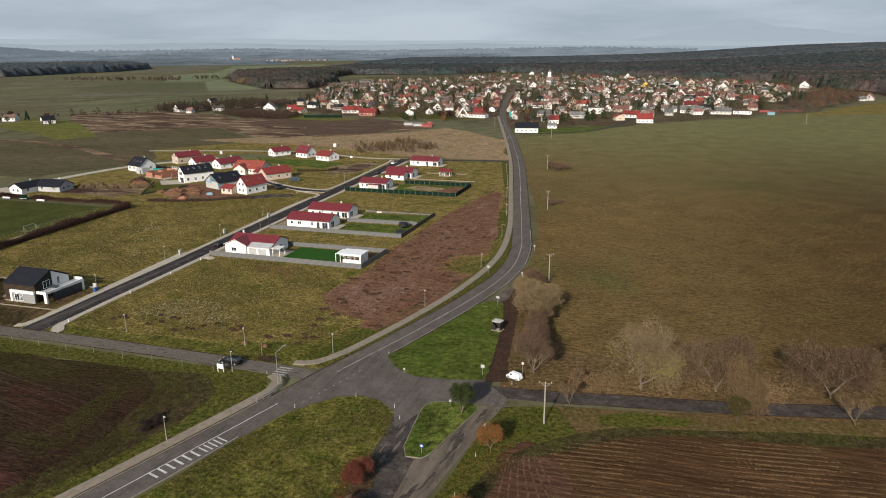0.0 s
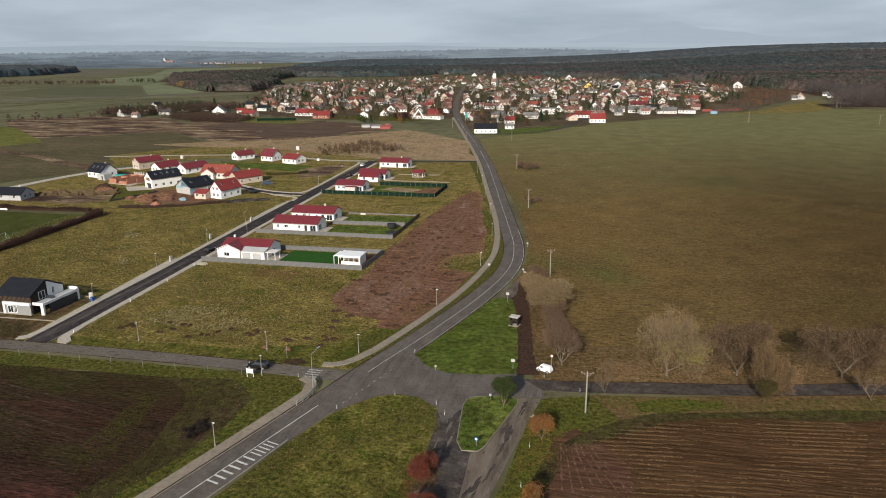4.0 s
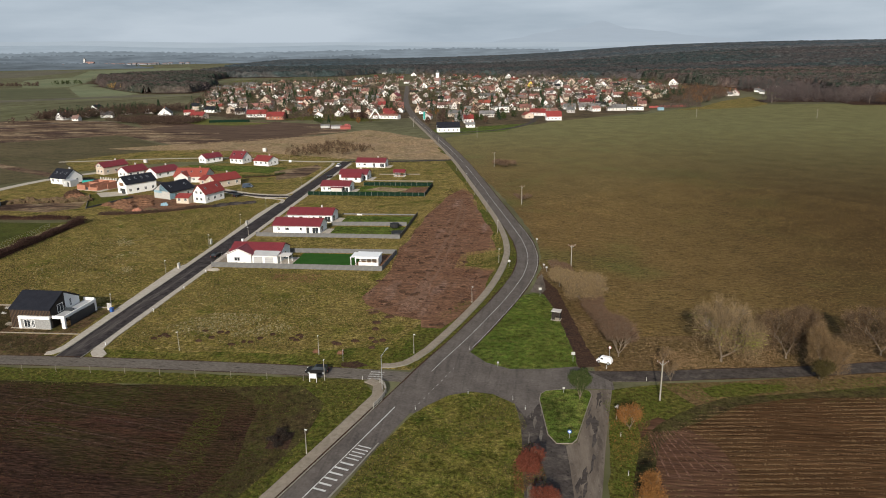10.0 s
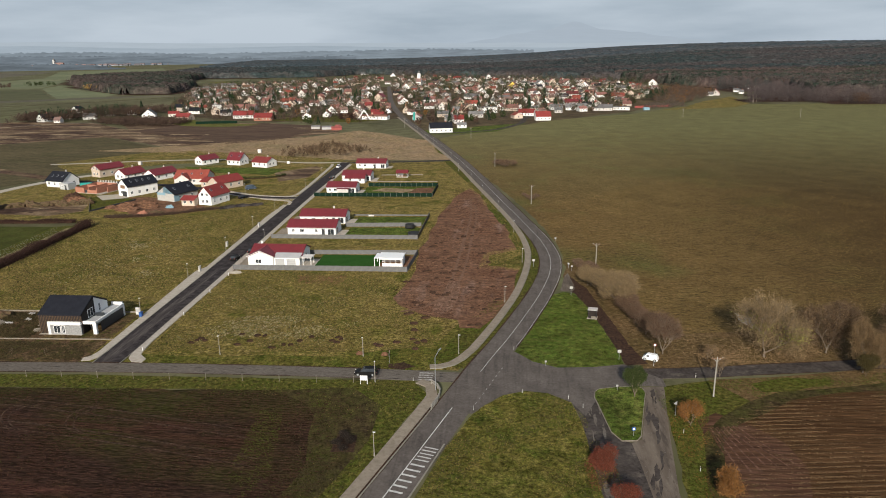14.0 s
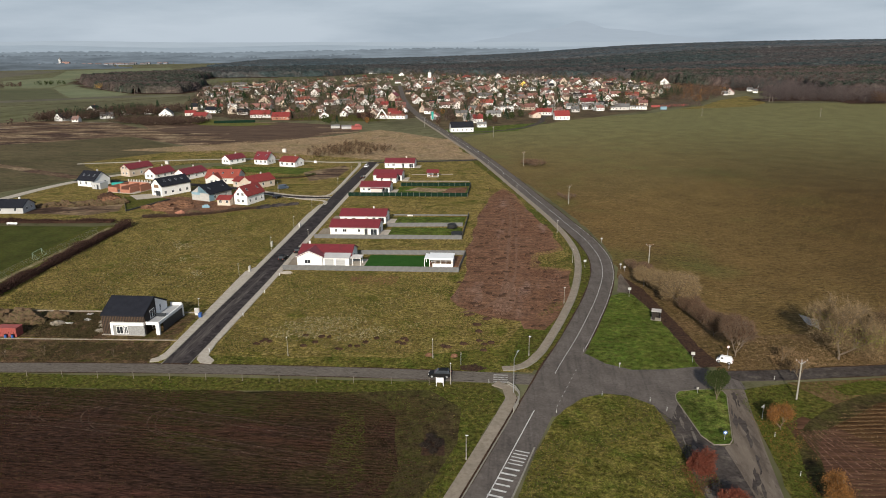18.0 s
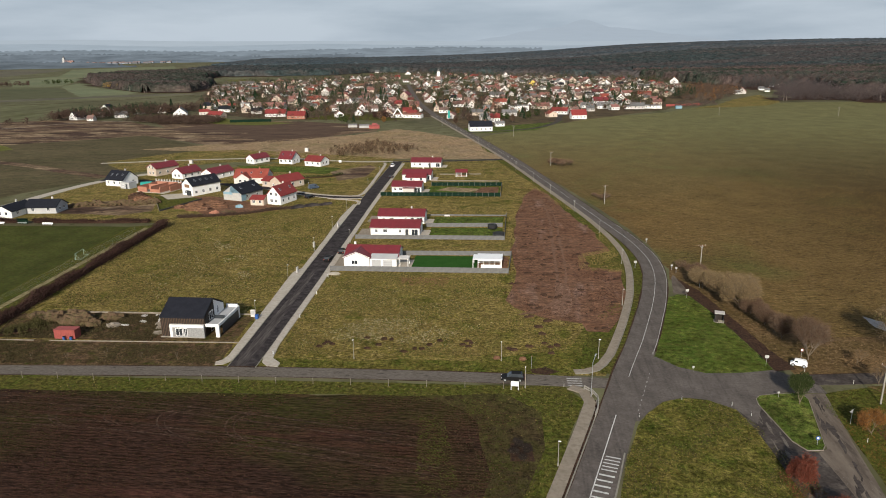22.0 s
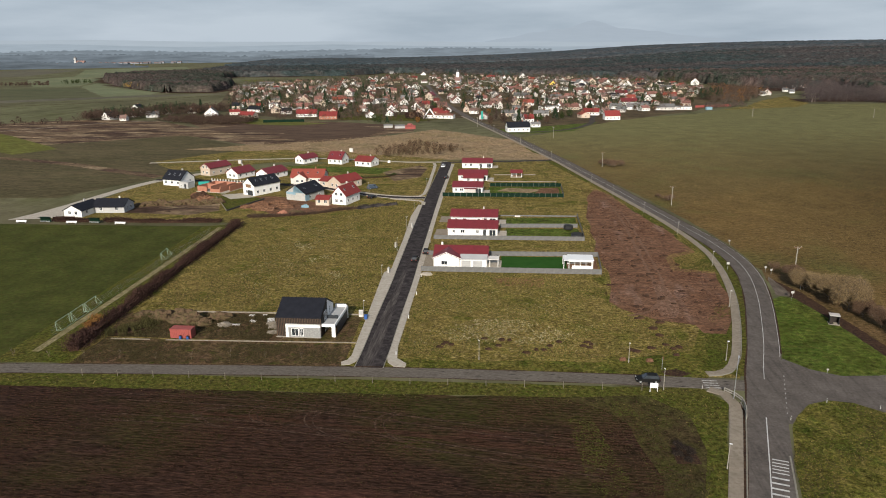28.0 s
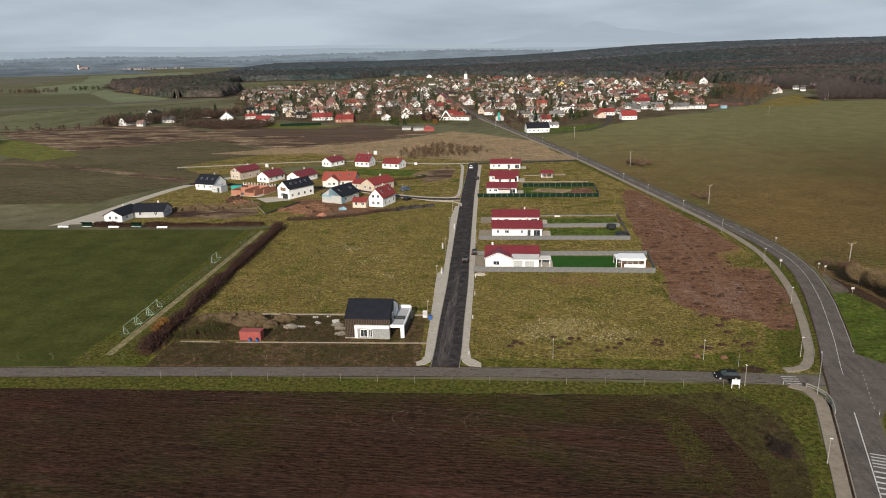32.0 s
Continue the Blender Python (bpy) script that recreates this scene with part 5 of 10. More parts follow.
pool_house()
pool = thing("round_pool", "round black garden pool with steel rim", "pool", 44.0, 101.5)
part("wall", rod((0, 0, 0), (0, 0, 0.9), 2.0, 2.0, 24), "dark_metal", pool)
part("rim", rod((0, 0, 0.9), (0, 0, 0.97), 2.08, 2.08, 24), "black", pool)
tramp = thing("trampoline", "black netted garden trampoline", "trampoline", 41.6, 109.0)
part("mat", rod((0, 0, 0.7), (0, 0, 0.76), 1.6, 1.6, 16), "black", tramp)
for i in range(6):
    a = i * math.pi / 3
    part("leg", rod((1.55 * math.cos(a), 1.55 * math.sin(a), 0), (1.55 * math.cos(a), 1.55 * math.sin(a), 2.3), 0.03), "dark_metal", tramp)
part("net", rod((0, 0, 0.8), (0, 0, 1.9), 1.55, 1.55, 16), "black", tramp)
gz = thing("garden_shelter", "open garden shelter with a red roof on white posts", "shelter", 23.8, 212.5)
part("roof", gable_roof(5.6, 4, 2.3, 3.4, 0.3, 0.14), "roof_wine", gz)
for px_ in (-2.5, 0, 2.5):
    for py_ in (-1.7, 1.7):
        part("post", boxm(px_ - 0.1, px_ + 0.1, py_ - 0.1, py_ + 0.1, 0, 2.35), "white", gz)
part("back_wall", boxm(-2.4, 0.2, 1.62, 1.78, 0, 2.2), "white", gz)
part("floor", boxm(-2.8, 2.8, -2, 2, 0, 0.1), "paving", gz)
part("bench", boxm(-1.6, 1.6, 0.6, 1.2, 0.1, 0.55), "wood", gz)
single("bench", boxm(-1, 1, -0.25, 0.25, 0, 0.5, bevel=0.04), "offwhite", "white bench on the back lawn", "bench", m=pose(24.5, 128, 0.03))


# -- cluster of newer houses
def cluster_house(label, a, b, c, eave, ridge, wall, roof, long_first=False, lights=0, **k):
    x, y, yaw, L, W = corners(a, b, c, long_first)
    ridge = eave + (ridge - eave) * 0.82
    ob = gable_house(label, x, y, yaw, L, W, eave, ridge, wall, roof, "houses of the new estate", **k)
    for i in range(lights):
        skylight(ob, -L * 0.3 + i * L * 0.6 / max(1, lights - 1), W, eave, ridge)
    return ob, L, W


cluster_house("white house with an anthracite roof and grey garage", (-139.6, 181.5), (-129.6, 178.6), (-126.8, 187.2), 3.0, 7.2, "white", "roof_dark", True, 3, front=3)
g = thing("garage", "unrendered grey block garage", "garage", -125.5, 176.2, 0, -16)
part("wall", boxm(-2.6, 2.6, -2.2, 2.2, 0, 2.7), "greyr", g)
part("roof", boxm(-2.7, 2.7, -2.3, 2.3, 2.7, 2.85), "greyr", g)
window(g, -1.0, -2.2, 1.0, 0, 0.8, 0.8)
door(g, 1.0, -2.2, 0, 0)
cluster_house("timber house with a wine red roof", (-133.5, 208.2), (-127.3, 205.6), (-121.5, 218), 4.0, 6.4, "cream", "roof_wine", lights=0, gable_win=2)
cluster_house("white house with a wine red roof", (-117, 200.9), (-110.3, 198.3), (-105.8, 209.5), 2.8, 5.6, "white", "roof_wine")
cluster_house("white bungalow with a brown-red roof", (-101.8, 200.5), (-94.8, 197.5), (-89.5, 210.5), 2.8, 5.4, "white", "roof_wine")
_, L5, W5 = cluster_house("white modern house with an anthracite roof", (-93.5, 162.1), (-86.9, 159), (-79.8, 171.3), 4.6, 8.0, "white", "roof_dark", lights=4, front=4, floors=1, gable_win=1)
x5, y5, a5, _, _ = corners((-93.5, 162.1), (-86.9, 159), (-79.8, 171.3))
bal = thing("balcony", "timber-clad balcony on the white gable", "balcony", x5, y5, 0, a5)
part("opening", boxm(-L5 / 2 - 0.12, -L5 / 2 + 0.0, -2.6, 0.6, 0.1, 2.3), "glass", bal)
part("cladding", boxm(-L5 / 2 - 0.1, -L5 / 2 + 0.0, -1.6, 1.6, 3.4, 4.8), "wood", bal)
ob6, L6, W6 = cluster_house("unfinished block house with blue foil and a dark roof", (-71.2, 153.3), (-62.1, 149.6), (-57.4, 161.5), 3.2, 7.0, "block", "roof_dark", lights=2, chimney=False, front=2, gable_win=0)
part("foil", boxm(-L6 / 2 - 0.12, -L6 / 2 - 0.03, 0.0, W6 / 2 - 0.2, 2.4, 3.4), "foil", ob6, "light blue insulation foil")
part("foil", boxm(-L6 / 2 - 0.12, -L6 / 2 + 2.6, -W6 / 2 - 0.1, -W6 / 2 - 0.02, 0.2, 2.6), "foil", ob6, "light blue insulation foil")
gf = bmesh.new()
vs = [gf.verts.new(p) for p in ((-L6 / 2 - 0.1, -W6 / 2, 3.3), (-L6 / 2 - 0.1, 1.4, 3.3), (-L6 / 2 - 0.1, 0.6, 5.9), (-L6 / 2 - 0.1, -0.6, 5.9))]
gf.faces.new(vs)
bmesh.ops.solidify(gf, geom=gf.faces[:], thickness=0.04)
part("foil_gable", gf, "foil", ob6, "light blue foil on the gable")
ob7, L7, W7 = cluster_house("white two-storey house with a red tile roof", (-49.7, 145.1), (-43.6, 143.7), (-40.4, 154.6), 4.0, 8.0, "white", "roof_red", lights=2, front=3, gable_win=2)
cluster_house("small pink annex with a lean red roof", (-55.7, 142.8), (-50.2, 142.4), (-50, 148), 2.5, 3.8, "cream", "roof_red", True, chimney=False, front=2, gable_win=0)
cluster_house("wide cream house with an orange tile roof", (-81.3, 188.5), (-66, 189.3), (-65.4, 200), 3.0, 6.6, "offwhite", "roof_orange", True, 3, front=4)
cluster_house("cream gabled wing with an orange tile roof", (-78.8, 186.4), (-72.8, 186.6), (-73.1, 196), 3.0, 5.4, "offwhite", "roof_orange", chimney=False, front=0)
cluster_house("pale pink house with a red tile roof", (-60.5, 179), (-53.5, 175.7), (-46.5, 187), 3.2, 6.0, "cream", "roof_red", front=3)
cluster_house("low pale pink wing with a red tile roof", (-65, 182.5), (-57, 179), (-54.5, 185), 2.8, 4.6, "cream", "roof_red", True, chimney=False, front=2)
cluster_house("white house with a brown-red roof", (-97.9, 248.2), (-91.8, 246.2), (-86.5, 256), 2.8, 5.2, "white", "roof_wine")
cluster_house("white house with a wine red roof and skylights", (-79, 247.8), (-70.9, 245.6), (-68.4, 253), 3.0, 7.0, "white", "roof_wine", True, 2)
cluster_house("white bungalow with a red roof", (-62.4, 241.1), (-53, 238), (-50.3, 246), 2.8, 5.4, "white", "roof_red", True, front=3)


def shell_house():
    """Brick shell without a roof."""
    ob = thing("brick_shell", "roofless house shell of orange clay blocks", "building shell", -107.5, 172.5, 0, -14)
    for x0, x1, y0, y1, h in ((-7.5, -2.5, -7, -6.6, 2.4), (-0.8, 4.5, -7, -6.6, 1.6), (-7.5, -7.1, -6.6, 6, 2.6), (4.1, 4.5, -6.6, 5, 2.7), (-7.1, 4.1, 5.0, 5.4, 2.7), (-7.1, -1, -0.5, -0.2, 2.5),
                              (-1.2, -0.9, -6.0, 5, 2.6), (6.5, 6.8, -3, 6, 2.5), (4.5, 6.8, 6.0, 6.3, 2.5)):
        part("wall", boxm(x0, x1, y0, y1, 0.2, h), "brick", ob)
    part("slab", boxm(-8, 7.2, -7.4, 6.6, 0, 0.2), "paving", ob)


shell_house()
sheet("ground_garden_five", [(-103.4, 156.9), (-87.5, 130), (-80.5, 152.5), (-94.2, 163)], 0.03, "verge", "fenced green garden of the white house", "lawn", wobble=0.5)
sheet("ground_terrace_five", [(-103, 161), (-95, 152), (-86, 157), (-94, 165)], 0.04, "paving", "pale paved terrace", "terrace")
low_wall("pale garden wall of the white house", [(-103.4, 156.9), (-87.5, 130)], 0.5)
low_wall("dark garden edging of the white house", [(-87.5, 130), (-80.5, 152.5)], 0.6, mat="dark_metal")
sheet("ground_estate_site", [(-98, 155), (-66, 124), (-56, 124), (-40, 140), (-60, 150), (-80, 160)], 0.02, "earth", "churned brown earth before the new houses", "bare earth", wobble=2)
sheet("ground_estate_green", [(-100, 240), (-88, 225), (-45, 215), (-40, 235), (-60, 238)], 0.02, "lawn", "green lawns behind the houses", "lawn", wobble=2)
sheet("ground_brown_meadow", [(-44, 222), (-28, 244), (-24, 236), (-24, 210), (-34, 196)], 0.02, "rough", "brownish weedy meadow between the houses and the street", "waste ground", wobble=4)
sheet("ground_lane_mouth", [(88.5, 47.7), (90.6, 60), (91.6, 63), (92.6, 50), (91.5, 47.3)], 0.024, "old_asphalt", "cracked pale asphalt at the mouth of the old lane", "lane", wobble=0.3)
for k, (x, y, rx, ry, h) in enumerate([(-35.5, 138.6, 3.0, 1.2, 1.0), (-31.0, 142.2, 3.4, 1.2, 1.1), (-26.0, 145.0, 3.2, 1.1, 0.9)]):
    gh = heap("gravel_mound", x, y, rx, ry, h, "new_asphalt", "long heap of dark road gravel beside the parking area", 60 + k, "gravel heap")
    gh.matrix_basis = pose(x, y, 0, 0, 0, 32)
for k, (x, y, rx, ry, h) in enumerate([(-105, 150, 4.5, 2.5, 1.6), (-99, 146, 4.0, 2.2, 1.3), (-72, 146, 4.0, 2.5, 1.2), (-67, 139, 3.5, 2.0, 1.1), (-78, 141, 4.0, 2.2, 1.4)]):
    heap("soil_mound", x, y, rx, ry, h, "earth", "heap of dug soil before the new houses", 70 + k)
for k in range(9):
    heap("soil_bank", -126.5 + 3.6 * k, 136 + 0.8 * k + (k % 3) * 1.4, 3.2 + 0.5 * (k % 2), 2.0, 1.2 + 0.3 * (k % 3), "mound", "weedy bank of dug brown soil", 110 + k, "soil bank")
heap("soil_mound", -108.5, 153.5, 4.2, 2.6, 2.6, "litter", "dark heap of leaf soil beside the garden", 131)
sheet("ground_parking", [(-39, 137), (-31, 141), (-30, 146), (-38, 146)], 0.03, "new_asphalt", "dark parking area", "parking area", wobble=0.5)
for k, (x, y, rx, ry, h, m) in enumerate([(-74, 134, 5, 3, 1.5, "earth"), (-82, 137, 3, 2, 1.0, "earth"), (-112, 158, 3.5, 2.2, 1.4, "earth"), (-64.5, 128, 1.8, 1.2, 1.0, "brick"), (-60, 130.5, 3, 1.2, 0.7, "mound")]):
    heap("soil_mound", x, y, rx, ry, h, m, "heap of dug soil before the new houses", 40 + k)
heap("tarpaulin", -59, 139, 1.6, 1.2, 1.0, "foil", "light blue tarpaulin over building material", 50, "tarpaulin")
single("site_box", boxm(-2.4, 2.4, -1.1, 1.1, 0, 2.3, bevel=0.05), "teal", "teal building site container", "container", m=pose(-118.5, 179, 0, 0, 0, 20))
gate = thing("estate_wall", "pale rail wall with gaps between the houses", "wall", -112, 190, 0, -14)
for i in range(12):
    part("pier", boxm(-9 + i * 1.6, -8.6 + i * 1.6, -0.2, 0.2, 0, 1.4), "offwhite", gate)
part("rail", boxm(-9, 9, -0.1, 0.1, 0, 0.5), "offwhite", gate)
sb = single("transformer_box", boxm(-0.9, 0.9, -0.7, 0.7, 0, 1.9, bevel=0.04), "offwhite", "small pale transformer kiosk by the track", "kiosk", m=pose(-128, 246, 0))
single("transformer_box", boxm(-1.0, 1.0, -0.9, 0.9, 0, 2.2, bevel=0.04), "offwhite", "small pale transformer kiosk by the houses", "kiosk", m=pose(-76.7, 294, 0))
single("transformer_box", boxm(-0.7, 0.7, -0.4, 0.4, 0, 1.2, bevel=0.04), "whitepaint", "small white kiosk at the track end", "kiosk", m=pose(-46, 253, 0))

# -- dark-roofed bungalow by the pitch
cluster_house("white bungalow wing with a dark gable roof", (-145.4, 116.6), (-138.1, 116.1), (-137.4, 128), 2.5, 4.8, "white", "roof_dark", front=2)
cluster_house("white bungalow with a dark hipped roof", (-138, 123.5), (-126, 124.6), (-126.9, 133), 2.5, 5.2, "greyr", "roof_dark", True, front=2)

# ---- road markings, kerbs and rails ----


def marks(name, label, polys, z, group="road markings", mat="paint"):
    bm = bmesh.new()
    for p in polys:
        f = bm.faces.new([bm.verts.new((q[0], q[1], z)) for q in p])
        f.normal_update()
        if f.normal.z < 0:
            f.normal_flip()
    return single(name, bm, mat, label, "road marking", group)


def bar(cx, cy, length, width, yaw):
    c, s = math.cos(radians(yaw)), math.sin(radians(yaw))
    return [(cx + c * u - s * v, cy + s * u + c * v) for u, v in ((-length / 2, -width / 2), (length / 2, -width / 2), (length / 2, width / 2), (-length / 2, width / 2))]


for i in range(11):
    marks("hatch_stripe", "white hatched stripe on the road", [bar(63.7 - 0.275 * min(i, 4) - 0.46 * max(0, i - 4), -27.4 - 0.86 * min(i, 4) - 1.32 * max(0, i - 4), 2.25, 0.27 if i < 5 else 0.38, -16)], 0.056, "hatched road marking")
for i in range(4):
    marks("crossing_stripe", "worn white pedestrian crossing stripe", [bar(60, -4.3 + i * 0.95, 2.7, 0.4, 0)], 0.036, "pedestrian crossing", "paint_worn")
for i in range(9):
    marks("give_way_dash", "white broken line at the junction", [bar(69.9 + 0.55 * i, -12.6 + 1.78 * i, 0.7, 0.13, 73)], 0.057, "junction line", "paint_worn")


def line_along(name, label, line, d, w, z, i0, i1, dash=0, gap=0):
    a, b = offset(line, d + w / 2), offset(line, d - w / 2)
    polys = [[(p.x, p.y) for p in (a[i], a[i + 1], b[i + 1], b[i])] for i in range(i0, i1) if not dash or (i % (dash + gap)) < dash]
    return marks(name, label, polys, z)


M_Y = [p.y for p in MAIN]
i_s = min(range(len(MAIN)), key=lambda i: abs(M_Y[i] + 13.5))
i_n = min(range(len(MAIN)), key=lambda i: abs(M_Y[i] - 0.5))
i_f = min(range(len(MAIN)), key=lambda i: abs(M_Y[i] - 520))
line_along("centre_line", "solid white centre line of the road", MAIN, 0.1, 0.16, 0.056, 0, i_s)
line_along("centre_line", "white centre line along the bend", MAIN, -0.05, 0.09, 0.056, i_n, i_f)
line_along("edge_line", "white edge line of the road", MAIN, -2.95, 0.07, 0.056, i_n + 3, i_n + 26)

EDGE = [Vector((*p, 0)) for p in ISLET + ISLET[:1]]
single("kerb_island", ribbon_mesh(offset(EDGE, 0.06), offset(EDGE, -0.06), 0.17, 0.17), "concrete_old", "pale concrete kerb round the traffic island", "kerb", kind="structure")
for nm, ln, d in (("kerb_street", STREET, 2.8), ("kerb_street_east", STREET, -2.8)):
    single(nm, ribbon_mesh(offset(ln, d + 0.07), offset(ln, d - 0.07), 0.16, 0.14), "kerb", "pale concrete kerb of the new street", "kerb", kind="structure")
single("kerb_path", ribbon_mesh(offset(PATHN, -0.9), offset(PATHN, -1.05), 0.15, 0.15), "kerb", "pale kerb of the roadside pavement", "kerb", kind="structure")
single("kerb_road_south", ribbon_mesh(*(offset(smooth_line([(65.6, -26), (62.3, -38.5), (55.5, -62), (47.5, -90)]), s) for s in (0.12, -0.12)), 0.09, 0.09), "kerb",
       "pale concrete road edging", "kerb", kind="structure")
for sgn, nm in ((2.4, "kerb_close"), (-2.4, "kerb_close_south")):
    cl = smooth_line([(-14, 160), (-25, 160), (-40, 166), (-60, 178)])
    single(nm, ribbon_mesh(offset(cl, sgn + 0.3), offset(cl, sgn - 0.3), 0.12, 0.12), "paving", "pale kerb of the access road", "kerb", kind="structure")
sheet("ground_crack_patch", [(52.5, 0.2), (55, -0.3), (57.5, 1.2), (55, 3), (52, 2)], 0.034, "litter", "dark muddy patch by the side road", "mud patch", wobble=0.3)
sheet("ground_brush_patch", [(48, -24.5), (51.4, -24.2), (51.6, -29.5), (48.4, -30)], 0.02, "litter", "dark brushy hollow at the field edge", "bare earth", wobble=0.8)


def edge_dirt(name, line, d, i0, i1, seed):
    """An uneven strip of dirt and leaves along a road's edge."""
    a, b = offset(line, d), line
    rng = random.Random(seed)
    left, right = [], []
    for i in range(i0, i1):
        t = (line[i] - a[i]).normalized()
        left.append(a[i] - t * rng.uniform(0.05, 0.3))
        right.append(a[i] + t * rng.uniform(0.0, 0.16))
    return single(name, ribbon_mesh(left, right, 0.06), "litter", "dark dirt along the road's edge", "dirt strip", kind="structure")


edge_dirt("ground_dirt_main", MAIN, 3.1, 0, i_f, 1)
edge_dirt("ground_dirt_main_east", MAIN, -3.15, i_n + 3, i_f, 2)
edge_dirt("ground_dirt_east", EAST, 2.7, 8, len(EAST), 3)
edge_dirt("ground_dirt_east_south", EAST, -1.5, 10, len(EAST), 4)
edge_dirt("ground_dirt_side", SIDE, 2.1, 0, len(SIDE) - 4, 5)
edge_dirt("ground_dirt_side_south", SIDE, -2.1, 0, len(SIDE) - 5, 6)


def guard_rail():
    line = smooth_line([(61.4, -6.0), (62.7, -7.6), (63.4, -9.6), (63.2, -12.5), (62.4, -15.5)], 1.3)
    ob = thing("guard_rail", "pale steel railing round the pavement corner", "guard rail")
    pm = mesh_from("post", boxm(-0.06, 0.06, -0.06, 0.06, 0, 0.95), "pole")
    for i, p in enumerate(line):
        part_of("post", pm, ob, Matrix.Translation((p.x, p.y, 0.05)))
    for z in (0.55, 0.95):
        bm = ribbon_mesh(offset(line, 0.06), offset(line, -0.08), z + 0.12, 0.19)
        part("rail", bm, "pole", ob)
    return ob


guard_rail()
GUTTER = smooth_line([(63.2, -9.6), (63.2, -12.5), (55.7, -38.4), (48.7, -62), (41, -90), (32, -120), (24.5, -145), (17, -170), (2, -218), (-28, -315), (-61, -420)])
single("kerb_pavement_south", ribbon_mesh(offset(GUTTER, 0.08), offset(GUTTER, -0.12), 0.15, 0.15), "kerb", "pale concrete kerb of the pavement", "kerb", kind="structure")
single("kerb_gutter", ribbon_mesh(offset(GUTTER, -0.5), offset(GUTTER, -0.66), 0.09, 0.09), "kerb", "pale edging of the narrow gutter", "kerb", kind="structure")
single("ground_gutter", ribbon_mesh(offset(GUTTER, -0.12), offset(GUTTER, -0.5), 0.062), "litter", "narrow dirty gutter beside the pavement", "gutter", kind="structure")


# ---- lamps, poles, signs ----
def lamp_post(h=4.1):
    ob = thing("street_lamp", "slim street lamp with a white head", "street lamp", group="street lamps")
    part("pole", rod((0, 0, 0), (0, 0, h), 0.07, 0.045), "pole", ob)
    part("base", rod((0, 0, 0), (0, 0, 0.5), 0.1, 0.1), "pole", ob)
    part("head", boxm(-0.1, 0.34, -0.1, 0.1, h, h + 0.09, bevel=0.03), "whitepaint", ob)
    return ob


lp = lamp_post()
lp.matrix_basis = pose(55.3, -30.2, 0, 0, 0, -15)
for x, y, a in ((65.5, 7.7, 0), (74.6, 38.2, 0), (46.4, 5.2, -90), (17.1, 4.0, -90), (50.9, -5.9, 90), (79.4, 72.1, 0), (77.2, 106.7, 0), (71.5, 138, 0), (64.2, 170, 0), (58, 198, 0), (50, 230, 0),
                (-10.6, 24.6, 0), (-11.6, 52, 0), (-12.2, 80, 0), (-13.6, 108, 0), (-15, 136, 0), (-16, 182, 0), (-17, 215, 0), (43, 270, 0), (34, 305, 0), (26, 338, 0), (16, 375, 0), (6, 410, 0),
                (-3.2, 90, 180), (-40, 171, -90), (-70, 183, -90)):
    copy_thing(lp, pose(x, y, 0, 0, 0, a))
al = thing("tall_lamp", "tall grey street lamp with a curved arm by the crossing", "street lamp", 62.4, -8.4, 0, 70)
part("pole", rod((0, 0, 0), (0, 0, 6.6), 0.07, 0.045), "steel", al)
part("arm", rod((0, 0, 6.6), (1.9, 0, 7.3), 0.05, 0.04), "steel", al)
part("head", boxm(1.6, 2.4, -0.13, 0.13, 7.22, 7.36, bevel=0.03), "steel", al)


def power_pole(h=7.4):
    ob = thing("power_pole", "pale concrete power pole with a cross arm", "power pole", group="power poles")
    part("shaft", rod((0, 0, 0), (0, 0, h), 0.15, 0.1), "pole", ob)
    arm = part("cross_arm", boxm(-1.05, 1.05, -0.05, 0.05, h - 0.12, h), "wood", ob)
    for sx in (-0.95, 0, 0.95):
        part("insulator", rod((sx, 0, h), (sx, 0, h + 0.24), 0.05, 0.03), "offwhite", arm)
    for sx in (-1, 1):
        part("brace", rod((sx * 0.7, 0, h - 0.1), (0, 0, h - 0.7), 0.03, 0.03, 5), "steel", ob)
    return ob


pp = power_pole()
pp.matrix_basis = pose(111.4, -7.15, 0, 0, 0, 6)
POLES = [(99.6, 66.4), (84.4, 152), (68.2, 245), (49, 371), (231, 529), (329, 521), (-8, 440)]
for x, y in POLES:
    copy_thing(pp, pose(x, y, 0, 0, 0, 8))


def sign(kind, x, y, yaw, h=2.3, label=""):
    ob = thing("road_sign", label, "road sign", x, y, 0, yaw)
    part("post", rod((0, 0, 0), (0, 0, h), 0.035), "steel", ob)
    bm = bmesh.new()
    if kind == "round":
        prism(bm, (0, -0.04, h - 0.1), (0, -0.07, h - 0.1), 0.3, 0.3, 20)
        pl = part("plate", bm, "redpaint", ob)
        part("face", rod((0, -0.07, h - 0.1), (0, -0.08, h - 0.1), 0.22, 0.22, 20), "whitepaint", pl)
    elif kind == "blue":
        prism(bm, (0, -0.04, h - 0.1), (0, -0.07, h - 0.1), 0.34, 0.34, 20)
        pl = part("plate", bm, "blue", ob)
        part("face", rod((0, -0.07, h - 0.1), (0, -0.08, h - 0.1), 0.18, 0.18, 12), "whitepaint", pl)
    elif kind == "triangle":
        prism(bm, (0, -0.04, h - 0.1), (0, -0.07, h - 0.1), 0.45, 0.45, 3)
        pl = part("plate", bm, "dull_white", ob)
    elif kind == "board":
        w2 = min(0.36, 0.17 * h)
        box(bm, -w2, w2, -0.08, -0.04, h - 1.7 * w2, h)
        part("plate", bm, "dull_white", ob)
    else:
        prism(bm, (0, -0.05, h - 0.1), (0, -0.09, h - 0.1), 0.5, 0.5, 4)
        part("plate", bm, "yellow", ob)
    return ob


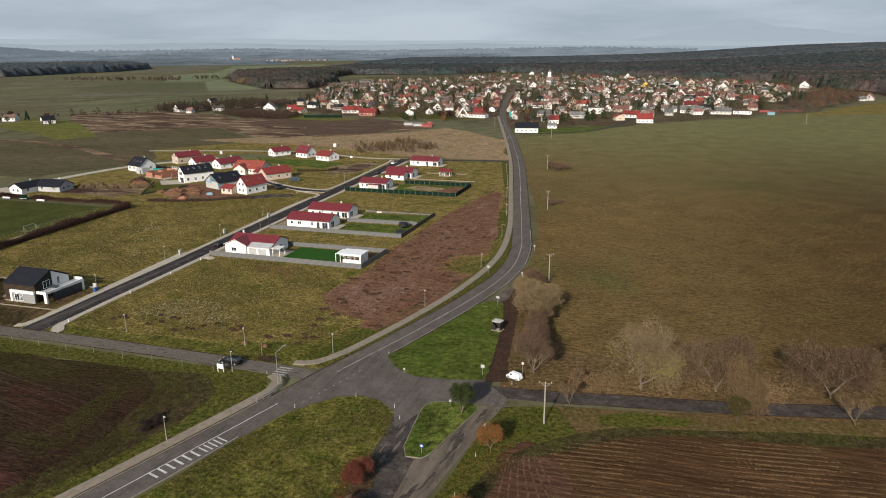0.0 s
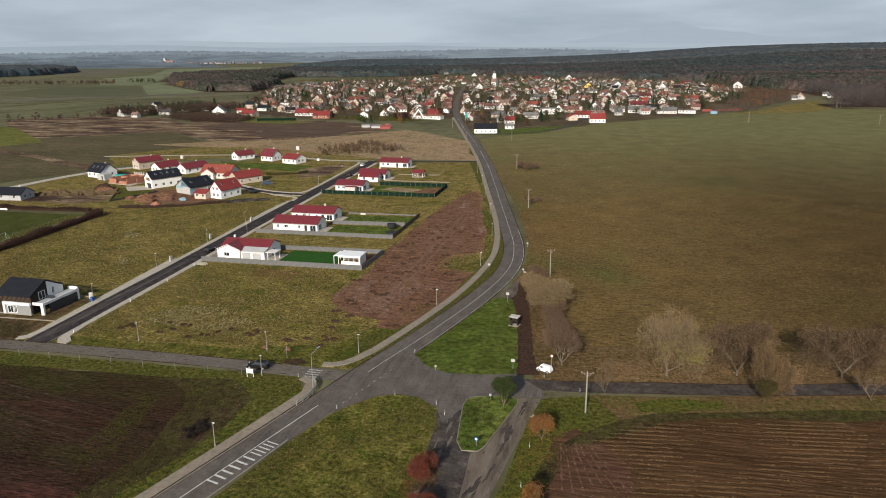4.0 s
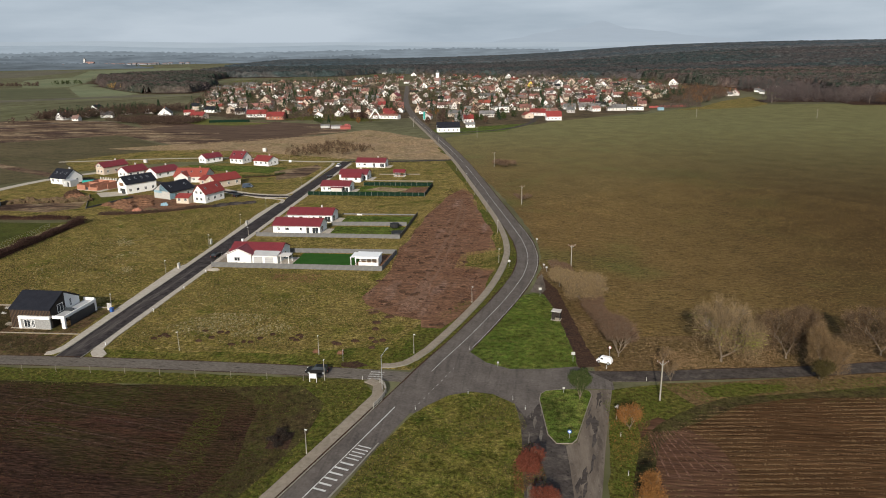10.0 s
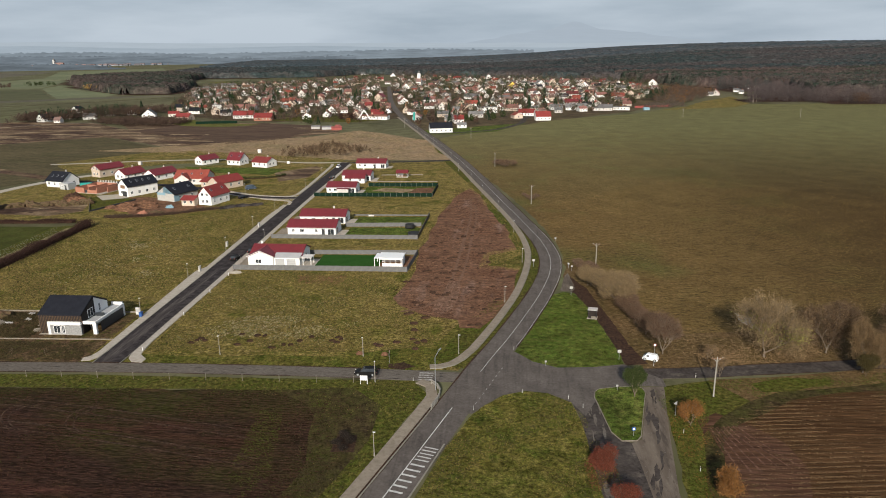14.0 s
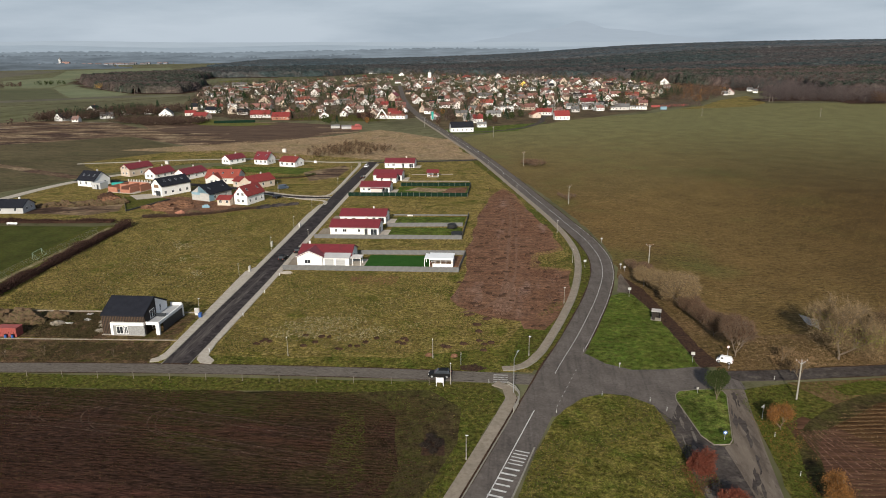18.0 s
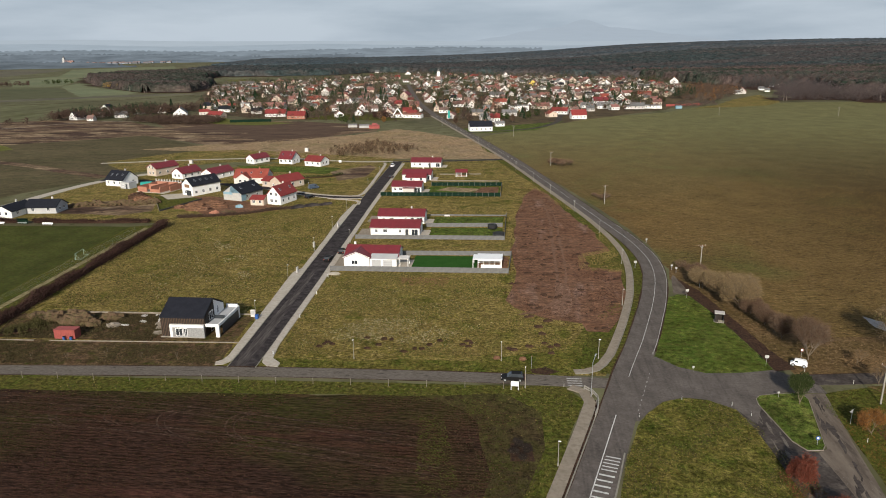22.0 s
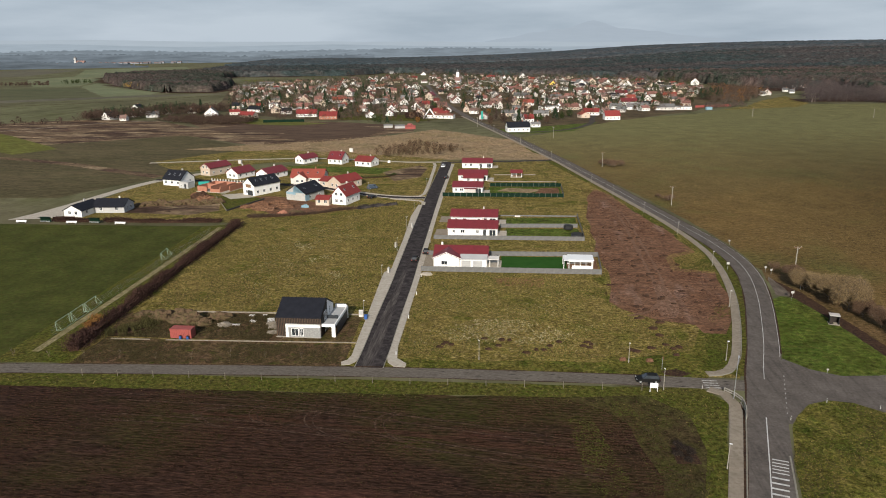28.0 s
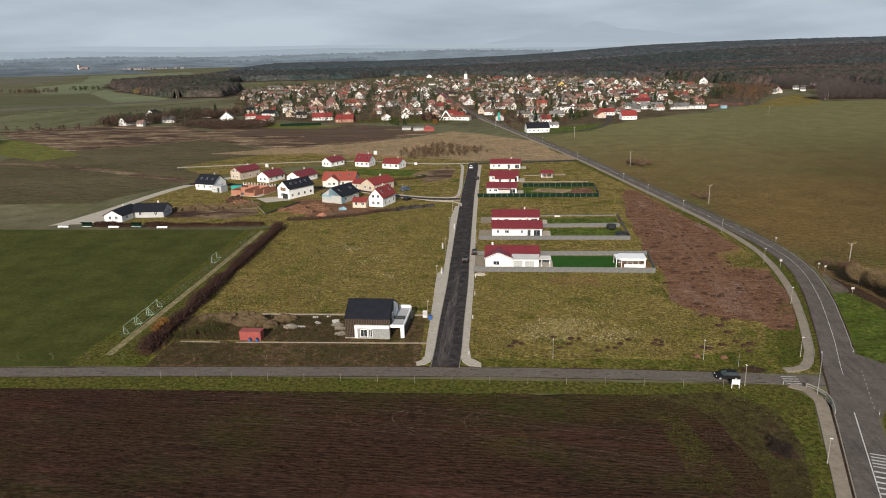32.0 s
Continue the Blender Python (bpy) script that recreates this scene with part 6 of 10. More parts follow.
sign("blue", 95.2, -21.6, 0, 1.5, "round blue keep-side sign on the island tip")
sign("triangle", 103.2, -14.5, 200, 2.4, "white-backed triangular give-way sign")
sign("board", 94.9, -6.2, 190, 1.2, "small grey-backed road sign on the island")
sign("round", 104.4, 9.2, 0, 2.6, "round white sign beside the leafy lane")
sign("board", 91.0, 44.4, 0, 2.4, "white board sign at the lane mouth")
sign("board", 92.2, 67.2, -5, 1.6, "white chevron board on the bend")
sign("board", 92.9, 64.8, -10, 1.6, "white chevron board on the bend")
sign("triangle", 96.0, 52.5, 0, 2.0, "white-backed triangular sign by the bushes")
sign("board", 90.3, 94.7, 0, 1.6, "white chevron board beside the road")
sign("board", 82.5, 68.2, 0, 2.2, "white road sign by the pavement")
sign("board", 97.2, 7.0, 0, 2.2, "small white sign at the lawn corner")
sign("board", 82.7, 3.4, 0, 1.1, "small marker post sign on the lawn edge")
sign("round", 52.2, 2.4, 90, 2.6, "white-faced round sign by the side road")
for k, (x, y) in enumerate([(69.6, -15), (76.6, 10.5), (78, -8.2), (57.9, -4.9), (88.2, -13), (103.4, 4.6), (86, -9.8), (103.3, -20), (103.2, -30.5), (110.2, 0.2)]):
    gp = thing("guide_post", "white plastic roadside guide post", "guide post", x, y, group="guide posts")
    part("post", boxm(-0.05, 0.05, -0.04, 0.04, 0, 0.8, bevel=0.015), "dull_white", gp)
    part("band", boxm(-0.055, 0.055, -0.045, 0.045, 0.58, 0.7), "black", gp)
ib = thing("info_board", "white information board on two legs by the side road", "notice board", 49.0, -6.9)
ib.scale = (0.82, 1, 0.85)
part("panel", boxm(-0.85, 0.85, -0.06, 0.0, 1.0, 2.1), "whitepaint", ib)
for sx in (-0.78, 0.78):
    part("leg", boxm(sx - 0.06, sx + 0.06, 0.0, 0.08, 0, 2.1), "whitepaint", ib)
for i in range(3):
    part("text_bar", boxm(-0.6, 0.4 - 0.2 * i, -0.068, -0.06, 1.3 + i * 0.22, 1.36 + i * 0.22), "greyr", ib)


def bus_shelter():
    ob = thing("bus_shelter", "small bus shelter with a pale flat roof and brown walls", "bus shelter", 94.6, 29.6, 0, -14)
    ob.scale = (0.62, 0.75, 0.9)
    part("roof", boxm(-1.7, 1.7, -1.2, 1.3, 2.25, 2.4), "offwhite", ob)
    part("back_wall", boxm(-1.5, 1.5, 0.95, 1.05, 0, 2.25), "slat", ob)
    for sx in (-1.5, 1.4):
        part("side_wall", boxm(sx, sx + 0.1, -0.7, 0.95, 0, 2.25), "slat", ob)
    for sx in (-1.5, 1.4):
        part("post", boxm(sx, sx + 0.1, -1.05, -0.95, 0, 2.25), "dark_metal", ob)
    part("front_panel", boxm(-1.4, -0.3, -1.0, -0.95, 0, 1.5), "slat", ob)
    part("bench", boxm(-1.3, 1.3, 0.4, 0.85, 0.42, 0.5), "slat", ob)
    part("slab", boxm(-1.8, 1.8, -1.4, 1.4, 0.03, 0.08), "paving", ob)


bus_shelter()


# ---- vehicles ----
def car(label, paint, x, y, yaw, L=4.4, W=1.8, H=1.55, category="car", van=False):
    ob = thing("car" if not van else "van", label, category, x, y, 0.05, yaw)
    low = 0.28
    prof = [(-L / 2, low + 0.1), (-L / 2, H * 0.52), (-L * 0.47, H * 0.6), (L * 0.22, H * 0.62), (L * 0.47, H * 0.48), (L / 2, low + 0.15), (L / 2 - 0.1, low), (-L / 2 + 0.1, low)]
    cabin = [(-L * 0.46, H * 0.6), (-L * 0.4, H * 0.97), (-L * 0.36, H), (L * 0.04 if not van else L * 0.2, H), (L * 0.08 if not van else L * 0.24, H * 0.97), (L * 0.24 if not van else L * 0.36, H * 0.62)]

    def loft(pts, w0, w1, z0, z1):
        bm = bmesh.new()
        half = lambda z: w0 + (w1 - w0) * (z - z0) / (z1 - z0)
        a = [bm.verts.new((px, -half(pz), pz)) for px, pz in pts]
        b = [bm.verts.new((px, half(pz), pz)) for px, pz in pts]
        n = len(pts)
        bm.faces.new(a)
        bm.faces.new(b[::-1])
        for i in range(n):
            bm.faces.new((a[i], b[i], b[(i + 1) % n], a[(i + 1) % n]))
        bmesh.ops.recalc_face_normals(bm, faces=bm.faces[:])
        bmesh.ops.bevel(bm, geom=bm.edges[:], offset=0.05, segments=2, affect="EDGES")
        return bm
    body = part("body", loft(prof, W / 2, W / 2, 0, 1), paint, ob)
    part("cabin", loft(cabin, W / 2 - 0.06, W / 2 - 0.24, H * 0.6, H), "glass" if not van else paint, ob)
    part("roof", boxm(-L * 0.37, (0.04 if not van else 0.2) * L, -W / 2 + 0.26, W / 2 - 0.26, H - 0.02, H + 0.03, bevel=0.02), paint, ob)
    if van:
        for sy in (-1, 1):
            part("side_window", boxm(L * 0.06, L * 0.22, sy * (W / 2 - 0.1) - 0.03, sy * (W / 2 - 0.1) + 0.03, H * 0.66, H * 0.88), "glass", ob)
        part("windscreen", boxm(L * 0.26, L * 0.36, -W / 2 + 0.2, W / 2 - 0.2, H * 0.66, H * 0.86), "glass", ob)
    tyre = mesh_from("wheel", rod((0, -0.11, 0), (0, 0.11, 0), 0.33, 0.33, 14), "black")
    rim = mesh_from("rim", rod((0, -0.12, 0), (0, 0.12, 0), 0.2, 0.2, 10), "steel")
    for sx in (-0.31, 0.32):
        for sy in (-1, 1):
            w = part_of("wheel", tyre, ob, Matrix.Translation((sx * L, sy * (W / 2 - 0.08), 0.33)))
            part_of("rim", rim, w)
    for sy in (-1, 1):
        part("headlight", boxm(L * 0.455, L * 0.475, sy * W * 0.36 - 0.16, sy * W * 0.36 + 0.16, H * 0.42, H * 0.5), "whitepaint", body)
        part("tail_light", boxm(-L / 2 - 0.01, -L / 2 + 0.03, sy * W * 0.38 - 0.12, sy * W * 0.38 + 0.12, H * 0.46, H * 0.58), "redpaint", body)
    return ob


car("black estate car parked on the side road", "carblack", 48.6, -2.9, 181, 4.4, 1.75, 1.5)
car("small white van parked beside the leafy lane", "carwhite", 103.3, 7.2, 156, 3.0, 1.4, 1.38, van=True, category="van")
car("dark car parked on the new street", "carblack", -5.2, 70, 88, 4.4)
car("white car parked at the top of the new street", "carwhite", -14.6, 240, 88, 4.3)
car("dark car parked beside the new street", "carblack", -9.6, 206, 88, 4.3)
car("dark car parked beside the street", "carblack", -3.0, 78, 92, 4.4)
car("blue-grey van parked by the new house", "greyblue", -40, 178, 40, 4.8, 1.9, 2.0, van=True, category="van")
car("dark car parked beside the white house", "carblack", -36, 158, 60)
car("red delivery truck parked at the village edge", "redpaint", -62, 438, 10, 5.5, 2.2, 2.6, van=True, category="truck")


# ---- football goals ----
def goal():
    ob = thing("football_goal", "pale green-white portable football goal with a thin frame", "football goal", group="football goals")
    w, h, d = 5.4, 1.9, 1.3
    for a, b in (((-w / 2, 0, 0), (-w / 2, 0, h)), ((w / 2, 0, 0), (w / 2, 0, h))):
        part("post", rod(a, b, 0.05), "goal_paint", ob)
    part("crossbar", rod((-w / 2, 0, h), (w / 2, 0, h), 0.05), "goal_paint", ob)
    part("ground_bar", rod((-w / 2, d, 0.06), (w / 2, d, 0.06), 0.035), "goal_paint", ob)
    for sx in (-w / 2, w / 2):
        part("side_bar", rod((sx, 0, 0.06), (sx, d, 0.06), 0.035), "goal_paint", ob)
        part("stay", rod((sx, 0, h), (sx, d, 0.06), 0.03), "goal_paint", ob)
    return ob


gl = goal()
gl.matrix_basis = pose(-77.5, 13.8, 0.02, 0, 0, -86)
for x, y, a in ((-77.9, 19.9, -85), (-78.2, 25.7, -84), (-81.3, 68.4, -82)):
    copy_thing(gl, pose(x, y, 0.02, 0, 0, a))


def ball_net():
    ob = thing("ball_fence", "thin pale ball-stop fence beside the pitch", "fence", -76.2, 8)
    pm = mesh_from("post", rod((0, 0, 0), (0, 0, 1.9), 0.025), "fence_green")
    wires = bmesh.new()
    for i in range(23):
        p = Vector((-0.0 - 3.4 * i / 22, 90.0 * i / 22, 0))
        part_of("post", pm, ob, Matrix.Translation(p))
    for z in (0.1, 0.6, 1.1, 1.5, 1.9):
        prism(wires, (0, 0, z), (-3.4, 90, z), 0.012, 0.012, 4)
    part("wire", wires, "steel", ob)


ball_net()
for x0 in (-155.5, -136, -117.5):
    bn = thing("bench", "long white bench beside the pitch", "bench", x0, 106.4, group="pitch benches")
    part("seat", boxm(-2, 2, -0.2, 0.2, 0.4, 0.5), "whitepaint", bn)
    part("backrest", boxm(-2, 2, 0.2, 0.26, 0.55, 0.95), "whitepaint", bn)
    for sx in (-1.7, 1.6):
        part("leg", boxm(sx, sx + 0.1, -0.18, 0.2, 0, 0.4), "steel", bn)
for x0 in (-147, -128):
    dg = thing("dugout", "green covered dugout beside the pitch", "dugout", x0, 107.4)
    part("back", boxm(-2, 2, 0.6, 0.7, 0, 1.9), "fence_green", dg)
    part("roof", boxm(-2.1, 2.1, -0.6, 0.75, 1.9, 2.0), "fence_green", dg)
    part("bench", boxm(-1.8, 1.8, 0.1, 0.5, 0.4, 0.48), "whitepaint", dg)

# ---- pale tarpaulin on the field edge ----
def tarpaulin():
    bm = bmesh.new()
    a, b, c, d = (Vector((*p, 0)) for p in ((127.6, 34.8), (130.5, 31.5), (128.8, 25.5), (127.1, 28.9)))
    n = 10
    g = []
    for i in range(n + 1):
        row = []
        for j in range(n + 1):
            p = a.lerp(b, i / n).lerp(d.lerp(c, i / n), j / n)
            rim = min(i, j, n - i, n - j) / 3
            row.append(bm.verts.new((p.x + 0.3 * noise.noise(p * 0.9), p.y + 0.3 * noise.noise(p * 0.8 + Vector((5, 0, 0))), 0.03 + min(1, rim) * (0.22 + 0.25 * noise.noise(p * 0.7)))))
        g.append(row)
    for r0, r1 in zip(g, g[1:]):
        for j in range(n):
            bm.faces.new((r0[j], r1[j], r1[j + 1], r0[j + 1]))
    bmesh.ops.recalc_face_normals(bm, faces=bm.faces[:])
    bmesh.ops.solidify(bm, geom=bm.faces[:], thickness=0.02)
    return single("tarpaulin", bm, "tarp", "pale crumpled tarpaulin on the field behind the trees", "tarpaulin")


tarpaulin()

# ---- plants ----
RNG = np.random.default_rng(7)


def np_object(name, v, f, mat, parent=None, label="", category="", kind="", m=None):
    me = bpy.data.meshes.new(name)
    v = np.asarray(v, dtype=np.float32)
    f = np.asarray(f, dtype=np.int32)
    me.vertices.add(len(v))
    me.vertices.foreach_set("co", v.ravel())
    k = f.shape[1]
    me.loops.add(f.size)
    me.loops.foreach_set("vertex_index", f.ravel())
    me.polygons.add(len(f))
    me.polygons.foreach_set("loop_start", np.arange(0, f.size, k, dtype=np.int32))
    me.update(calc_edges=True)
    me.materials.append(M[mat])
    ob = new(name, me)
    if parent:
        ob.parent = parent
    if m is not None:
        ob.matrix_basis = m
    if label or kind:
        tagged(ob, label, category, "", kind)
    return ob


def slivers(p, d, w, rng):
    """Thin triangles from points p along vectors d, w wide at the foot."""
    side = np.cross(d, rng.normal(size=d.shape))
    side /= np.linalg.norm(side, axis=1, keepdims=True) + 1e-9
    w = np.asarray(w).reshape(-1, 1)
    v = np.stack([p - side * w / 2, p + side * w / 2, p + d], axis=1).reshape(-1, 3)
    return v, np.arange(len(v)).reshape(-1, 3)


def flakes(p, size, rng, flat=0.0):
    """Small quads of random turn at the points p."""
    a = rng.normal(size=p.shape)
    a[:, 2] *= 1 - flat
    a /= np.linalg.norm(a, axis=1, keepdims=True) + 1e-9
    b = np.cross(a, rng.normal(size=p.shape))
    b[:, 2] *= 1 - flat
    b /= np.linalg.norm(b, axis=1, keepdims=True) + 1e-9
    s = (np.asarray(size) * np.ones(len(p))).reshape(-1, 1) / 2
    v = np.stack([p - a * s, p + b * s * 0.7, p + a * s, p - b * s * 0.7], axis=1).reshape(-1, 3)
    return v, np.arange(len(v)).reshape(-1, 4)


def limbs(rng, h, spread, fork, levels=4, lean=0.1, splits=3, r0=None):
    """Segments (a, b, ra, rb) of a branching tree and the tips of its last twigs."""
    segs, tips = [], []
    r0 = r0 or h * 0.022

    def grow(p, d, length, r, lev):
        n = 2
        for i in range(n):
            q = p + d * length / n * (0.24 if lev == levels else 1.0)
            segs.append((p, q, r * (1 - 0.2 * i), r * (1 - 0.2 * (i + 1))))
            p = q
            d = d + Vector(rng.normal(size=3)) * 0.12
            d.normalize()
        r *= 0.62
        if lev == 0:
            tips.append((p, d, length))
            return
        for k in range(splits + (1 if lev == levels - 1 else 0)):
            a = 6.283 * (k + rng.random()) / splits
            out = Vector((math.cos(a), math.sin(a), 0)) * spread
            low_fork = lev == levels
            nd = (d * (0.6 if low_fork else 0.8) + out * ((0.45 if low_fork else 0.25) + 0.85 * rng.random()) + Vector((0, 0, 0.12 if low_fork else 0.18))).normalized()
            grow(p, nd, length * (0.66 + 0.26 * rng.random()), r, lev - 1)
    grow(Vector((0, 0, 0)), Vector((rng.normal() * lean, rng.normal() * lean, 1)).normalized(), fork, r0, levels)
    return segs, tips


TREES = {}


def tree_meshes(key, h, spread, fork, levels, splits, twigs, twig_len, leaf, leaves=0, leaf_size=0.25, leaf_mat=None, seed=1, low=0.0, sink=0.0):
    """Meshes of a trunk with limbs and of a crown of twigs or leaves, h metres high."""
    rng = np.random.default_rng(seed)
    segs, tips = limbs(rng, h, spread, fork, levels, splits=splits)
    top = max(t[0].z for t in tips)
    k = h / (top + twig_len * 0.4)
    bm = bmesh.new()
    for a, b, ra, rb in segs:
        prism(bm, a * k, b * k, max(0.02, ra), max(0.015, rb), 5 if ra > 0.06 else 3, cap=False)
    trunk = mesh_from("trunk", bm, "bark")
    thin = [q for q in segs if q[2] < h * 0.0085 and q[0].z * k > h * 0.16]
    P = np.array([t[0] * k for t in tips] + [(q[0] + q[1]) * (0.5 * k) for q in thin])
    D = np.array([t[1] for t in tips] + [(q[1] - q[0]).normalized() for q in thin])
    odds = rng.random(len(P)) ** 2.2
    odds /= odds.sum()
    idx = rng.choice(len(P), twigs, p=odds)
    p = P[idx] + rng.normal(size=(twigs, 3)) * twig_len * 0.45
    drop = rng.random(twigs) < sink
    p[drop, 2] *= rng.uniform(0.3, 1.0, drop.sum())
    d = D[idx] * 0.6 + rng.normal(size=(twigs, 3)) * 0.6 + np.array([0, 0, 0.25])
    d *= (twig_len * (0.5 + rng.random((twigs, 1)))) / (np.linalg.norm(d, axis=1, keepdims=True) + 1e-9)
    v, f = slivers(p, d, 0.03 + 0.045 * rng.random(twigs), rng)
    crown = bpy.data.meshes.new("crown")
    crown.from_pydata(v.tolist(), [], f.tolist())
    crown.materials.append(M[leaf])
    fol = None
    if leaves:
        idx = rng.choice(len(P), leaves, p=odds)
        q = P[idx] + rng.normal(size=(leaves, 3)) * twig_len * 0.6
        if low:
            q = q[q[:, 2] < h * low]
        v, f = flakes(q, leaf_size * (0.6 + 0.8 * rng.random(len(q))), rng)
        fol = bpy.data.meshes.new("foliage")
        fol.from_pydata(v.tolist(), [], f.tolist())
        fol.materials.append(M[leaf_mat or leaf])
    TREES[key] = (trunk, crown, fol)


def tree(key, label, x, y, yaw=0.0, s=1.0, category="tree", group="", name="tree", z=0.0, wide=1.15):
    t, c, f = TREES[key]
    ob = thing(name, label, category, x, y, z, yaw, group)
    ob.scale = (s * wide, s * wide, s)
    part_of("trunk", t, ob)
    part_of("crown", c, ob)
    if f:
        part_of("foliage", f, ob)
    return ob


tree_meshes("broad", 11.5, 0.62, 1.3, 5, 3, 14000, 0.9, "twig_tan", 3000, 0.2, "twig_tan", seed=3, sink=0.45)
tree_meshes("broad_yellow", 12.5, 0.68, 1.3, 5, 3, 15000, 0.95, "twig_pale", 8000, 0.27, "leaf_yellow", seed=4, low=0.56, sink=0.45)
tree_meshes("dark_broad", 11, 0.66, 1.2, 5, 3, 16000, 0.9, "twig_brown", 3600, 0.24, "twig_tan", seed=5, sink=0.45)
tree_meshes("red_bare", 9, 0.75, 1.3, 5, 4, 11000, 0.8, "twig_red", 0, seed=6)
tree_meshes("slim_bare", 6, 0.6, 1.6, 4, 3, 1600, 0.7, "twig_tan", 0, seed=8)
tree_meshes("orange", 4.2, 0.8, 1.0, 4, 4, 1500, 0.5, "leaf_orange", 6500, 0.2, "leaf_orange", seed=9)
tree_meshes("red_bush", 3.8, 0.8, 0.5, 4, 4, 1800, 0.5, "leaf_red", 6500, 0.2, "leaf_red", seed=10)
tree_meshes("green_bush", 6.6, 0.38, 0.35, 4, 4, 2500, 0.6, "leaf_green", 9000, 0.28, "leaf_green", seed=11)
tree_meshes("ivy_bush", 4.2, 0.5, 0.6, 4, 4, 3000, 0.6, "leaf_olive", 5000, 0.2, "leaf_olive", seed=17)
tree_meshes("tan_bush", 7.5, 0.75, 0.5, 5, 4, 13000, 0.7, "twig_pale", 3500, 0.2, "leaf_straw", seed=12)
tree_meshes("red_thicket", 7.0, 0.65, 0.6, 5, 4, 12000, 0.75, "twig_red", 0, seed=13)
tree_meshes("small_shrub", 2.2, 0.8, 0.3, 3, 4, 700, 0.5, "twig_red", 0, seed=14)
tree_meshes("dark_shrub", 1.8, 0.9, 0.3, 3, 4, 1500, 0.6, "brush", 0, seed=16)
tree_meshes("sapling", 3.2, 0.35, 1.5, 2, 3, 40, 0.4, "twig_dark", 0, seed=15)

tree("broad_yellow", "large half-bare roadside tree with yellow-green lower leaves", 125.9, 10.4, 0, 1.02, wide=1.0)
tree("dark_broad", "large bare brown roadside tree", 138.8, 13.2, 40, 1.02, wide=0.92)
tree("broad", "tan half-bare roadside tree at the road edge", 141.7, 4.3, 100, 1.04, wide=0.62)
tree("ivy_bush", "dark ivy-clad bush at the foot of the tree", 141.6, 2.9, 30, 1.15, "bush", "", "bush", wide=0.6)
tree("dark_broad", "dark bare roadside tree", 157.8, 16.6, 20, 0.98, wide=1.05)
tree("slim_bare", "slim bare tree at the road edge", 159.9, 7.6, 310, 0.95, wide=0.75)
tree("slim_bare", "slim bare young tree beside the pole", 114.6, 0.2, 0, 0.85, wide=0.6)
tree("slim_bare", "slim bare young tree beside the road", 114.6, 8.8, 50, 0.6, wide=0.7)
tree("red_bare", "reddish bare tree beside the leafy lane", 106.3, 10.4, 0, 1.05, wide=0.72)
tree("dark_broad", "dark bare roadside tree far along the road", 176, 22, 20, 1.0)
tree("broad", "bare tan roadside tree far along the road", 190, 28, 80, 1.0)
tree("dark_broad", "dark bare roadside tree far along the road", 205, 33, 150, 1.05)
tree("orange", "small round tree with orange-brown leaves", 105.0, -17.6, 0, 1.1, wide=0.72)
tree("orange", "small round tree with orange-brown leaves at the field edge", 105.6, -36.5, 90, 1.1, wide=0.75)
tree("red_bush", "dark red leafy bush beside the cracked lane", 89.3, -31.6, 0, 1.15, wide=0.72)
tree("red_bush", "dark red leafy bush beside the cracked lane", 91.0, -39.5, 130, 0.95, wide=0.72)
tree("green_bush", "tall dense dark green bush on the traffic island", 97.6, -8.4, 0, 1.0, wide=0.7)
for i, (x, y, k, s) in enumerate([(96.8, 52.4, "tan_bush", 0.8), (100.0, 45.6, "tan_bush", 1.0), (101.7, 38.6, "tan_bush", 1.15),
                                  (103.0, 34.5, "red_thicket", 0.7), (104.0, 28.0, "red_thicket", 0.75), (104.8, 20.5, "red_bare", 0.62),
                                  (97.2, 60.5, "red_thicket", 0.72), (94.8, 68.5, "small_shrub", 1.3)]):
    tree(k, "tall tan bush in the roadside thicket" if k == "tan_bush" else "reddish bare bush in the roadside thicket", x, y, i * 47, s, "bush", "roadside thicket", "bush", wide=0.95)
for i, (x, y, s) in enumerate([(84, 160, 1.2), (86.5, 164, 1.0), (82, 166, 0.9), (71.5, 246, 2.0), (74, 250, 1.6), (69, 252, 1.5), (77, 247, 1.7), (73, 243, 1.4)]):
    tree("small_shrub", "low bare shrub at the field edge", x, y, i * 60, s, "bush", "", "bush")
for i in range(11):
    x = -92 + i * 7.4
    s = tree("sapling", "young roadside tree tied to a stake", x, 0.8 + 0.045 * (x + 92) - 4.2 if x < -40 else 0.6, i * 33, 0.55 + 0.08 * (i % 3), "tree", "young trees along the side road", "sapling", wide=0.55)
    part("stake", rod((0.2, 0, 0), (0.2, 0, 1.4), 0.035, 0.03, 5), "wood", s)
for i in range(16):
    x = -58 + i * 7.0
    st = thing("stake", "short wooden stake in the roadside grass", "stake", x, -9.6 + 0.03 * (x + 58), group="stakes along the side road")
    part("post", rod((0, 0, 0), (0, 0, 1.3), 0.045, 0.04, 6), "concrete_old", st)
    part("cap", rod((0, 0, 1.3), (0, 0, 1.36), 0.065, 0.05, 6), "pole", st)


M["tuft_weed"] = material("olive brown weeds", (0.055, 0.05, 0.02), None, 1, None, 1, 0.95, islands=0.5)


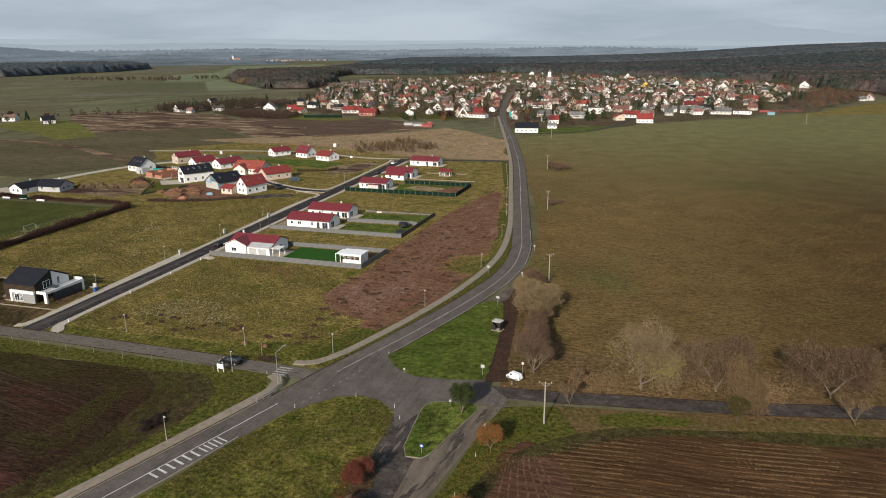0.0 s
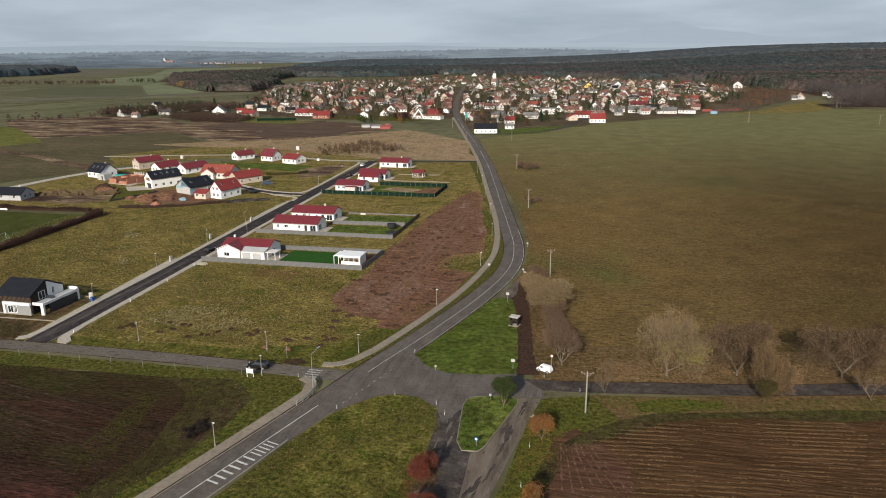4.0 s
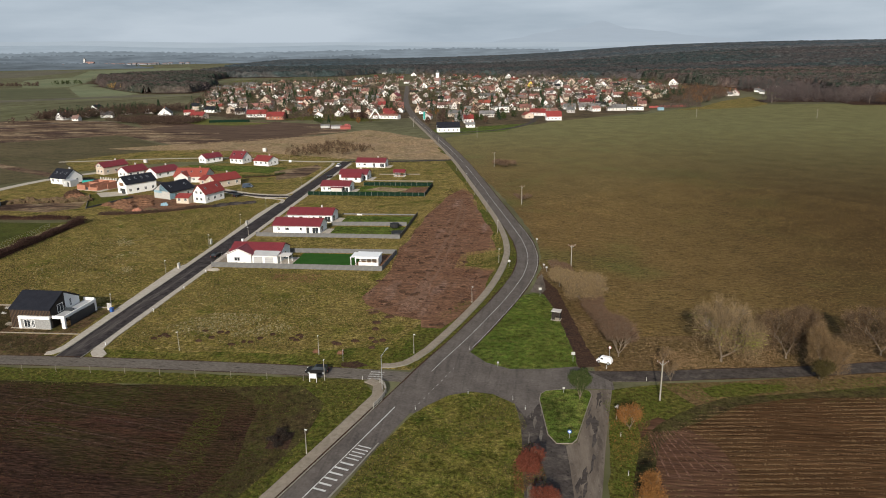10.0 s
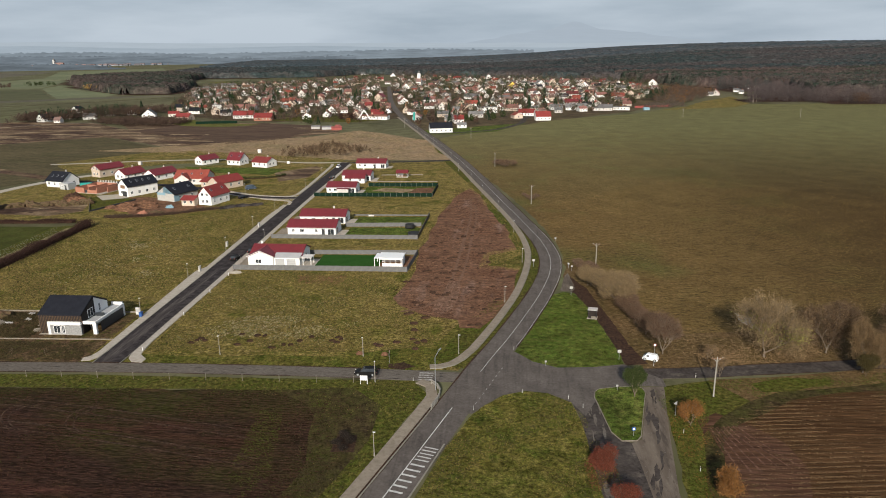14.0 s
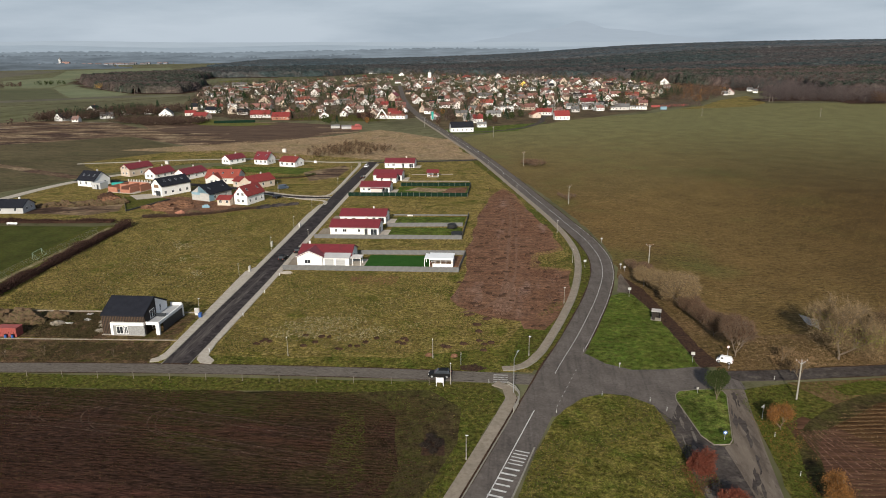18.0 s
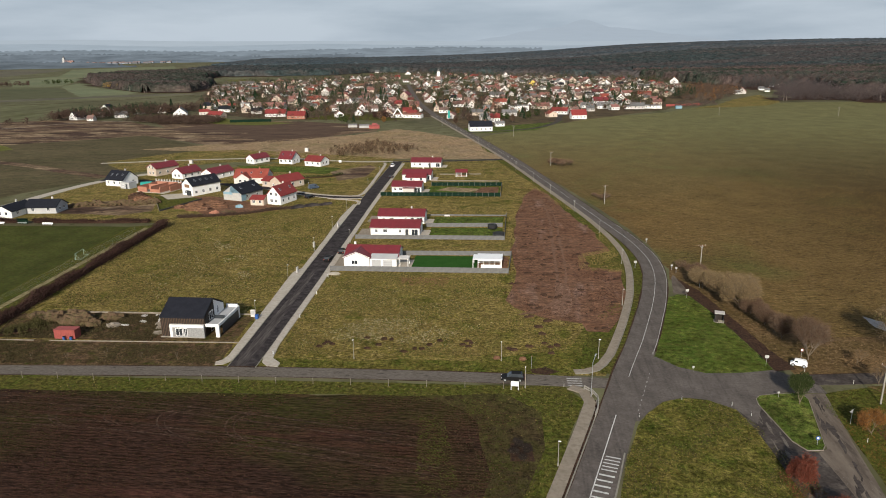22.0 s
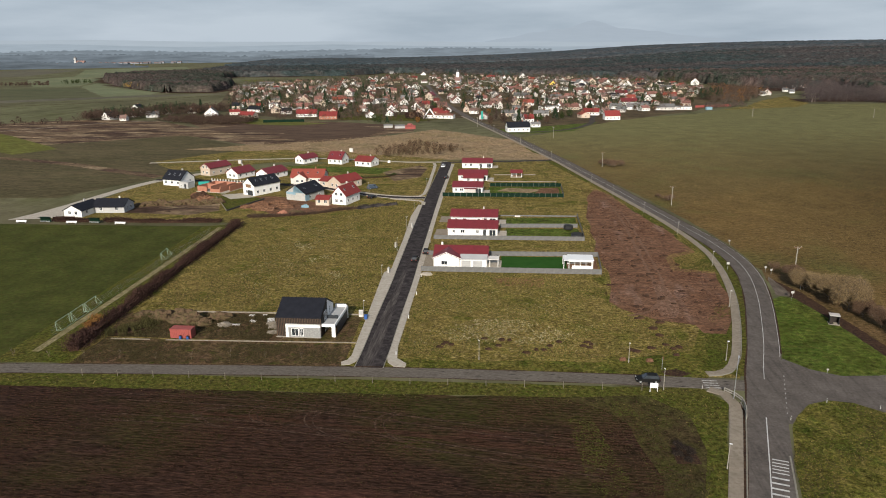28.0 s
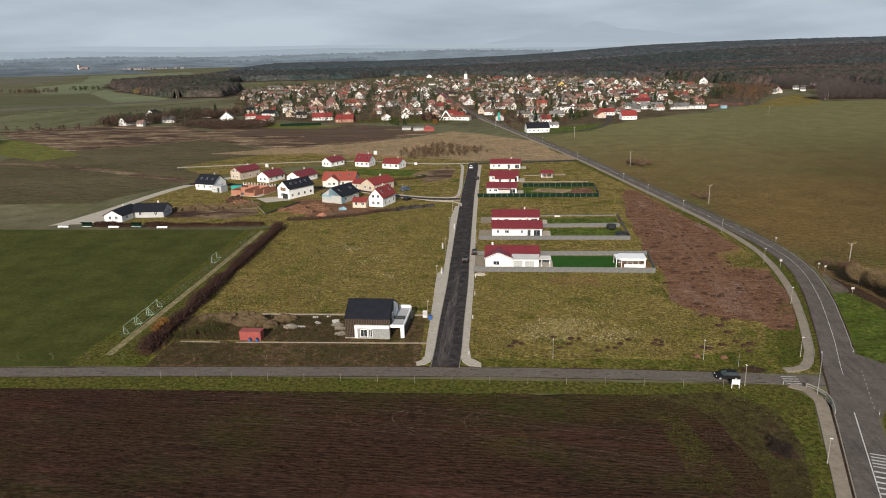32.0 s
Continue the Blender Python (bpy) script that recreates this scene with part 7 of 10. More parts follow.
def hedge(name, label, line, w, h, mat, n, seed):
    """A hedge of twigs and leaves along a line: an inner mass of stems with a ragged outside."""
    rng = np.random.default_rng(seed)
    pts = smooth_line(line, 2.0)
    P = np.array([(p.x, p.y) for p in pts])
    T = np.gradient(P, axis=0)
    T /= np.linalg.norm(T, axis=1, keepdims=True)
    N = np.stack([-T[:, 1], T[:, 0]], 1)
    i = rng.integers(0, len(P), n)
    u = rng.normal(size=n) * 0.33
    z = rng.random(n) ** 0.7
    lump = 1 + 0.22 * np.sin(i * 0.9) + 0.18 * np.sin(i * 0.37 + 1)
    p = np.column_stack([P[i] + T[i] * rng.uniform(-1, 1, (n, 1)) + N[i] * (u * w * (1.15 - 0.55 * z) * lump)[:, None], z * h * lump * 0.82])
    k = n // 2
    v1, f1 = flakes(p[:k], 0.3 * (0.5 + rng.random(k)), rng)
    d = rng.normal(size=(n - k, 3)) * 0.3 + np.array([0, 0, 0.6])
    v2, f2 = slivers(p[k:] * np.array([1, 1, 0.9]), d * 0.9, 0.08 + 0.06 * rng.random(n - k), rng)
    ob = thing(name, label, "hedge")
    np_object("foliage", v1, f1, mat, ob, kind="stuff")
    np_object("twig_mass", v2, f2, mat, ob, kind="stuff")
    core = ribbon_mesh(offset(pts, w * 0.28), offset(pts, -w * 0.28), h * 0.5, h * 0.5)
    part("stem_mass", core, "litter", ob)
    return ob


hedge("hedge", "long dark red-brown hedge beside the pitch", [(-66.8, 1), (-68.5, 22), (-71.5, 63), (-74.3, 108)], 3.4, 2.4, "hedge", 26000, 21)
hedge("hedge", "low brown hedge at the far end of the pitch", [(-124.5, 110), (-100, 110.8), (-83, 112.5)], 2.4, 1.5, "hedge", 8000, 22)
hedge("hedge", "low brown hedge before the dark-roofed bungalow", [(-144, 109.5), (-131, 109.5)], 2.4, 1.6, "hedge", 4000, 23)
hedge("hedge", "green-brown weeds beside the building plot", [(-64, 10), (-58, 14), (-60, 20)], 4.0, 0.9, "tuft_weed", 4000, 24)
hedge("hedge", "orange tinted shrub in the hedge", [(-69.2, 11), (-69.4, 14)], 2.4, 2.7, "leaf_orange", 900, 25)


hedge("hedge", "row of dark brown weeds before the new houses", [(-74.6, 120.6), (-64.1, 123), (-52, 128.3), (-43.8, 134.9), (-38, 137.6)], 2.6, 0.9, "twig_dark", 5000, 26)
hedge("hedge", "low bare hedge behind the new houses", [(-52, 203), (-40, 208), (-36, 214)], 1.6, 1.1, "leaf_green", 1600, 27)


# ---- grass and clods: uncountable stuff ----
def inside(poly, p):
    x, y = p[:, 0], p[:, 1]
    r = np.zeros(len(p), bool)
    n = len(poly)
    for i in range(n):
        (x0, y0), (x1, y1) = poly[i], poly[(i + 1) % n]
        c = ((y0 > y) != (y1 > y)) & (x < (x1 - x0) * (y - y0) / (y1 - y0 + 1e-12) + x0)
        r ^= c
    return r


def scatter(poly, n, rng, clump=0.0):
    a = np.array(poly)
    p = rng.uniform(a.min(0), a.max(0), (n, 2))
    p = p[inside(poly, p)]
    if clump:
        g = np.sin(p[:, 0] * 0.21 + 1.3 * np.sin(p[:, 1] * 0.13)) * np.sin(p[:, 1] * 0.17 + np.sin(p[:, 0] * 0.11)) + 0.4 * np.sin(p[:, 0] * 0.9) * np.sin(p[:, 1] * 0.8)
        p = p[rng.random(len(p)) < np.clip(0.5 + clump * g, 0.05, 1)]
    return p


def tufts(name, label, poly, n, h, w, mat, seed, clump=0.6, avoid=(), rows=None):
    """Leaning grass blades in small bunches."""
    rng = np.random.default_rng(seed)
    p = scatter(poly, n, rng, clump)
    for q in avoid:
        p = p[~inside(q, p)]
    if rows:
        c, sn = math.cos(radians(rows[0])), math.sin(radians(rows[0]))
        u, v = p[:, 0] * c + p[:, 1] * sn, -p[:, 0] * sn + p[:, 1] * c
        v = np.round(v / rows[1]) * rows[1] + rng.normal(size=len(v)) * rows[1] * 0.09 + 0.5 * np.sin(u * 0.03)
        p = np.column_stack([u * c - v * sn, u * sn + v * c])
    k = 3
    p3 = np.repeat(np.column_stack([p, np.full(len(p), 0.0)]), k, 0)
    p3[:, :2] += rng.normal(size=(len(p3), 2)) * w * 0.5
    d = rng.normal(size=(len(p3), 3)) * 0.55
    d[:, 2] = 0.6 + 0.6 * rng.random(len(p3))
    v, f = slivers(p3, d * h, w * (0.6 + 0.8 * rng.random(len(p3))), rng)
    return np_object(name, v, f, mat, None, label, "grass", "stuff")


tree("dark_shrub", "dark brushwood at the field edge", 49.3, -25.3, 0, 0.6, "bush", "brushwood", "bush")
for i, (x, y, k) in enumerate([(50.6, -26.8, 0.62), (48.8, -27.6, 0.55), (50.2, -29.0, 0.5)]):
    tree("dark_shrub", "dark brushwood at the field edge", x, y, i * 70, k, "bush", "brushwood", "bush")
M["tuft_dry"] = material("dry grass blades", (0.19, 0.145, 0.055), None, 1, None, 1, 0.95, islands=0.45)
M["tuft_tan"] = material("tan dry grass blades", (0.24, 0.172, 0.108), None, 1, None, 1, 0.95, islands=0.4)
M["pale_weed"] = material("pale seed heads", (0.36, 0.31, 0.2), None, 1, None, 1, 0.95, islands=0.3)
M["leaf_fallen"] = material("pale orange fallen leaves", (0.22, 0.145, 0.08), None, 1, None, 1, 0.95, islands=0.4)
M["tuft_edge"] = material("short dull green grass", (0.05, 0.055, 0.014), None, 1, None, 1, 0.95, islands=0.45)
M["tuft_green"] = material("green grass blades", (0.066, 0.08, 0.015), None, 1, None, 1, 0.95, islands=0.45)
M["weed_red"] = material("reddish brown weeds", (0.16, 0.085, 0.05), None, 1, None, 1, 0.95, islands=0.4)
M["tuft_dark"] = material("dark weed stalks", (0.055, 0.045, 0.022), None, 1, None, 1, 0.95, islands=0.4)
M["clod"] = material("soil clods", (0.05, 0.026, 0.017), None, 1, None, 1, 0.95, islands=0.5)
M["crop"] = material("young crop blades", (0.15, 0.104, 0.04), None, 1, None, 1, 0.95, islands=0.5)
M["clod_pale"] = material("pale stubble and clods", (0.165, 0.112, 0.06), None, 1, None, 1, 0.95, islands=0.5)
NEAR_MEADOW = [(1, 5), (40, 7), (62, 15), (51, 31), (46, 42), (47, 60), (-1, 59)]
WEST_MEADOW = [(-62, 27), (-12, 27), (-12.5, 58), (-15, 120), (-16, 155), (-40, 150), (-60, 122), (-72, 112), (-69, 60), (-65, 35)]
MID_MEADOW = [(47, 60), (47, 200), (58, 200), (79, 115), (80, 80), (70, 70), (52, 60)]
LAWN_S = [(54, -68), (62.5, -41), (65.5, -28), (69.8, -16.2), (74.8, -9.6), (78.5, -7.8), (82.5, -8.5), (86, -11.5), (88, -15.7), (89, -21), (91.5, -32), (93, -42), (94, -68)]
TRI = [(77.2, 9.5), (86.5, 43.5), (89.3, 46), (91.6, 45.4), (94, 35), (97.4, 9), (97.2, 5.4), (85, 3.2), (80.6, 5.4)]
VERGE_S = [(-90, -14.5), (-88, -12), (55, -5.5), (60, -9), (53.5, -36), (46, -66), (42, -70), (48.5, -40), (53, -26), (52, -14), (47, -10)]
tufts("dry_grass", "dry grass tufts in the meadow", NEAR_MEADOW, 34000, 0.17, 0.12, "tuft_dry", 31)
tufts("green_grass", "green grass tufts in the meadow", NEAR_MEADOW, 30000, 0.15, 0.12, "tuft_green", 32)
tufts("green_grass", "green grass along the north side of the side road", [(4, 0.5), (58, 1.2), (64, 6), (71, 22), (76, 40), (72, 40), (62, 15), (40, 7), (4, 5)], 18000, 0.2, 0.09, "tuft_green", 50, 0.5)
tufts("dark_weeds", "dark weeds on the building plot", [(-64, 9), (-28, 9.5), (-29, 24), (-60, 24)], 7000, 0.35, 0.12, "tuft_dark", 51, 0.9)
tufts("dark_weeds", "dark weeds in front of the building plot", [(-64, 7), (-13, 7.6), (-10, -0.5), (-64, -4)], 9000, 0.25, 0.14, "tuft_dark", 52, 0.6)
tufts("scrub_grass", "tan dry grass on the scrub land", [(44, 268), (33, 300), (22, 355), (-40, 420), (-66, 380), (-120, 345), (-185, 300), (-120, 290), (-62, 264)], 30000, 0.4, 0.3, "tuft_tan", 53, 0.9)
tufts("dry_grass", "dry grass tufts west of the street", WEST_MEADOW, 46000, 0.2, 0.17, "tuft_dry", 33)
tufts("green_grass", "green grass tufts west of the street", WEST_MEADOW, 34000, 0.18, 0.16, "tuft_green", 34)
tufts("pale_weeds", "trail of pale seed heads in the western meadow", [(-63, 113), (-56, 106), (-42, 86), (-28, 69), (-23, 52), (-31, 58), (-40, 75), (-54, 97)], 3600, 0.3, 0.17, "pale_weed", 54, 1.8)
tufts("pale_weeds", "scattered pale seed heads in the western meadow", [(-60, 62), (-40, 34), (-18, 44), (-26, 95), (-36, 130), (-52, 95)], 2200, 0.22, 0.13, "pale_weed", 154, 1.6)
tufts("pale_weeds", "pale seed heads in the near meadow", [(8, 14.5), (12, 25), (26, 26), (37, 18), (30, 12.6), (18, 11.5)], 1500, 0.2, 0.14, "pale_weed", 55, 1.8)
tufts("pale_weeds", "sparse pale seed heads in the near meadow", [(3, 10), (44, 9), (45, 44), (4, 46)], 900, 0.18, 0.12, "pale_weed", 155, 1.6)
tufts("dark_weeds", "reddish weeds before the grey fence", [(18, 56), (32, 56.5), (31, 49.5), (20, 49)], 900, 0.25, 0.15, "weed_red", 156, 0.6)
tufts("dry_grass", "dry grass tufts beside the bare earth", MID_MEADOW, 16000, 0.2, 0.16, "tuft_dry", 35, avoid=([(48, 92), (46.5, 42), (76.5, 52), (75, 108), (60, 176), (52, 190)],))
tufts("dry_grass", "dry grass tufts on the rough lawn", LAWN_S, 14000, 0.16, 0.09, "tuft_dry", 36)
tufts("green_grass", "green grass tufts on the rough lawn", LAWN_S, 40000, 0.15, 0.1, "tuft_green", 37)
tufts("dark_weeds", "dark weeds on the rough lawn", LAWN_S, 20000, 0.17, 0.11, "tuft_dark", 38, 1.2)
tufts("green_grass", "short green grass on the triangular lawn", TRI, 26000, 0.13, 0.07, "tuft_green", 39, 0.3)
tufts("green_grass", "green grass along the side road", VERGE_S, 46000, 0.16, 0.09, "tuft_green", 40, 0.4)
tufts("dry_grass", "dry grass along the side road", VERGE_S, 11000, 0.26, 0.07, "tuft_dry", 41, 0.8)
tufts("green_grass", "green grass beside the lane and island", [(101.5, -5), (112, -1.5), (112, -9), (106, -20), (104, -36), (104, -58), (98, -58), (100.6, -36), (102, -15)], 16000, 0.22, 0.08, "tuft_green", 42, 0.4)
tufts("green_grass", "green grass along the tree-lined road", [(112, -1), (141, 3.6), (165, 9.5), (165, 4), (153, 1.4), (127, -3), (119, -7)], 14000, 0.2, 0.08, "tuft_green", 43, 0.5)
tufts("fallen_leaves", "fallen leaves under the roadside trees", [(104, 7), (113, 8), (141, 13), (166, 19), (200, 30), (198, 40), (166, 29), (140, 23), (112, 20), (105, 30), (100, 60), (96, 52), (100, 30)], 26000, 0.12, 0.2,
      "clod_pale", 44, 0.5)
tufts("crop_shoots", "short crop stubble on the wide field", [(106, 34), (112, 24), (140, 26), (220, 45), (260, 120), (160, 220), (88, 150), (92, 96), (98, 66)], 110000, 0.12, 0.13, "crop", 45, 0.25, rows=(-35, 1.1))
tufts("crop_shoots", "short crop stubble towards the village", [(92, 150), (200, 60), (420, 90), (520, 300), (330, 420), (150, 420), (62, 260), (84, 165)], 60000, 0.14, 0.2, "crop", 145, 0.25, rows=(-35, 1.6))
tufts("field_stubble", "pale stubble on the drilled field", [(105.5, -60), (106, -34), (108, -20), (120, -9), (153, -0.5), (200, 10), (200, -60)], 90000, 0.1, 0.1, "clod_pale", 46, 0.7, rows=(8.5, 1.2))
tufts("soil_clods", "dark soil clods on the ploughed field", [(-110, -17), (46, -11), (52, -18), (50, -34), (40, -70), (-110, -70)], 85000, 0.13, 0.18, "clod", 47, 0.5, rows=(-2, 0.8))
tufts("field_weeds", "sparse green rows on the ploughed field", [(-110, -17), (46, -11), (52, -18), (50, -34), (40, -70), (-110, -70)], 14000, 0.08, 0.05, "tuft_green", 48, 1.3)
tufts("soil_clods", "clods of the bare earth strip", [(48, 92), (46.5, 42), (52, 31), (64, 22), (70, 26), (76, 52), (74, 108), (60, 176), (52, 190)], 9000, 0.14, 0.22, "clod", 49, 1.8)
for i in range(26):
    x, y = 8 + RNG.random() * 50, 8 + RNG.random() * 7
    hb = heap("dark_tuft", x, y, 0.45 + RNG.random() * 0.5, 0.4 + 0.3 * RNG.random(), 0.35, "litter", "low dark tussock in the meadow", 70 + i, "tussock")
    hb["group"] = "tussocks in the meadow"
for i in range(44):
    x, y = 52 + RNG.random() * 22, 32 + RNG.random() * 90
    if 66 < y < 86 and x > 66:
        continue
    lump = heap("soil_clod", x, y, 0.3 + RNG.random() * 0.5, 0.25 + 0.25 * RNG.random(), 0.22 + 0.2 * RNG.random(), "litter", "dark clod on the bare earth", 160 + i, "clod")
    lump["group"] = "clods on the bare earth"
for i, (x, y) in enumerate([(59.7, 99.7), (52.4, 87.4), (58.5, 75), (57.8, 69.2), (53.4, 62.1), (53.2, 74.6), (57.7, 60), (60.4, 62.1), (58.9, 56), (59, 42.7), (56.4, 44.1), (54.8, 34.5), (53, 29.1), (56.5, 27), (53.6, 36.6),
                            (54.4, 23), (55.1, 19.6), (65.8, 88.4), (67.1, 80.2), (69.8, 71.6), (72.4, 40.4), (68.1, 22.9), (75.8, 58.2), (49, 52.5)]):
    for k in range(2 + i % 2):
        lump = heap("soil_clod", x + RNG.uniform(-1.1, 1.1), y + RNG.uniform(-0.5, 0.5), 0.5 + RNG.random() * 0.5, 0.3 + 0.25 * RNG.random(), 0.28 + 0.2 * RNG.random(), "litter", "dark clod on the bare earth", 260 + 3 * i + k, "clod")
        lump["group"] = "clods on the bare earth"
tufts("margin_weeds", "green weeds at the edge of the ploughed field", [(20, -11), (50, -10), (53, -20), (51, -36), (42, -68), (30, -68), (40, -44), (42, -28), (34, -18)], 9000, 0.2, 0.06, "tuft_dark", 56, 1.4)
tufts("margin_weeds", "dark dry weeds round the brushwood", [(45, -20), (53, -20), (53.5, -30), (49, -42), (45, -38), (46, -30)], 1800, 0.4, 0.07, "tuft_dark", 57, 0.8)
tufts("dark_weeds", "dark weed stalks in the near meadow", NEAR_MEADOW, 16000, 0.16, 0.13, "tuft_dark", 58, 1.2)
tufts("dark_weeds", "dark weed stalks west of the street", WEST_MEADOW, 20000, 0.2, 0.18, "tuft_dark", 59, 1.2)
tufts("dark_weeds", "dark weeds along the side road", VERGE_S, 12000, 0.26, 0.1, "tuft_dark", 60, 1.0)
tufts("edge_grass", "ragged grass along the drilled field's edge", [(103, -60), (104, -34), (106, -20), (111, -14), (119, -8), (127, -4), (153, 1), (190, 10), (190, 7), (153, -3), (126, -8), (119, -13), (112, -19), (110, -30), (109, -60)], 22000, 0.14, 0.075, "tuft_edge", 71, 1.0)
tufts("edge_grass", "brown weeds along the drilled field's edge", [(103, -60), (104, -34), (106, -20), (111, -14), (119, -8), (127, -4), (153, 1), (190, 10), (190, 5), (153, -6), (126, -12), (117, -20), (115, -30), (114, -60)], 16000, 0.12, 0.06, "tuft_dark", 72, 1.0)
tufts("edge_grass", "ragged grass along the ploughed field's edge", [(-60, -14.5), (-3, -11.6), (30, -10), (47, -9), (53.4, -14), (53.4, -26), (48, -40), (44, -52), (38, -50), (43, -36), (44, -22), (41, -15), (30, -13.5), (-3, -14), (-60, -16.6)], 30000, 0.14, 0.075, "tuft_edge", 73, 1.0)
tufts("edge_grass", "dry weeds along the ploughed field's edge", [(-60, -14.5), (-3, -11.6), (30, -10), (47, -9), (53.4, -14), (53.4, -26), (48, -40), (44, -52), (40, -50), (45, -36), (46, -22), (43, -14), (30, -12.6), (-3, -13.2), (-60, -15.8)], 6000, 0.16, 0.06, "tuft_dry", 74, 1.2)
tufts("edge_grass", "yellowed weeds in the notch of the bare earth", [(67, 66), (79, 64), (79.5, 88), (68, 81)], 2600, 0.22, 0.09, "tuft_dry", 75, 0.8)
tufts("fallen_leaves", "pale fallen leaves round the half-bare tree", [(112, 5.4), (150, 11), (152, 20), (140, 19), (126, 17), (114, 14)], 15000, 0.08, 0.11, "leaf_fallen", 76, 0.5)
tufts("fallen_leaves", "rust brown fallen leaves round the orange trees", [(101.5, -12), (108, -14), (108, -22), (108.5, -42), (102.5, -42), (101.5, -24)], 2200, 0.1, 0.12, "leaf_orange", 61, 1.2)
tufts("fallen_leaves", "red fallen leaves round the dark red bushes", [(86.5, -29), (91, -29), (92.5, -42), (87.5, -43)], 3000, 0.1, 0.14, "leaf_red", 62, 1.0)
tufts("field_weeds", "patch of green growth on the ploughed field", [(33, -18), (37, -17), (39, -26), (41, -36), (38, -46), (35, -38), (34, -27)], 6000, 0.1, 0.07, "tuft_green", 63, 0.9)
tufts("field_weeds", "small patch of green growth on the ploughed field", [(40, -11), (44, -11), (45, -16), (41, -16)], 1200, 0.1, 0.07, "tuft_green", 64, 0.5)

# ---- village ----
VWIN = {}


def village_window(w=1.1, h=1.2):
    if (w, h) not in VWIN:
        bm = bmesh.new()
        box(bm, -w / 2, w / 2, -0.05, 0.01, 0, h, 0)
        box(bm, -w / 2 + 0.1, w / 2 - 0.1, -0.06, -0.045, 0.1, h - 0.1, 1)
        VWIN[(w, h)] = mesh_from("window", bm, "whitepaint", "glass")
    return VWIN[(w, h)]


HOUSE_CACHE = {}
ROOF_WORD = {"roof_red": "red tile", "roof_orange": "orange tile", "roof_old": "weathered brown tile", "roof_grey": "grey", "roof_dark": "dark slate", "roof_wine": "wine red", "roof_pink": "haze-muted red tile", "roof_brown": "dull brown tile"}
WALL_WORD = {"white": "white", "offwhite": "pale grey", "cream": "cream", "greyr": "grey", "yellow": "yellow", "brick": "brick red"}


def village_house(x, y, yaw, L, W, eave, ridge, wall, roof, windows=3, gable=1):
    """A small gabled house; alike sizes share their meshes."""
    L, W, eave, ridge = round(L), round(W), round(eave * 2) / 2, round(ridge * 2) / 2
    ob = thing("village_house", "%s village house with a %s roof" % (WALL_WORD[wall], ROOF_WORD[roof]), "house", x, y, 0, yaw, "village houses")
    k = (L, W, eave, ridge, wall, roof)
    if k not in HOUSE_CACHE:
        HOUSE_CACHE[k] = (mesh_from("wall", gable_walls(L, W, eave, ridge), wall), mesh_from("roof", gable_roof(L, W, eave, ridge, 0.4, 0.25), roof),
                          mesh_from("chimney", boxm(L * 0.2, L * 0.2 + 0.7, 0.4, 1.1, ridge - 1, ridge + 1.1), "brick" if roof != "roof_wine" else "offwhite"))
    a, b, c = HOUSE_CACHE[k]
    part_of("wall", a, ob)
    r = part_of("roof", b, ob)
    part_of("chimney", c, r)
    wm = village_window()
    for i in range(windows):
        part_of("window", wm, ob, pose((i + 0.5) / windows * L - L / 2, -W / 2, 1.0))
    for i in range(gable):
        part_of("window", wm, ob, pose(-L / 2, 0, 1.0 + 2.7 * i, 0, 0, -90))
        part_of("window", wm, ob, pose(L / 2, 0, 1.0 + 2.7 * i, 0, 0, 90))
    return ob


def inside_one(poly, x, y):
    return bool(inside(poly, np.array([[x, y]]))[0])


TAKEN = []


def place(x, y, *rest, **k):
    TAKEN.append((x, y))
    village_house(x, y, *rest, **k)


# houses at the near edge of the village, then the rest row by row
place(24, 409, 12, 17, 9, 3.4, 7.2, "white", "roof_dark", windows=5)
place(33, 477, 12, 8, 7, 3.4, 6.4, "white", "roof_red")
place(38, 440, 12, 7, 5, 2.6, 3.8, "white", "roof_grey", windows=2)
place(105, 503, 8, 13, 9, 3.6, 7.4, "white", "roof_red", windows=4)
place(-45, 513, -12, 24, 8, 2.8, 4.2, "white", "roof_old", windows=7)
place(-44, 526, -14, 10, 7, 3.5, 5.5, "brick", "roof_red")
place(-271, 534, 110, 14, 12, 2.9, 8.0, "white", "roof_grey", windows=4, gable=2)
place(-252, 546, 18, 10, 6, 2.9, 5.1, "offwhite", "roof_red", windows=3, gable=1)
place(-225, 511, -12, 15, 9, 2.9, 6.1, "cream", "roof_red", windows=5, gable=1)
place(-243, 578, -11, 14, 8, 2.9, 5.9, "white", "roof_dark", windows=4, gable=1)
place(-251, 585, 105, 8, 6, 2.5, 5.3, "white", "roof_dark", windows=2, gable=2)
place(-274, 622, 100, 8, 6, 2.5, 5.4, "white", "roof_old", windows=2, gable=2)
place(-234, 621, 9, 18, 10, 5.3, 5.9, "white", "roof_grey", windows=6, gable=2)
place(-204, 612, -4, 23, 10, 2.9, 6.5, "white", "roof_pink", windows=6, gable=1)
place(-218, 668, 95, 15, 13, 5.3, 10.8, "cream", "roof_old", windows=5, gable=2)
place(-174, 528, 7, 19, 10, 2.9, 6.5, "white", "roof_red", windows=6, gable=1)
place(-147, 505, 6, 16, 10, 2.9, 6.4, "brick", "roof_red", windows=5, gable=1)
place(-211, 730, -9, 16, 10, 2.9, 3.5, "white", "roof_grey", windows=5, gable=1)
place(-444, 1030, 1, 9, 6, 2.9, 4.9, "white", "roof_grey", windows=3, gable=1)
place(-434, 1047, -1, 12, 7, 2.9, 5.6, "white", "roof_grey", windows=4, gable=1)
place(-423, 1064, 11, 19, 10, 2.9, 3.5, "white", "roof_grey", windows=6, gable=1)
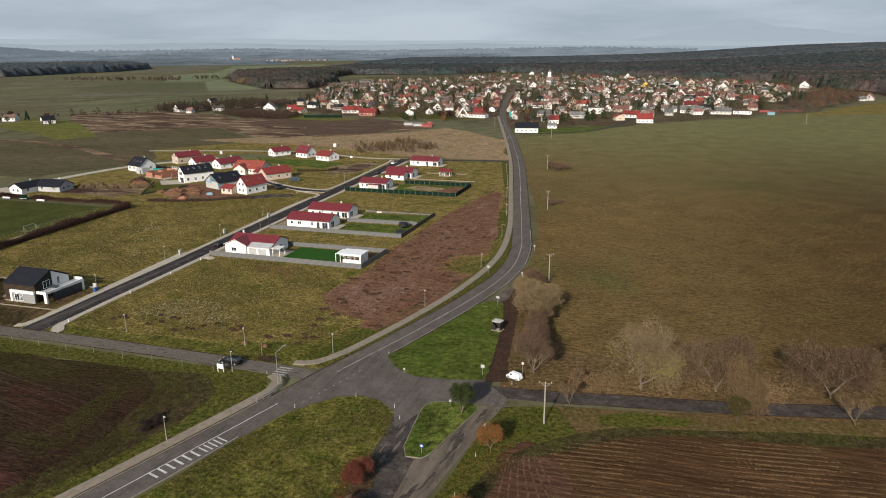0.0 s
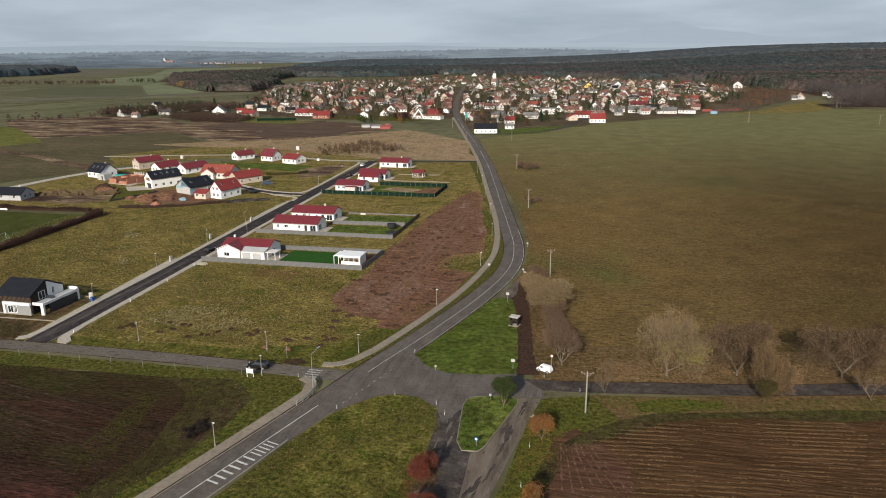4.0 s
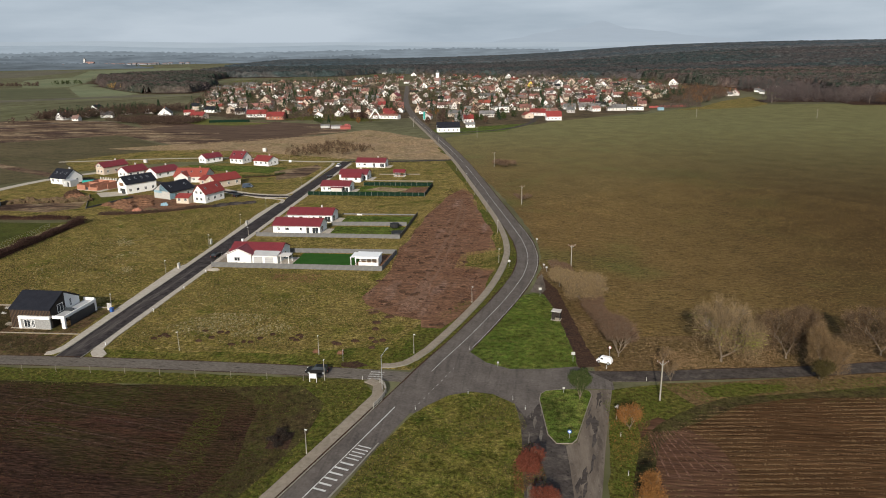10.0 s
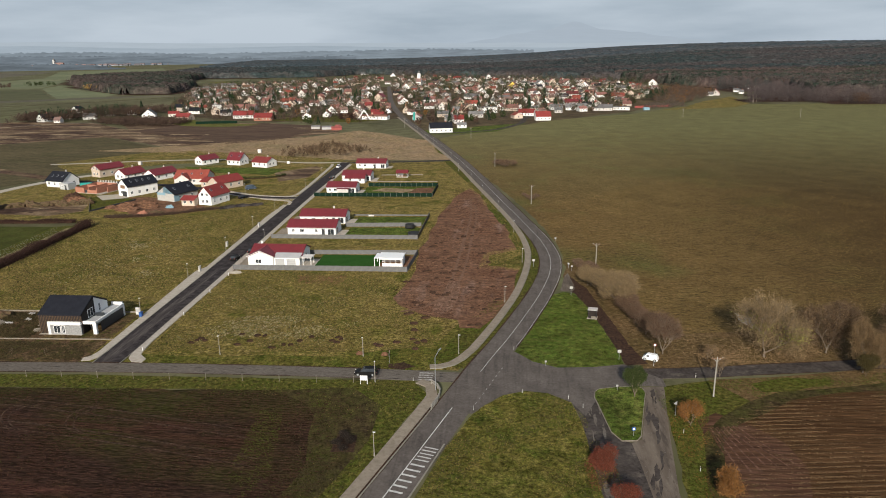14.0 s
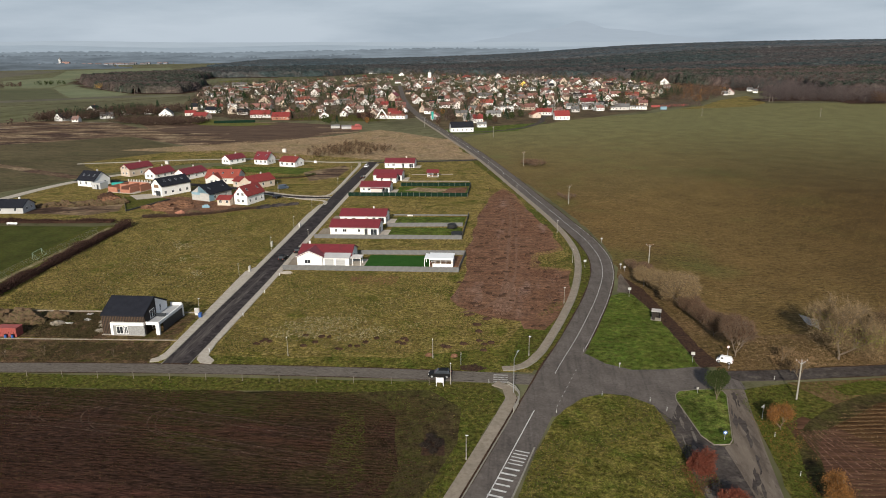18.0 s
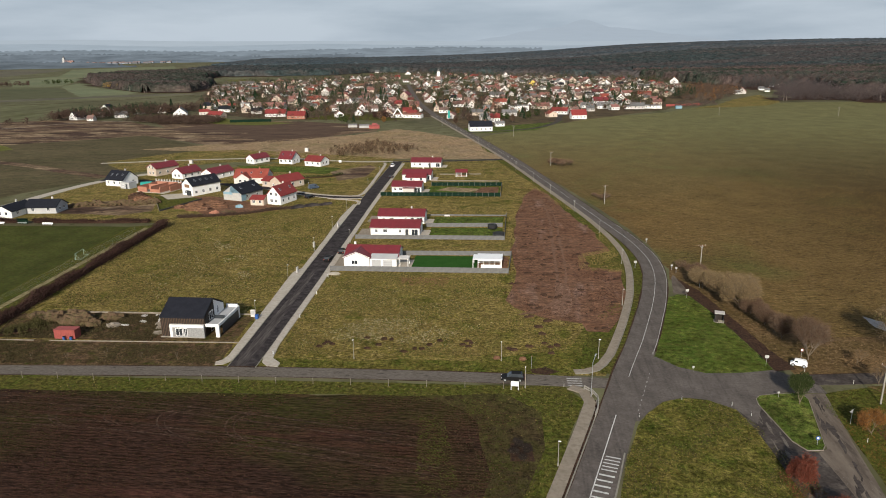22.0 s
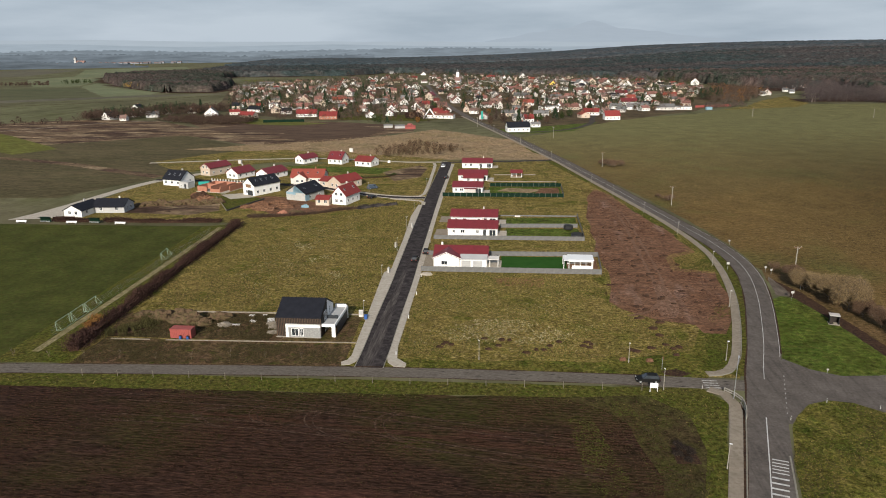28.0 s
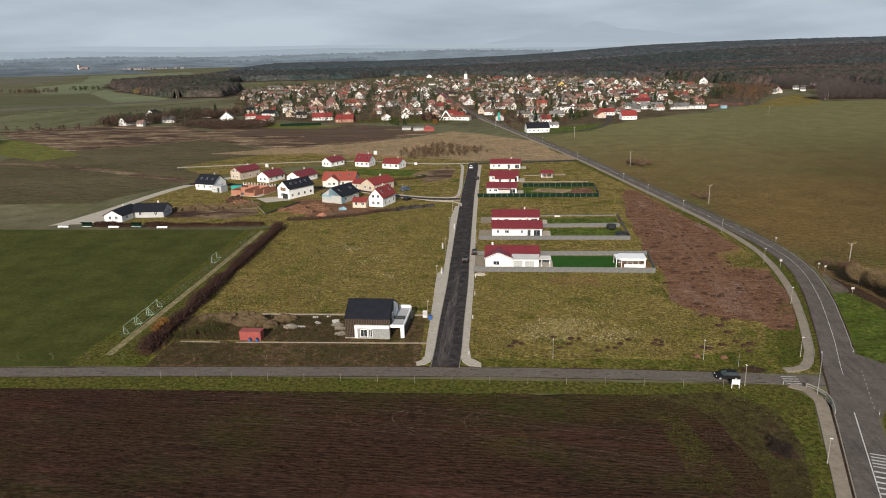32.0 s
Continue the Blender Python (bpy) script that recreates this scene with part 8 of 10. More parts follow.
place(-433, 1142, 20, 26, 10, 2.9, 6.5, "white", "roof_grey", windows=6, gable=1)
place(-360, 990, 110, 10, 9, 2.9, 6.6, "white", "roof_old", windows=3, gable=2)
place(-306, 883, 92, 12, 10, 2.9, 7.3, "white", "roof_brown", windows=4, gable=2)
place(-372, 1077, 1, 19, 10, 2.9, 6.5, "white", "roof_old", windows=6, gable=1)
place(-335, 885, -5, 11, 6, 2.9, 5.2, "offwhite", "roof_pink", windows=3, gable=1)
place(-319, 970, 70, 11, 9, 2.9, 6.9, "white", "roof_brown", windows=3, gable=2)
place(-284, 923, -13, 13, 8, 2.9, 5.6, "white", "roof_brown", windows=4, gable=1)
place(-346, 1022, 88, 10, 9, 2.9, 6.6, "white", "roof_wine", windows=3, gable=2)
place(-206, 838, 82, 13, 11, 5.3, 10.1, "offwhite", "roof_pink", windows=4, gable=2)
place(-261, 1104, 85, 14, 12, 2.9, 8.1, "white", "roof_grey", windows=4, gable=2)
place(-178, 813, 16, 13, 8, 2.9, 5.6, "cream", "roof_pink", windows=4, gable=1)
place(-200, 946, 91, 14, 12, 2.9, 8.1, "white", "roof_brown", windows=4, gable=2)
place(-188, 710, 5, 17, 10, 2.9, 6.5, "white", "roof_orange", windows=5, gable=1)
place(-178, 719, -6, 11, 7, 2.9, 5.4, "white", "roof_pink", windows=4, gable=1)
place(-147, 682, -13, 12, 7, 2.9, 5.5, "white", "roof_pink", windows=4, gable=1)
place(-139, 691, 82, 8, 7, 2.5, 5.8, "white", "roof_grey", windows=2, gable=2)
place(-133, 699, -9, 11, 7, 2.9, 5.3, "offwhite", "roof_grey", windows=3, gable=1)
place(-138, 747, 3, 10, 6, 2.9, 5.1, "cream", "roof_pink", windows=3, gable=1)
place(-282, 1337, 112, 14, 12, 2.9, 8.0, "white", "roof_pink", windows=4, gable=2)
place(-264, 1308, 98, 14, 12, 2.9, 7.9, "white", "roof_grey", windows=4, gable=2)
place(-245, 1305, 76, 15, 13, 2.9, 8.4, "white", "roof_grey", windows=5, gable=2)
place(-201, 1026, 16, 17, 10, 2.9, 6.5, "white", "roof_old", windows=5, gable=1)
place(-207, 1226, 13, 26, 10, 2.9, 6.5, "cream", "roof_old", windows=6, gable=1)
place(-103, 582, 100, 11, 9, 2.9, 6.8, "white", "roof_brown", windows=3, gable=2)
place(-93, 582, 17, 12, 7, 2.9, 5.4, "white", "roof_brown", windows=4, gable=1)
place(-106, 681, 102, 11, 9, 2.9, 6.8, "white", "roof_old", windows=3, gable=2)
place(-112, 746, 13, 16, 9, 2.9, 6.3, "white", "roof_grey", windows=5, gable=1)
place(-80, 610, 84, 13, 11, 2.9, 7.5, "white", "roof_pink", windows=4, gable=2)
place(-168, 929, 19, 10, 6, 2.9, 5.2, "offwhite", "roof_grey", windows=3, gable=1)
place(-115, 833, 110, 14, 13, 2.9, 8.2, "white", "roof_grey", windows=5, gable=2)
place(-84, 754, 75, 12, 10, 5.3, 9.5, "cream", "roof_wine", windows=4, gable=2)
place(-58, 639, 12, 11, 7, 2.9, 5.3, "brick", "roof_pink", windows=4, gable=1)
place(-52, 556, 10, 11, 7, 2.9, 5.3, "brick", "roof_red", windows=3, gable=1)
place(-45, 581, 88, 8, 6, 2.5, 5.2, "white", "roof_brown", windows=2, gable=2)
place(-306, 1757, 4, 19, 10, 2.9, 6.5, "white", "roof_grey", windows=6, gable=1)
place(-289, 1754, 3, 15, 9, 2.9, 6.2, "white", "roof_grey", windows=5, gable=1)
place(-153, 1219, 17, 11, 7, 2.9, 5.3, "white", "roof_brown", windows=3, gable=1)
place(-141, 1020, 90, 13, 11, 2.9, 7.6, "white", "roof_brown", windows=4, gable=2)
place(-95, 1050, 105, 15, 13, 2.9, 8.4, "white", "roof_pink", windows=5, gable=2)
place(-95, 1147, 84, 11, 9, 2.9, 6.8, "white", "roof_brown", windows=3, gable=2)
place(-34, 865, 16, 13, 8, 2.9, 5.7, "cream", "roof_brown", windows=4, gable=1)
place(-48, 705, 108, 13, 11, 2.9, 7.7, "white", "roof_pink", windows=4, gable=2)
place(-25, 661, 2, 9, 6, 2.9, 4.9, "offwhite", "roof_pink", windows=3, gable=1)
place(-27, 581, 93, 8, 6, 2.5, 7.7, "cream", "roof_old", windows=2, gable=2)
place(-21, 741, 17, 14, 8, 2.9, 5.9, "white", "roof_pink", windows=4, gable=1)
place(-10, 637, 11, 11, 7, 2.9, 5.3, "white", "roof_pink", windows=3, gable=1)
place(-1, 694, 3, 13, 8, 2.9, 5.8, "cream", "roof_brown", windows=4, gable=1)
place(-22, 1009, -6, 20, 10, 2.9, 3.5, "white", "roof_grey", windows=6, gable=1)
place(8, 915, 82, 15, 13, 2.9, 8.4, "white", "roof_pink", windows=5, gable=2)
place(19, 958, 10, 17, 10, 2.9, 6.5, "white", "roof_pink", windows=5, gable=1)
place(28, 791, -8, 19, 10, 2.9, 6.5, "white", "roof_grey", windows=6, gable=1)
place(22, 676, 108, 13, 11, 2.9, 7.5, "cream", "roof_brown", windows=4, gable=2)
place(34, 668, -5, 15, 9, 2.9, 6.2, "white", "roof_orange", windows=5, gable=1)
place(54, 580, 17, 18, 10, 5.3, 5.9, "white", "roof_grey", windows=6, gable=2)
place(23, 593, -3, 9, 6, 2.9, 4.9, "greyr", "roof_grey", windows=3, gable=1)
place(30, 580, 110, 8, 6, 2.5, 7.6, "cream", "roof_old", windows=2, gable=2)
place(45, 531, 10, 13, 8, 2.9, 5.6, "offwhite", "roof_grey", windows=4, gable=1)
place(58, 800, 90, 12, 10, 2.9, 7.3, "white", "roof_pink", windows=4, gable=2)
place(65, 692, 4, 11, 6, 2.9, 5.2, "white", "roof_brown", windows=3, gable=1)
place(32, 1404, 97, 15, 13, 5.3, 10.8, "white", "roof_grey", windows=5, gable=2)
place(36, 913, 94, 13, 12, 2.9, 7.8, "white", "roof_brown", windows=4, gable=2)
place(58, 1216, 82, 12, 11, 2.9, 7.4, "white", "roof_grey", windows=4, gable=2)
place(83, 1088, 77, 15, 13, 2.9, 8.4, "yellow", "roof_old", windows=5, gable=2)
place(105, 1166, 3, 15, 9, 2.9, 6.0, "offwhite", "roof_grey", windows=5, gable=1)
place(126, 1083, 109, 15, 13, 5.3, 10.8, "white", "roof_grey", windows=5, gable=2)
place(150, 1139, 95, 15, 13, 5.3, 10.8, "cream", "roof_pink", windows=5, gable=2)
place(137, 866, 71, 15, 13, 2.9, 8.4, "white", "roof_old", windows=5, gable=2)
place(178, 1157, 104, 13, 11, 2.9, 7.7, "white", "roof_brown", windows=4, gable=2)
place(165, 1158, 11, 10, 6, 2.9, 3.5, "white", "roof_grey", windows=3, gable=1)
place(174, 1024, 108, 9, 7, 2.5, 6.0, "white", "roof_brown", windows=3, gable=2)
place(195, 1022, 76, 15, 13, 5.3, 10.8, "white", "roof_brown", windows=5, gable=2)
place(159, 840, 11, 16, 9, 2.9, 6.3, "white", "roof_wine", windows=5, gable=1)
place(191, 902, -12, 12, 7, 2.9, 5.4, "offwhite", "roof_brown", windows=4, gable=1)
place(146, 680, 8, 19, 10, 2.9, 6.5, "white", "roof_wine", windows=6, gable=1)
place(158, 648, -5, 11, 7, 2.9, 5.3, "greyr", "roof_dark", windows=4, gable=1)
place(175, 732, 78, 12, 10, 2.9, 7.3, "white", "roof_old", windows=4, gable=2)
place(194, 814, 16, 14, 8, 2.9, 5.9, "white", "roof_pink", windows=4, gable=1)
place(212, 791, -10, 16, 10, 2.9, 6.4, "cream", "roof_orange", windows=5, gable=1)
place(228, 971, 4, 26, 10, 2.9, 3.5, "white", "roof_grey", windows=6, gable=1)
place(263, 1147, 106, 13, 11, 2.9, 7.7, "white", "roof_brown", windows=4, gable=2)
place(172, 604, -6, 14, 8, 2.9, 6.0, "offwhite", "roof_grey", windows=4, gable=1)
place(189, 610, -7, 16, 9, 2.9, 3.5, "white", "roof_grey", windows=5, gable=1)
place(164, 604, 16, 8, 6, 2.5, 3.5, "white", "roof_grey", windows=2, gable=1)
place(144, 611, 0, 21, 10, 2.9, 6.5, "white", "roof_grey", windows=6, gable=1)
place(124, 619, 10, 12, 7, 2.9, 5.5, "white", "roof_grey", windows=4, gable=1)
place(76, 870, 69, 13, 11, 2.9, 7.6, "white", "roof_brown", windows=4, gable=2)
place(70, 757, -2, 14, 9, 2.9, 6.0, "white", "roof_grey", windows=4, gable=1)
place(88, 787, -8, 12, 7, 2.9, 5.4, "white", "roof_pink", windows=4, gable=1)
place(109, 908, 9, 13, 8, 2.9, 5.8, "white", "roof_pink", windows=4, gable=1)
place(102, 649, 72, 11, 10, 2.9, 7.1, "white", "roof_brown", windows=4, gable=2)
place(59, 710, 18, 9, 6, 2.9, 4.9, "white", "roof_grey", windows=3, gable=1)
place(67, 613, 69, 10, 8, 2.9, 6.4, "white", "roof_pink", windows=3, gable=2)
place(78, 606, 11, 14, 8, 2.9, 5.9, "cream", "roof_pink", windows=4, gable=1)
place(92, 548, -13, 15, 9, 2.9, 6.2, "white", "roof_red", windows=5, gable=1)
place(118, 707, 79, 9, 8, 2.9, 6.3, "white", "roof_brown", windows=3, gable=2)
place(143, 774, 14, 9, 6, 2.9, 4.9, "white", "roof_grey", windows=3, gable=1)
place(315, 1100, 75, 15, 13, 5.3, 10.8, "white", "roof_old", windows=5, gable=2)
place(250, 984, -8, 14, 9, 2.9, 6.0, "white", "roof_grey", windows=5, gable=1)
place(271, 983, 10, 13, 8, 2.9, 5.6, "cream", "roof_brown", windows=4, gable=1)
place(333, 1138, -1, 7, 6, 2.5, 4.9, "white", "roof_grey", windows=2, gable=1)
place(345, 840, 70, 12, 10, 2.9, 7.3, "offwhite", "roof_pink", windows=4, gable=2)
place(335, 829, 20, 6, 6, 2.5, 4.9, "white", "roof_grey", windows=2, gable=1)
place(393, 913, -9, 7, 6, 2.5, 4.9, "white", "roof_grey", windows=2, gable=1)
place(388, 874, -13, 6, 6, 2.5, 4.9, "white", "roof_grey", windows=2, gable=1)
place(431, 984, -2, 6, 6, 2.5, 4.9, "white", "roof_grey", windows=2, gable=1)
place(449, 998, 7, 7, 6, 2.5, 4.9, "offwhite", "roof_brown", windows=2, gable=1)
place(-207, 1614, 101, 15, 13, 2.9, 8.4, "white", "roof_brown", windows=5, gable=2)
place(-171, 1500, -10, 13, 8, 2.9, 5.8, "white", "roof_old", windows=4, gable=1)
place(-66, 1013, -3, 9, 6, 2.9, 4.9, "cream", "roof_brown", windows=3, gable=1)
place(-61, 1208, -13, 15, 9, 2.9, 6.2, "white", "roof_brown", windows=5, gable=1)
place(-23, 1203, 1, 15, 9, 2.9, 6.2, "offwhite", "roof_grey", windows=5, gable=1)
place(4, 1136, 12, 14, 9, 2.9, 3.5, "white", "roof_grey", windows=4, gable=1)
place(5, 1323, 101, 13, 12, 2.9, 7.8, "white", "roof_brown", windows=4, gable=2)
place(71, 1001, 17, 11, 7, 2.9, 5.3, "white", "roof_brown", windows=3, gable=1)
place(92, 952, 12, 10, 6, 2.9, 5.2, "white", "roof_grey", windows=3, gable=1)
place(108, 765, 106, 10, 9, 2.9, 6.5, "cream", "roof_pink", windows=3, gable=2)
place(-322, 1370, 10, 15, 9, 2.9, 6.1, "offwhite", "roof_brown", windows=5, gable=1)
place(-284, 1033, 2, 12, 7, 2.9, 5.4, "white", "roof_brown", windows=4, gable=1)
place(-257, 907, 78, 12, 11, 2.9, 7.3, "white", "roof_old", windows=4, gable=2)
place(-270, 1068, 97, 12, 10, 2.9, 7.1, "white", "roof_grey", windows=4, gable=2)
place(-392, 1202, -3, 14, 8, 2.9, 5.8, "offwhite", "roof_old", windows=4, gable=1)
place(-352, 496, 72, 11, 10, 2.9, 7.0, "white", "roof_dark", windows=4, gable=2)
place(-360, 560, 88, 11, 9, 5.3, 9.2, "white", "roof_dark", windows=3, gable=2)
place(-322, 518, 16, 11, 7, 2.9, 5.3, "white", "roof_grey", windows=3, gable=1)
place(-324, 554, 74, 9, 8, 2.5, 6.1, "offwhite", "roof_old", windows=3, gable=2)
place(-305, 566, 94, 9, 8, 2.5, 6.1, "white", "roof_old", windows=3, gable=2)
place(-344, 523, 85, 8, 6, 2.5, 5.5, "white", "roof_dark", windows=2, gable=2)
place(-332, 485, 4, 6, 6, 2.5, 4.9, "offwhite", "roof_brown", windows=2, gable=1)
EAST_V = [(-20, 545), (8, 470), (31, 462), (66, 500), (107, 551), (193, 604), (219, 692), (300, 1000), (334, 1156), (291, 1300), (66, 1440), (-200, 1640), (-140, 1150), (-66, 760)]
WEST_V = [(-438, 993), (-291, 625), (-237, 560), (-172, 515), (-136, 505), (-97, 515), (-54, 530), (-36, 545), (-82, 760), (-160, 1150), (-230, 1640), (-300, 1400), (-474, 1209)]


FAR_HOUSES = {}


def far_house(x, y, yaw, L, W, eave, ridge, wall, roof):
    """A house deep in the village, joined with its like."""
    m = pose(x, y, 0, 0, 0, yaw)
    for key, bm in ((wall, gable_walls(L, W, eave, ridge)), (roof, gable_roof(L, W, eave, ridge, 0.4, 0.25)), ("glass", boxm(-L * 0.3, -L * 0.2, -W / 2 - 0.04, -W / 2, 1, 2.2)),
                    ("glass", boxm(L * 0.2, L * 0.3, -W / 2 - 0.04, -W / 2, 1, 2.2))):
        vs, fs = FAR_HOUSES.setdefault(key, ([], []))
        n = len(vs)
        bm.verts.index_update()
        vs.extend(tuple(m @ v.co) for v in bm.verts)
        fs.extend([n + v.index for v in f.verts] for f in bm.faces)
        bm.free()


def fill_village(poly, side, seed):
    """Smaller houses and sheds between the listed ones."""
    rng = random.Random(seed)
    d = Vector((-0.19, 0.982))
    n = Vector((0.982, 0.19))
    o = Vector((-16, 505))
    for i in range(-4, 44):
        for j in range(0, 15):
            u = i * 26 + rng.uniform(-9, 9)
            v = side * (13 + j * 28 + rng.uniform(-8, 8))
            p = o + d * u + n * v
            if not inside_one(poly, p.x, p.y) or rng.random() < 0.3:
                continue
            if any((p.x - a) ** 2 + (p.y - b) ** 2 < 15.5 ** 2 for a, b in TAKEN):
                continue
            r = rng.random()
            roof = "roof_red" if r < 0.06 else "roof_orange" if r < 0.14 else "roof_pink" if r < 0.44 else "roof_brown" if r < 0.76 else "roof_grey" if r < 0.92 else "roof_dark"
            w = rng.random()
            wall = "white" if w < 0.08 else "offwhite" if w < 0.6 else "cream"
            L, W = rng.choice((7, 8, 9, 10, 12)), rng.choice((6, 7, 8))
            two = rng.random() < 0.2
            yaw = rng.choice((11, 101)) + rng.uniform(-16, 16)
            eave, top = (4.5, 7.5) if two else (2.8, 5.0 + rng.choice((0, 0.5)))
            if p.y > 720:
                TAKEN.append((p.x, p.y))
                far_house(p.x, p.y, yaw, L, W, eave, top, wall, roof)
                continue
            place(p.x, p.y, yaw, L, W, eave, top, wall, roof, windows=3, gable=2 if two else 1)


fill_village(EAST_V, 1, 3)
fill_village(WEST_V, -1, 4)
for key, (vs, fs) in FAR_HOUSES.items():
    me = bpy.data.meshes.new("village_rows")
    me.from_pydata(vs, [], fs)
    me.materials.append(M[key])
    tagged(new("village_rows", me), "close-set houses deep in the village", "village", "", "stuff")
ribbon("road_village", smooth_line([(16, 396), (60, 420), (84, 470), (96, 545), (150, 700), (230, 950), (262, 1100)]), 5, 0.05, "dark_asphalt", "grey village street")
church = thing("church_tower", "small white church turret with a dome", "church", -82, 1130)
part("tower", boxm(-2.5, 2.5, -2.5, 2.5, 0, 22), "white", church)
part("nave", gable_walls(9, 22, 8, 15), "white", church)
part("roof", gable_roof(9, 22, 8, 15, 0.4, 0.25), "roof_brown", church)
part("dome", rod((0, 0, 22), (0, 0, 27), 2.6, 0.3, 12), "roof_grey", church)
aframe = thing("garden_arbour", "white triangular timber arbour beside the pavilion", "arbour", -55, 509)
part("rafter", rod((-6, 0, 0), (0, 0, 8.6), 0.55, 0.55, 4), "whitepaint", aframe)
part("rafter", rod((6, 0, 0), (0, 0, 8.6), 0.55, 0.55, 4), "whitepaint", aframe)
part("floor", boxm(-4.5, 4.5, 0.3, 8, 0, 0.4), "greyr", aframe)
mast = thing("sign_mast", "tall turquoise sign board beside the village road", "sign", -7, 491)
part("post", rod((0, 0, 0), (0, 0, 2.5), 0.2, n=8), "steel", mast)
part("board", boxm(-0.9, 0.9, -0.2, 0.2, 1.5, 8.0, bevel=0.05), "teal", mast)
for label, mat, roofm, x, y, L, W in (("dark red garden shed at the village edge", "redpaint", "redpaint", -60, 424, 8, 5), ("blue-grey shed at the village edge", "greyr", "roof_grey", -69, 429, 8, 5),
                                      ("pale shed at the village edge", "block", "roof_grey", -79, 432, 7, 4), ("light blue garden shed at the field edge", "foil", "foil", 213, 606, 6, 3)):
    shed = thing("shed", label, "shed", x, y, 0, 12, "village sheds")
    part("wall", gable_walls(L, W, 1.9, 2.7), mat, shed)
    part("roof", gable_roof(L, W, 1.9, 2.7, 0.25, 0.12), roofm, shed)
sheet("ground_village", [(10, 395), (2, 440), (-20, 520), (-54, 494), (-97, 500), (-136, 490), (-172, 500), (-240, 545), (-295, 600), (-445, 1000), (-490, 1215), (-310, 1400), (-236, 1690), (70, 1460), (330, 1300), (350, 1120), (250, 700),
                         (196, 590), (112, 495), (60, 425)], 0.006, "fallow", "village gardens and yards", "gardens", wobble=3)
sheet("ground_village_green", [(12, 390), (35, 394), (66, 412), (92, 480), (60, 455), (14, 424), (4, 420)], 0.02, "lawn", "grass beside the white house", "lawn", wobble=1)
sheet("ground_orchard", [(-140, 500), (-60, 484), (-36, 505), (-60, 535), (-120, 560)], 0.03, "verge", "green orchard at the village edge", "lawn", wobble=3)
sheet("ground_hamlet_green", [(-262, 520), (-240, 528), (-189, 484), (-136, 464), (-164, 446), (-202, 455)], 0.044, "olive", "green field strip by the hamlet", "field", wobble=2)
sheet("ground_clearing", [(-575, 1375), (-482, 1450), (-377, 1510), (-250, 1330), (-310, 1270), (-490, 1262)], 0.06, "olive", "pale grass strip between village and forest", "field", wobble=4)
sheet("ground_allotment_green", [(226, 604), (262, 650), (303, 733), (358, 813), (340, 690), (310, 640)], 0.03, "meadow", "green slope beside the allotments", "lawn", wobble=2)
low_wall("dark green clipped hedge wall at the village edge", [(-196, 470), (-162, 478)], 2.2, 2.0, mat="fence_green")
fence("orange-red fence at the field edge", [(206, 632), (246, 648)], 2.2, "redpaint", 6)


# ---- trees of the village ----
def puff_mesh(name, shape, n, size, h, mat, seed):
    """A crown of clumps: cone, egg or loose, h metres high."""
    rng = np.random.default_rng(seed)
    z = rng.random(n)
    a = rng.random(n) * 6.283
    if shape == "cone":
        r = (1 - z) * 0.26 * h * (0.55 + 0.45 * rng.random(n)) + 0.1
        zz = 0.08 * h + z * h * 0.92
    else:
        r = np.sqrt(np.clip(1 - (2 * z - 1) ** 2, 0, 1)) * 0.36 * h * (0.5 + 0.5 * rng.random(n))
        zz = 0.2 * h + z * h * 0.8
        r *= 1 + 0.3 * np.sin(a * 2 + seed)
    p = np.column_stack([r * np.cos(a), r * np.sin(a), zz])
    v, f = flakes(p, size * (0.6 + 0.8 * rng.random(n)), rng)
    me = bpy.data.meshes.new(name)
    me.from_pydata(v.tolist(), [], f.tolist())
    me.materials.append(M[mat])
    return me


M["twig_garden"] = material("grey-brown garden twigs", (0.092, 0.072, 0.058), None, 1, None, 1, 0.95, islands=0.45)
M["leaf_gold"] = material("golden autumn leaves", (0.26, 0.16, 0.05), None, 1, None, 1, 0.95, islands=0.4)
M["leaf_rust"] = material("rust brown foliage", (0.085, 0.055, 0.038), None, 1, None, 1, 0.95, islands=0.4)
CROWNS = [("cone", puff_mesh("crown", "cone", 260, 1.1, 10, "needle", 1), "dark conifer"), ("cone", puff_mesh("crown", "cone", 240, 1.2, 12, "needle", 2), "tall dark conifer"),
          ("egg", puff_mesh("crown", "egg", 260, 1.1, 8, "twig_dark", 3), "bare brown garden tree"), ("egg", puff_mesh("crown", "egg", 240, 1.0, 7, "leaf_rust", 4), "rust brown garden tree"),
          ("egg", puff_mesh("crown", "egg", 260, 1.0, 7, "leaf_green", 5), "dark green garden tree"), ("egg", puff_mesh("crown", "egg", 220, 1.0, 6, "twig_red", 6), "reddish bare garden tree"),
          ("egg", puff_mesh("crown", "egg", 220, 0.9, 6, "leaf_orange", 7), "orange autumn tree")]
TRUNK = mesh_from("trunk", rod((0, 0, 0), (0, 0, 3.5), 0.22, 0.12, 6), "bark")


def garden_tree(i, x, y, s, yaw):
    _, me, word = CROWNS[i]
    ob = thing("garden_tree", "%s among the village houses" % word, "tree", x, y, 0, yaw, "village trees")
    ob.scale = (s, s, s)
    part_of("trunk", TRUNK, ob)
    part_of("crown", me, ob)


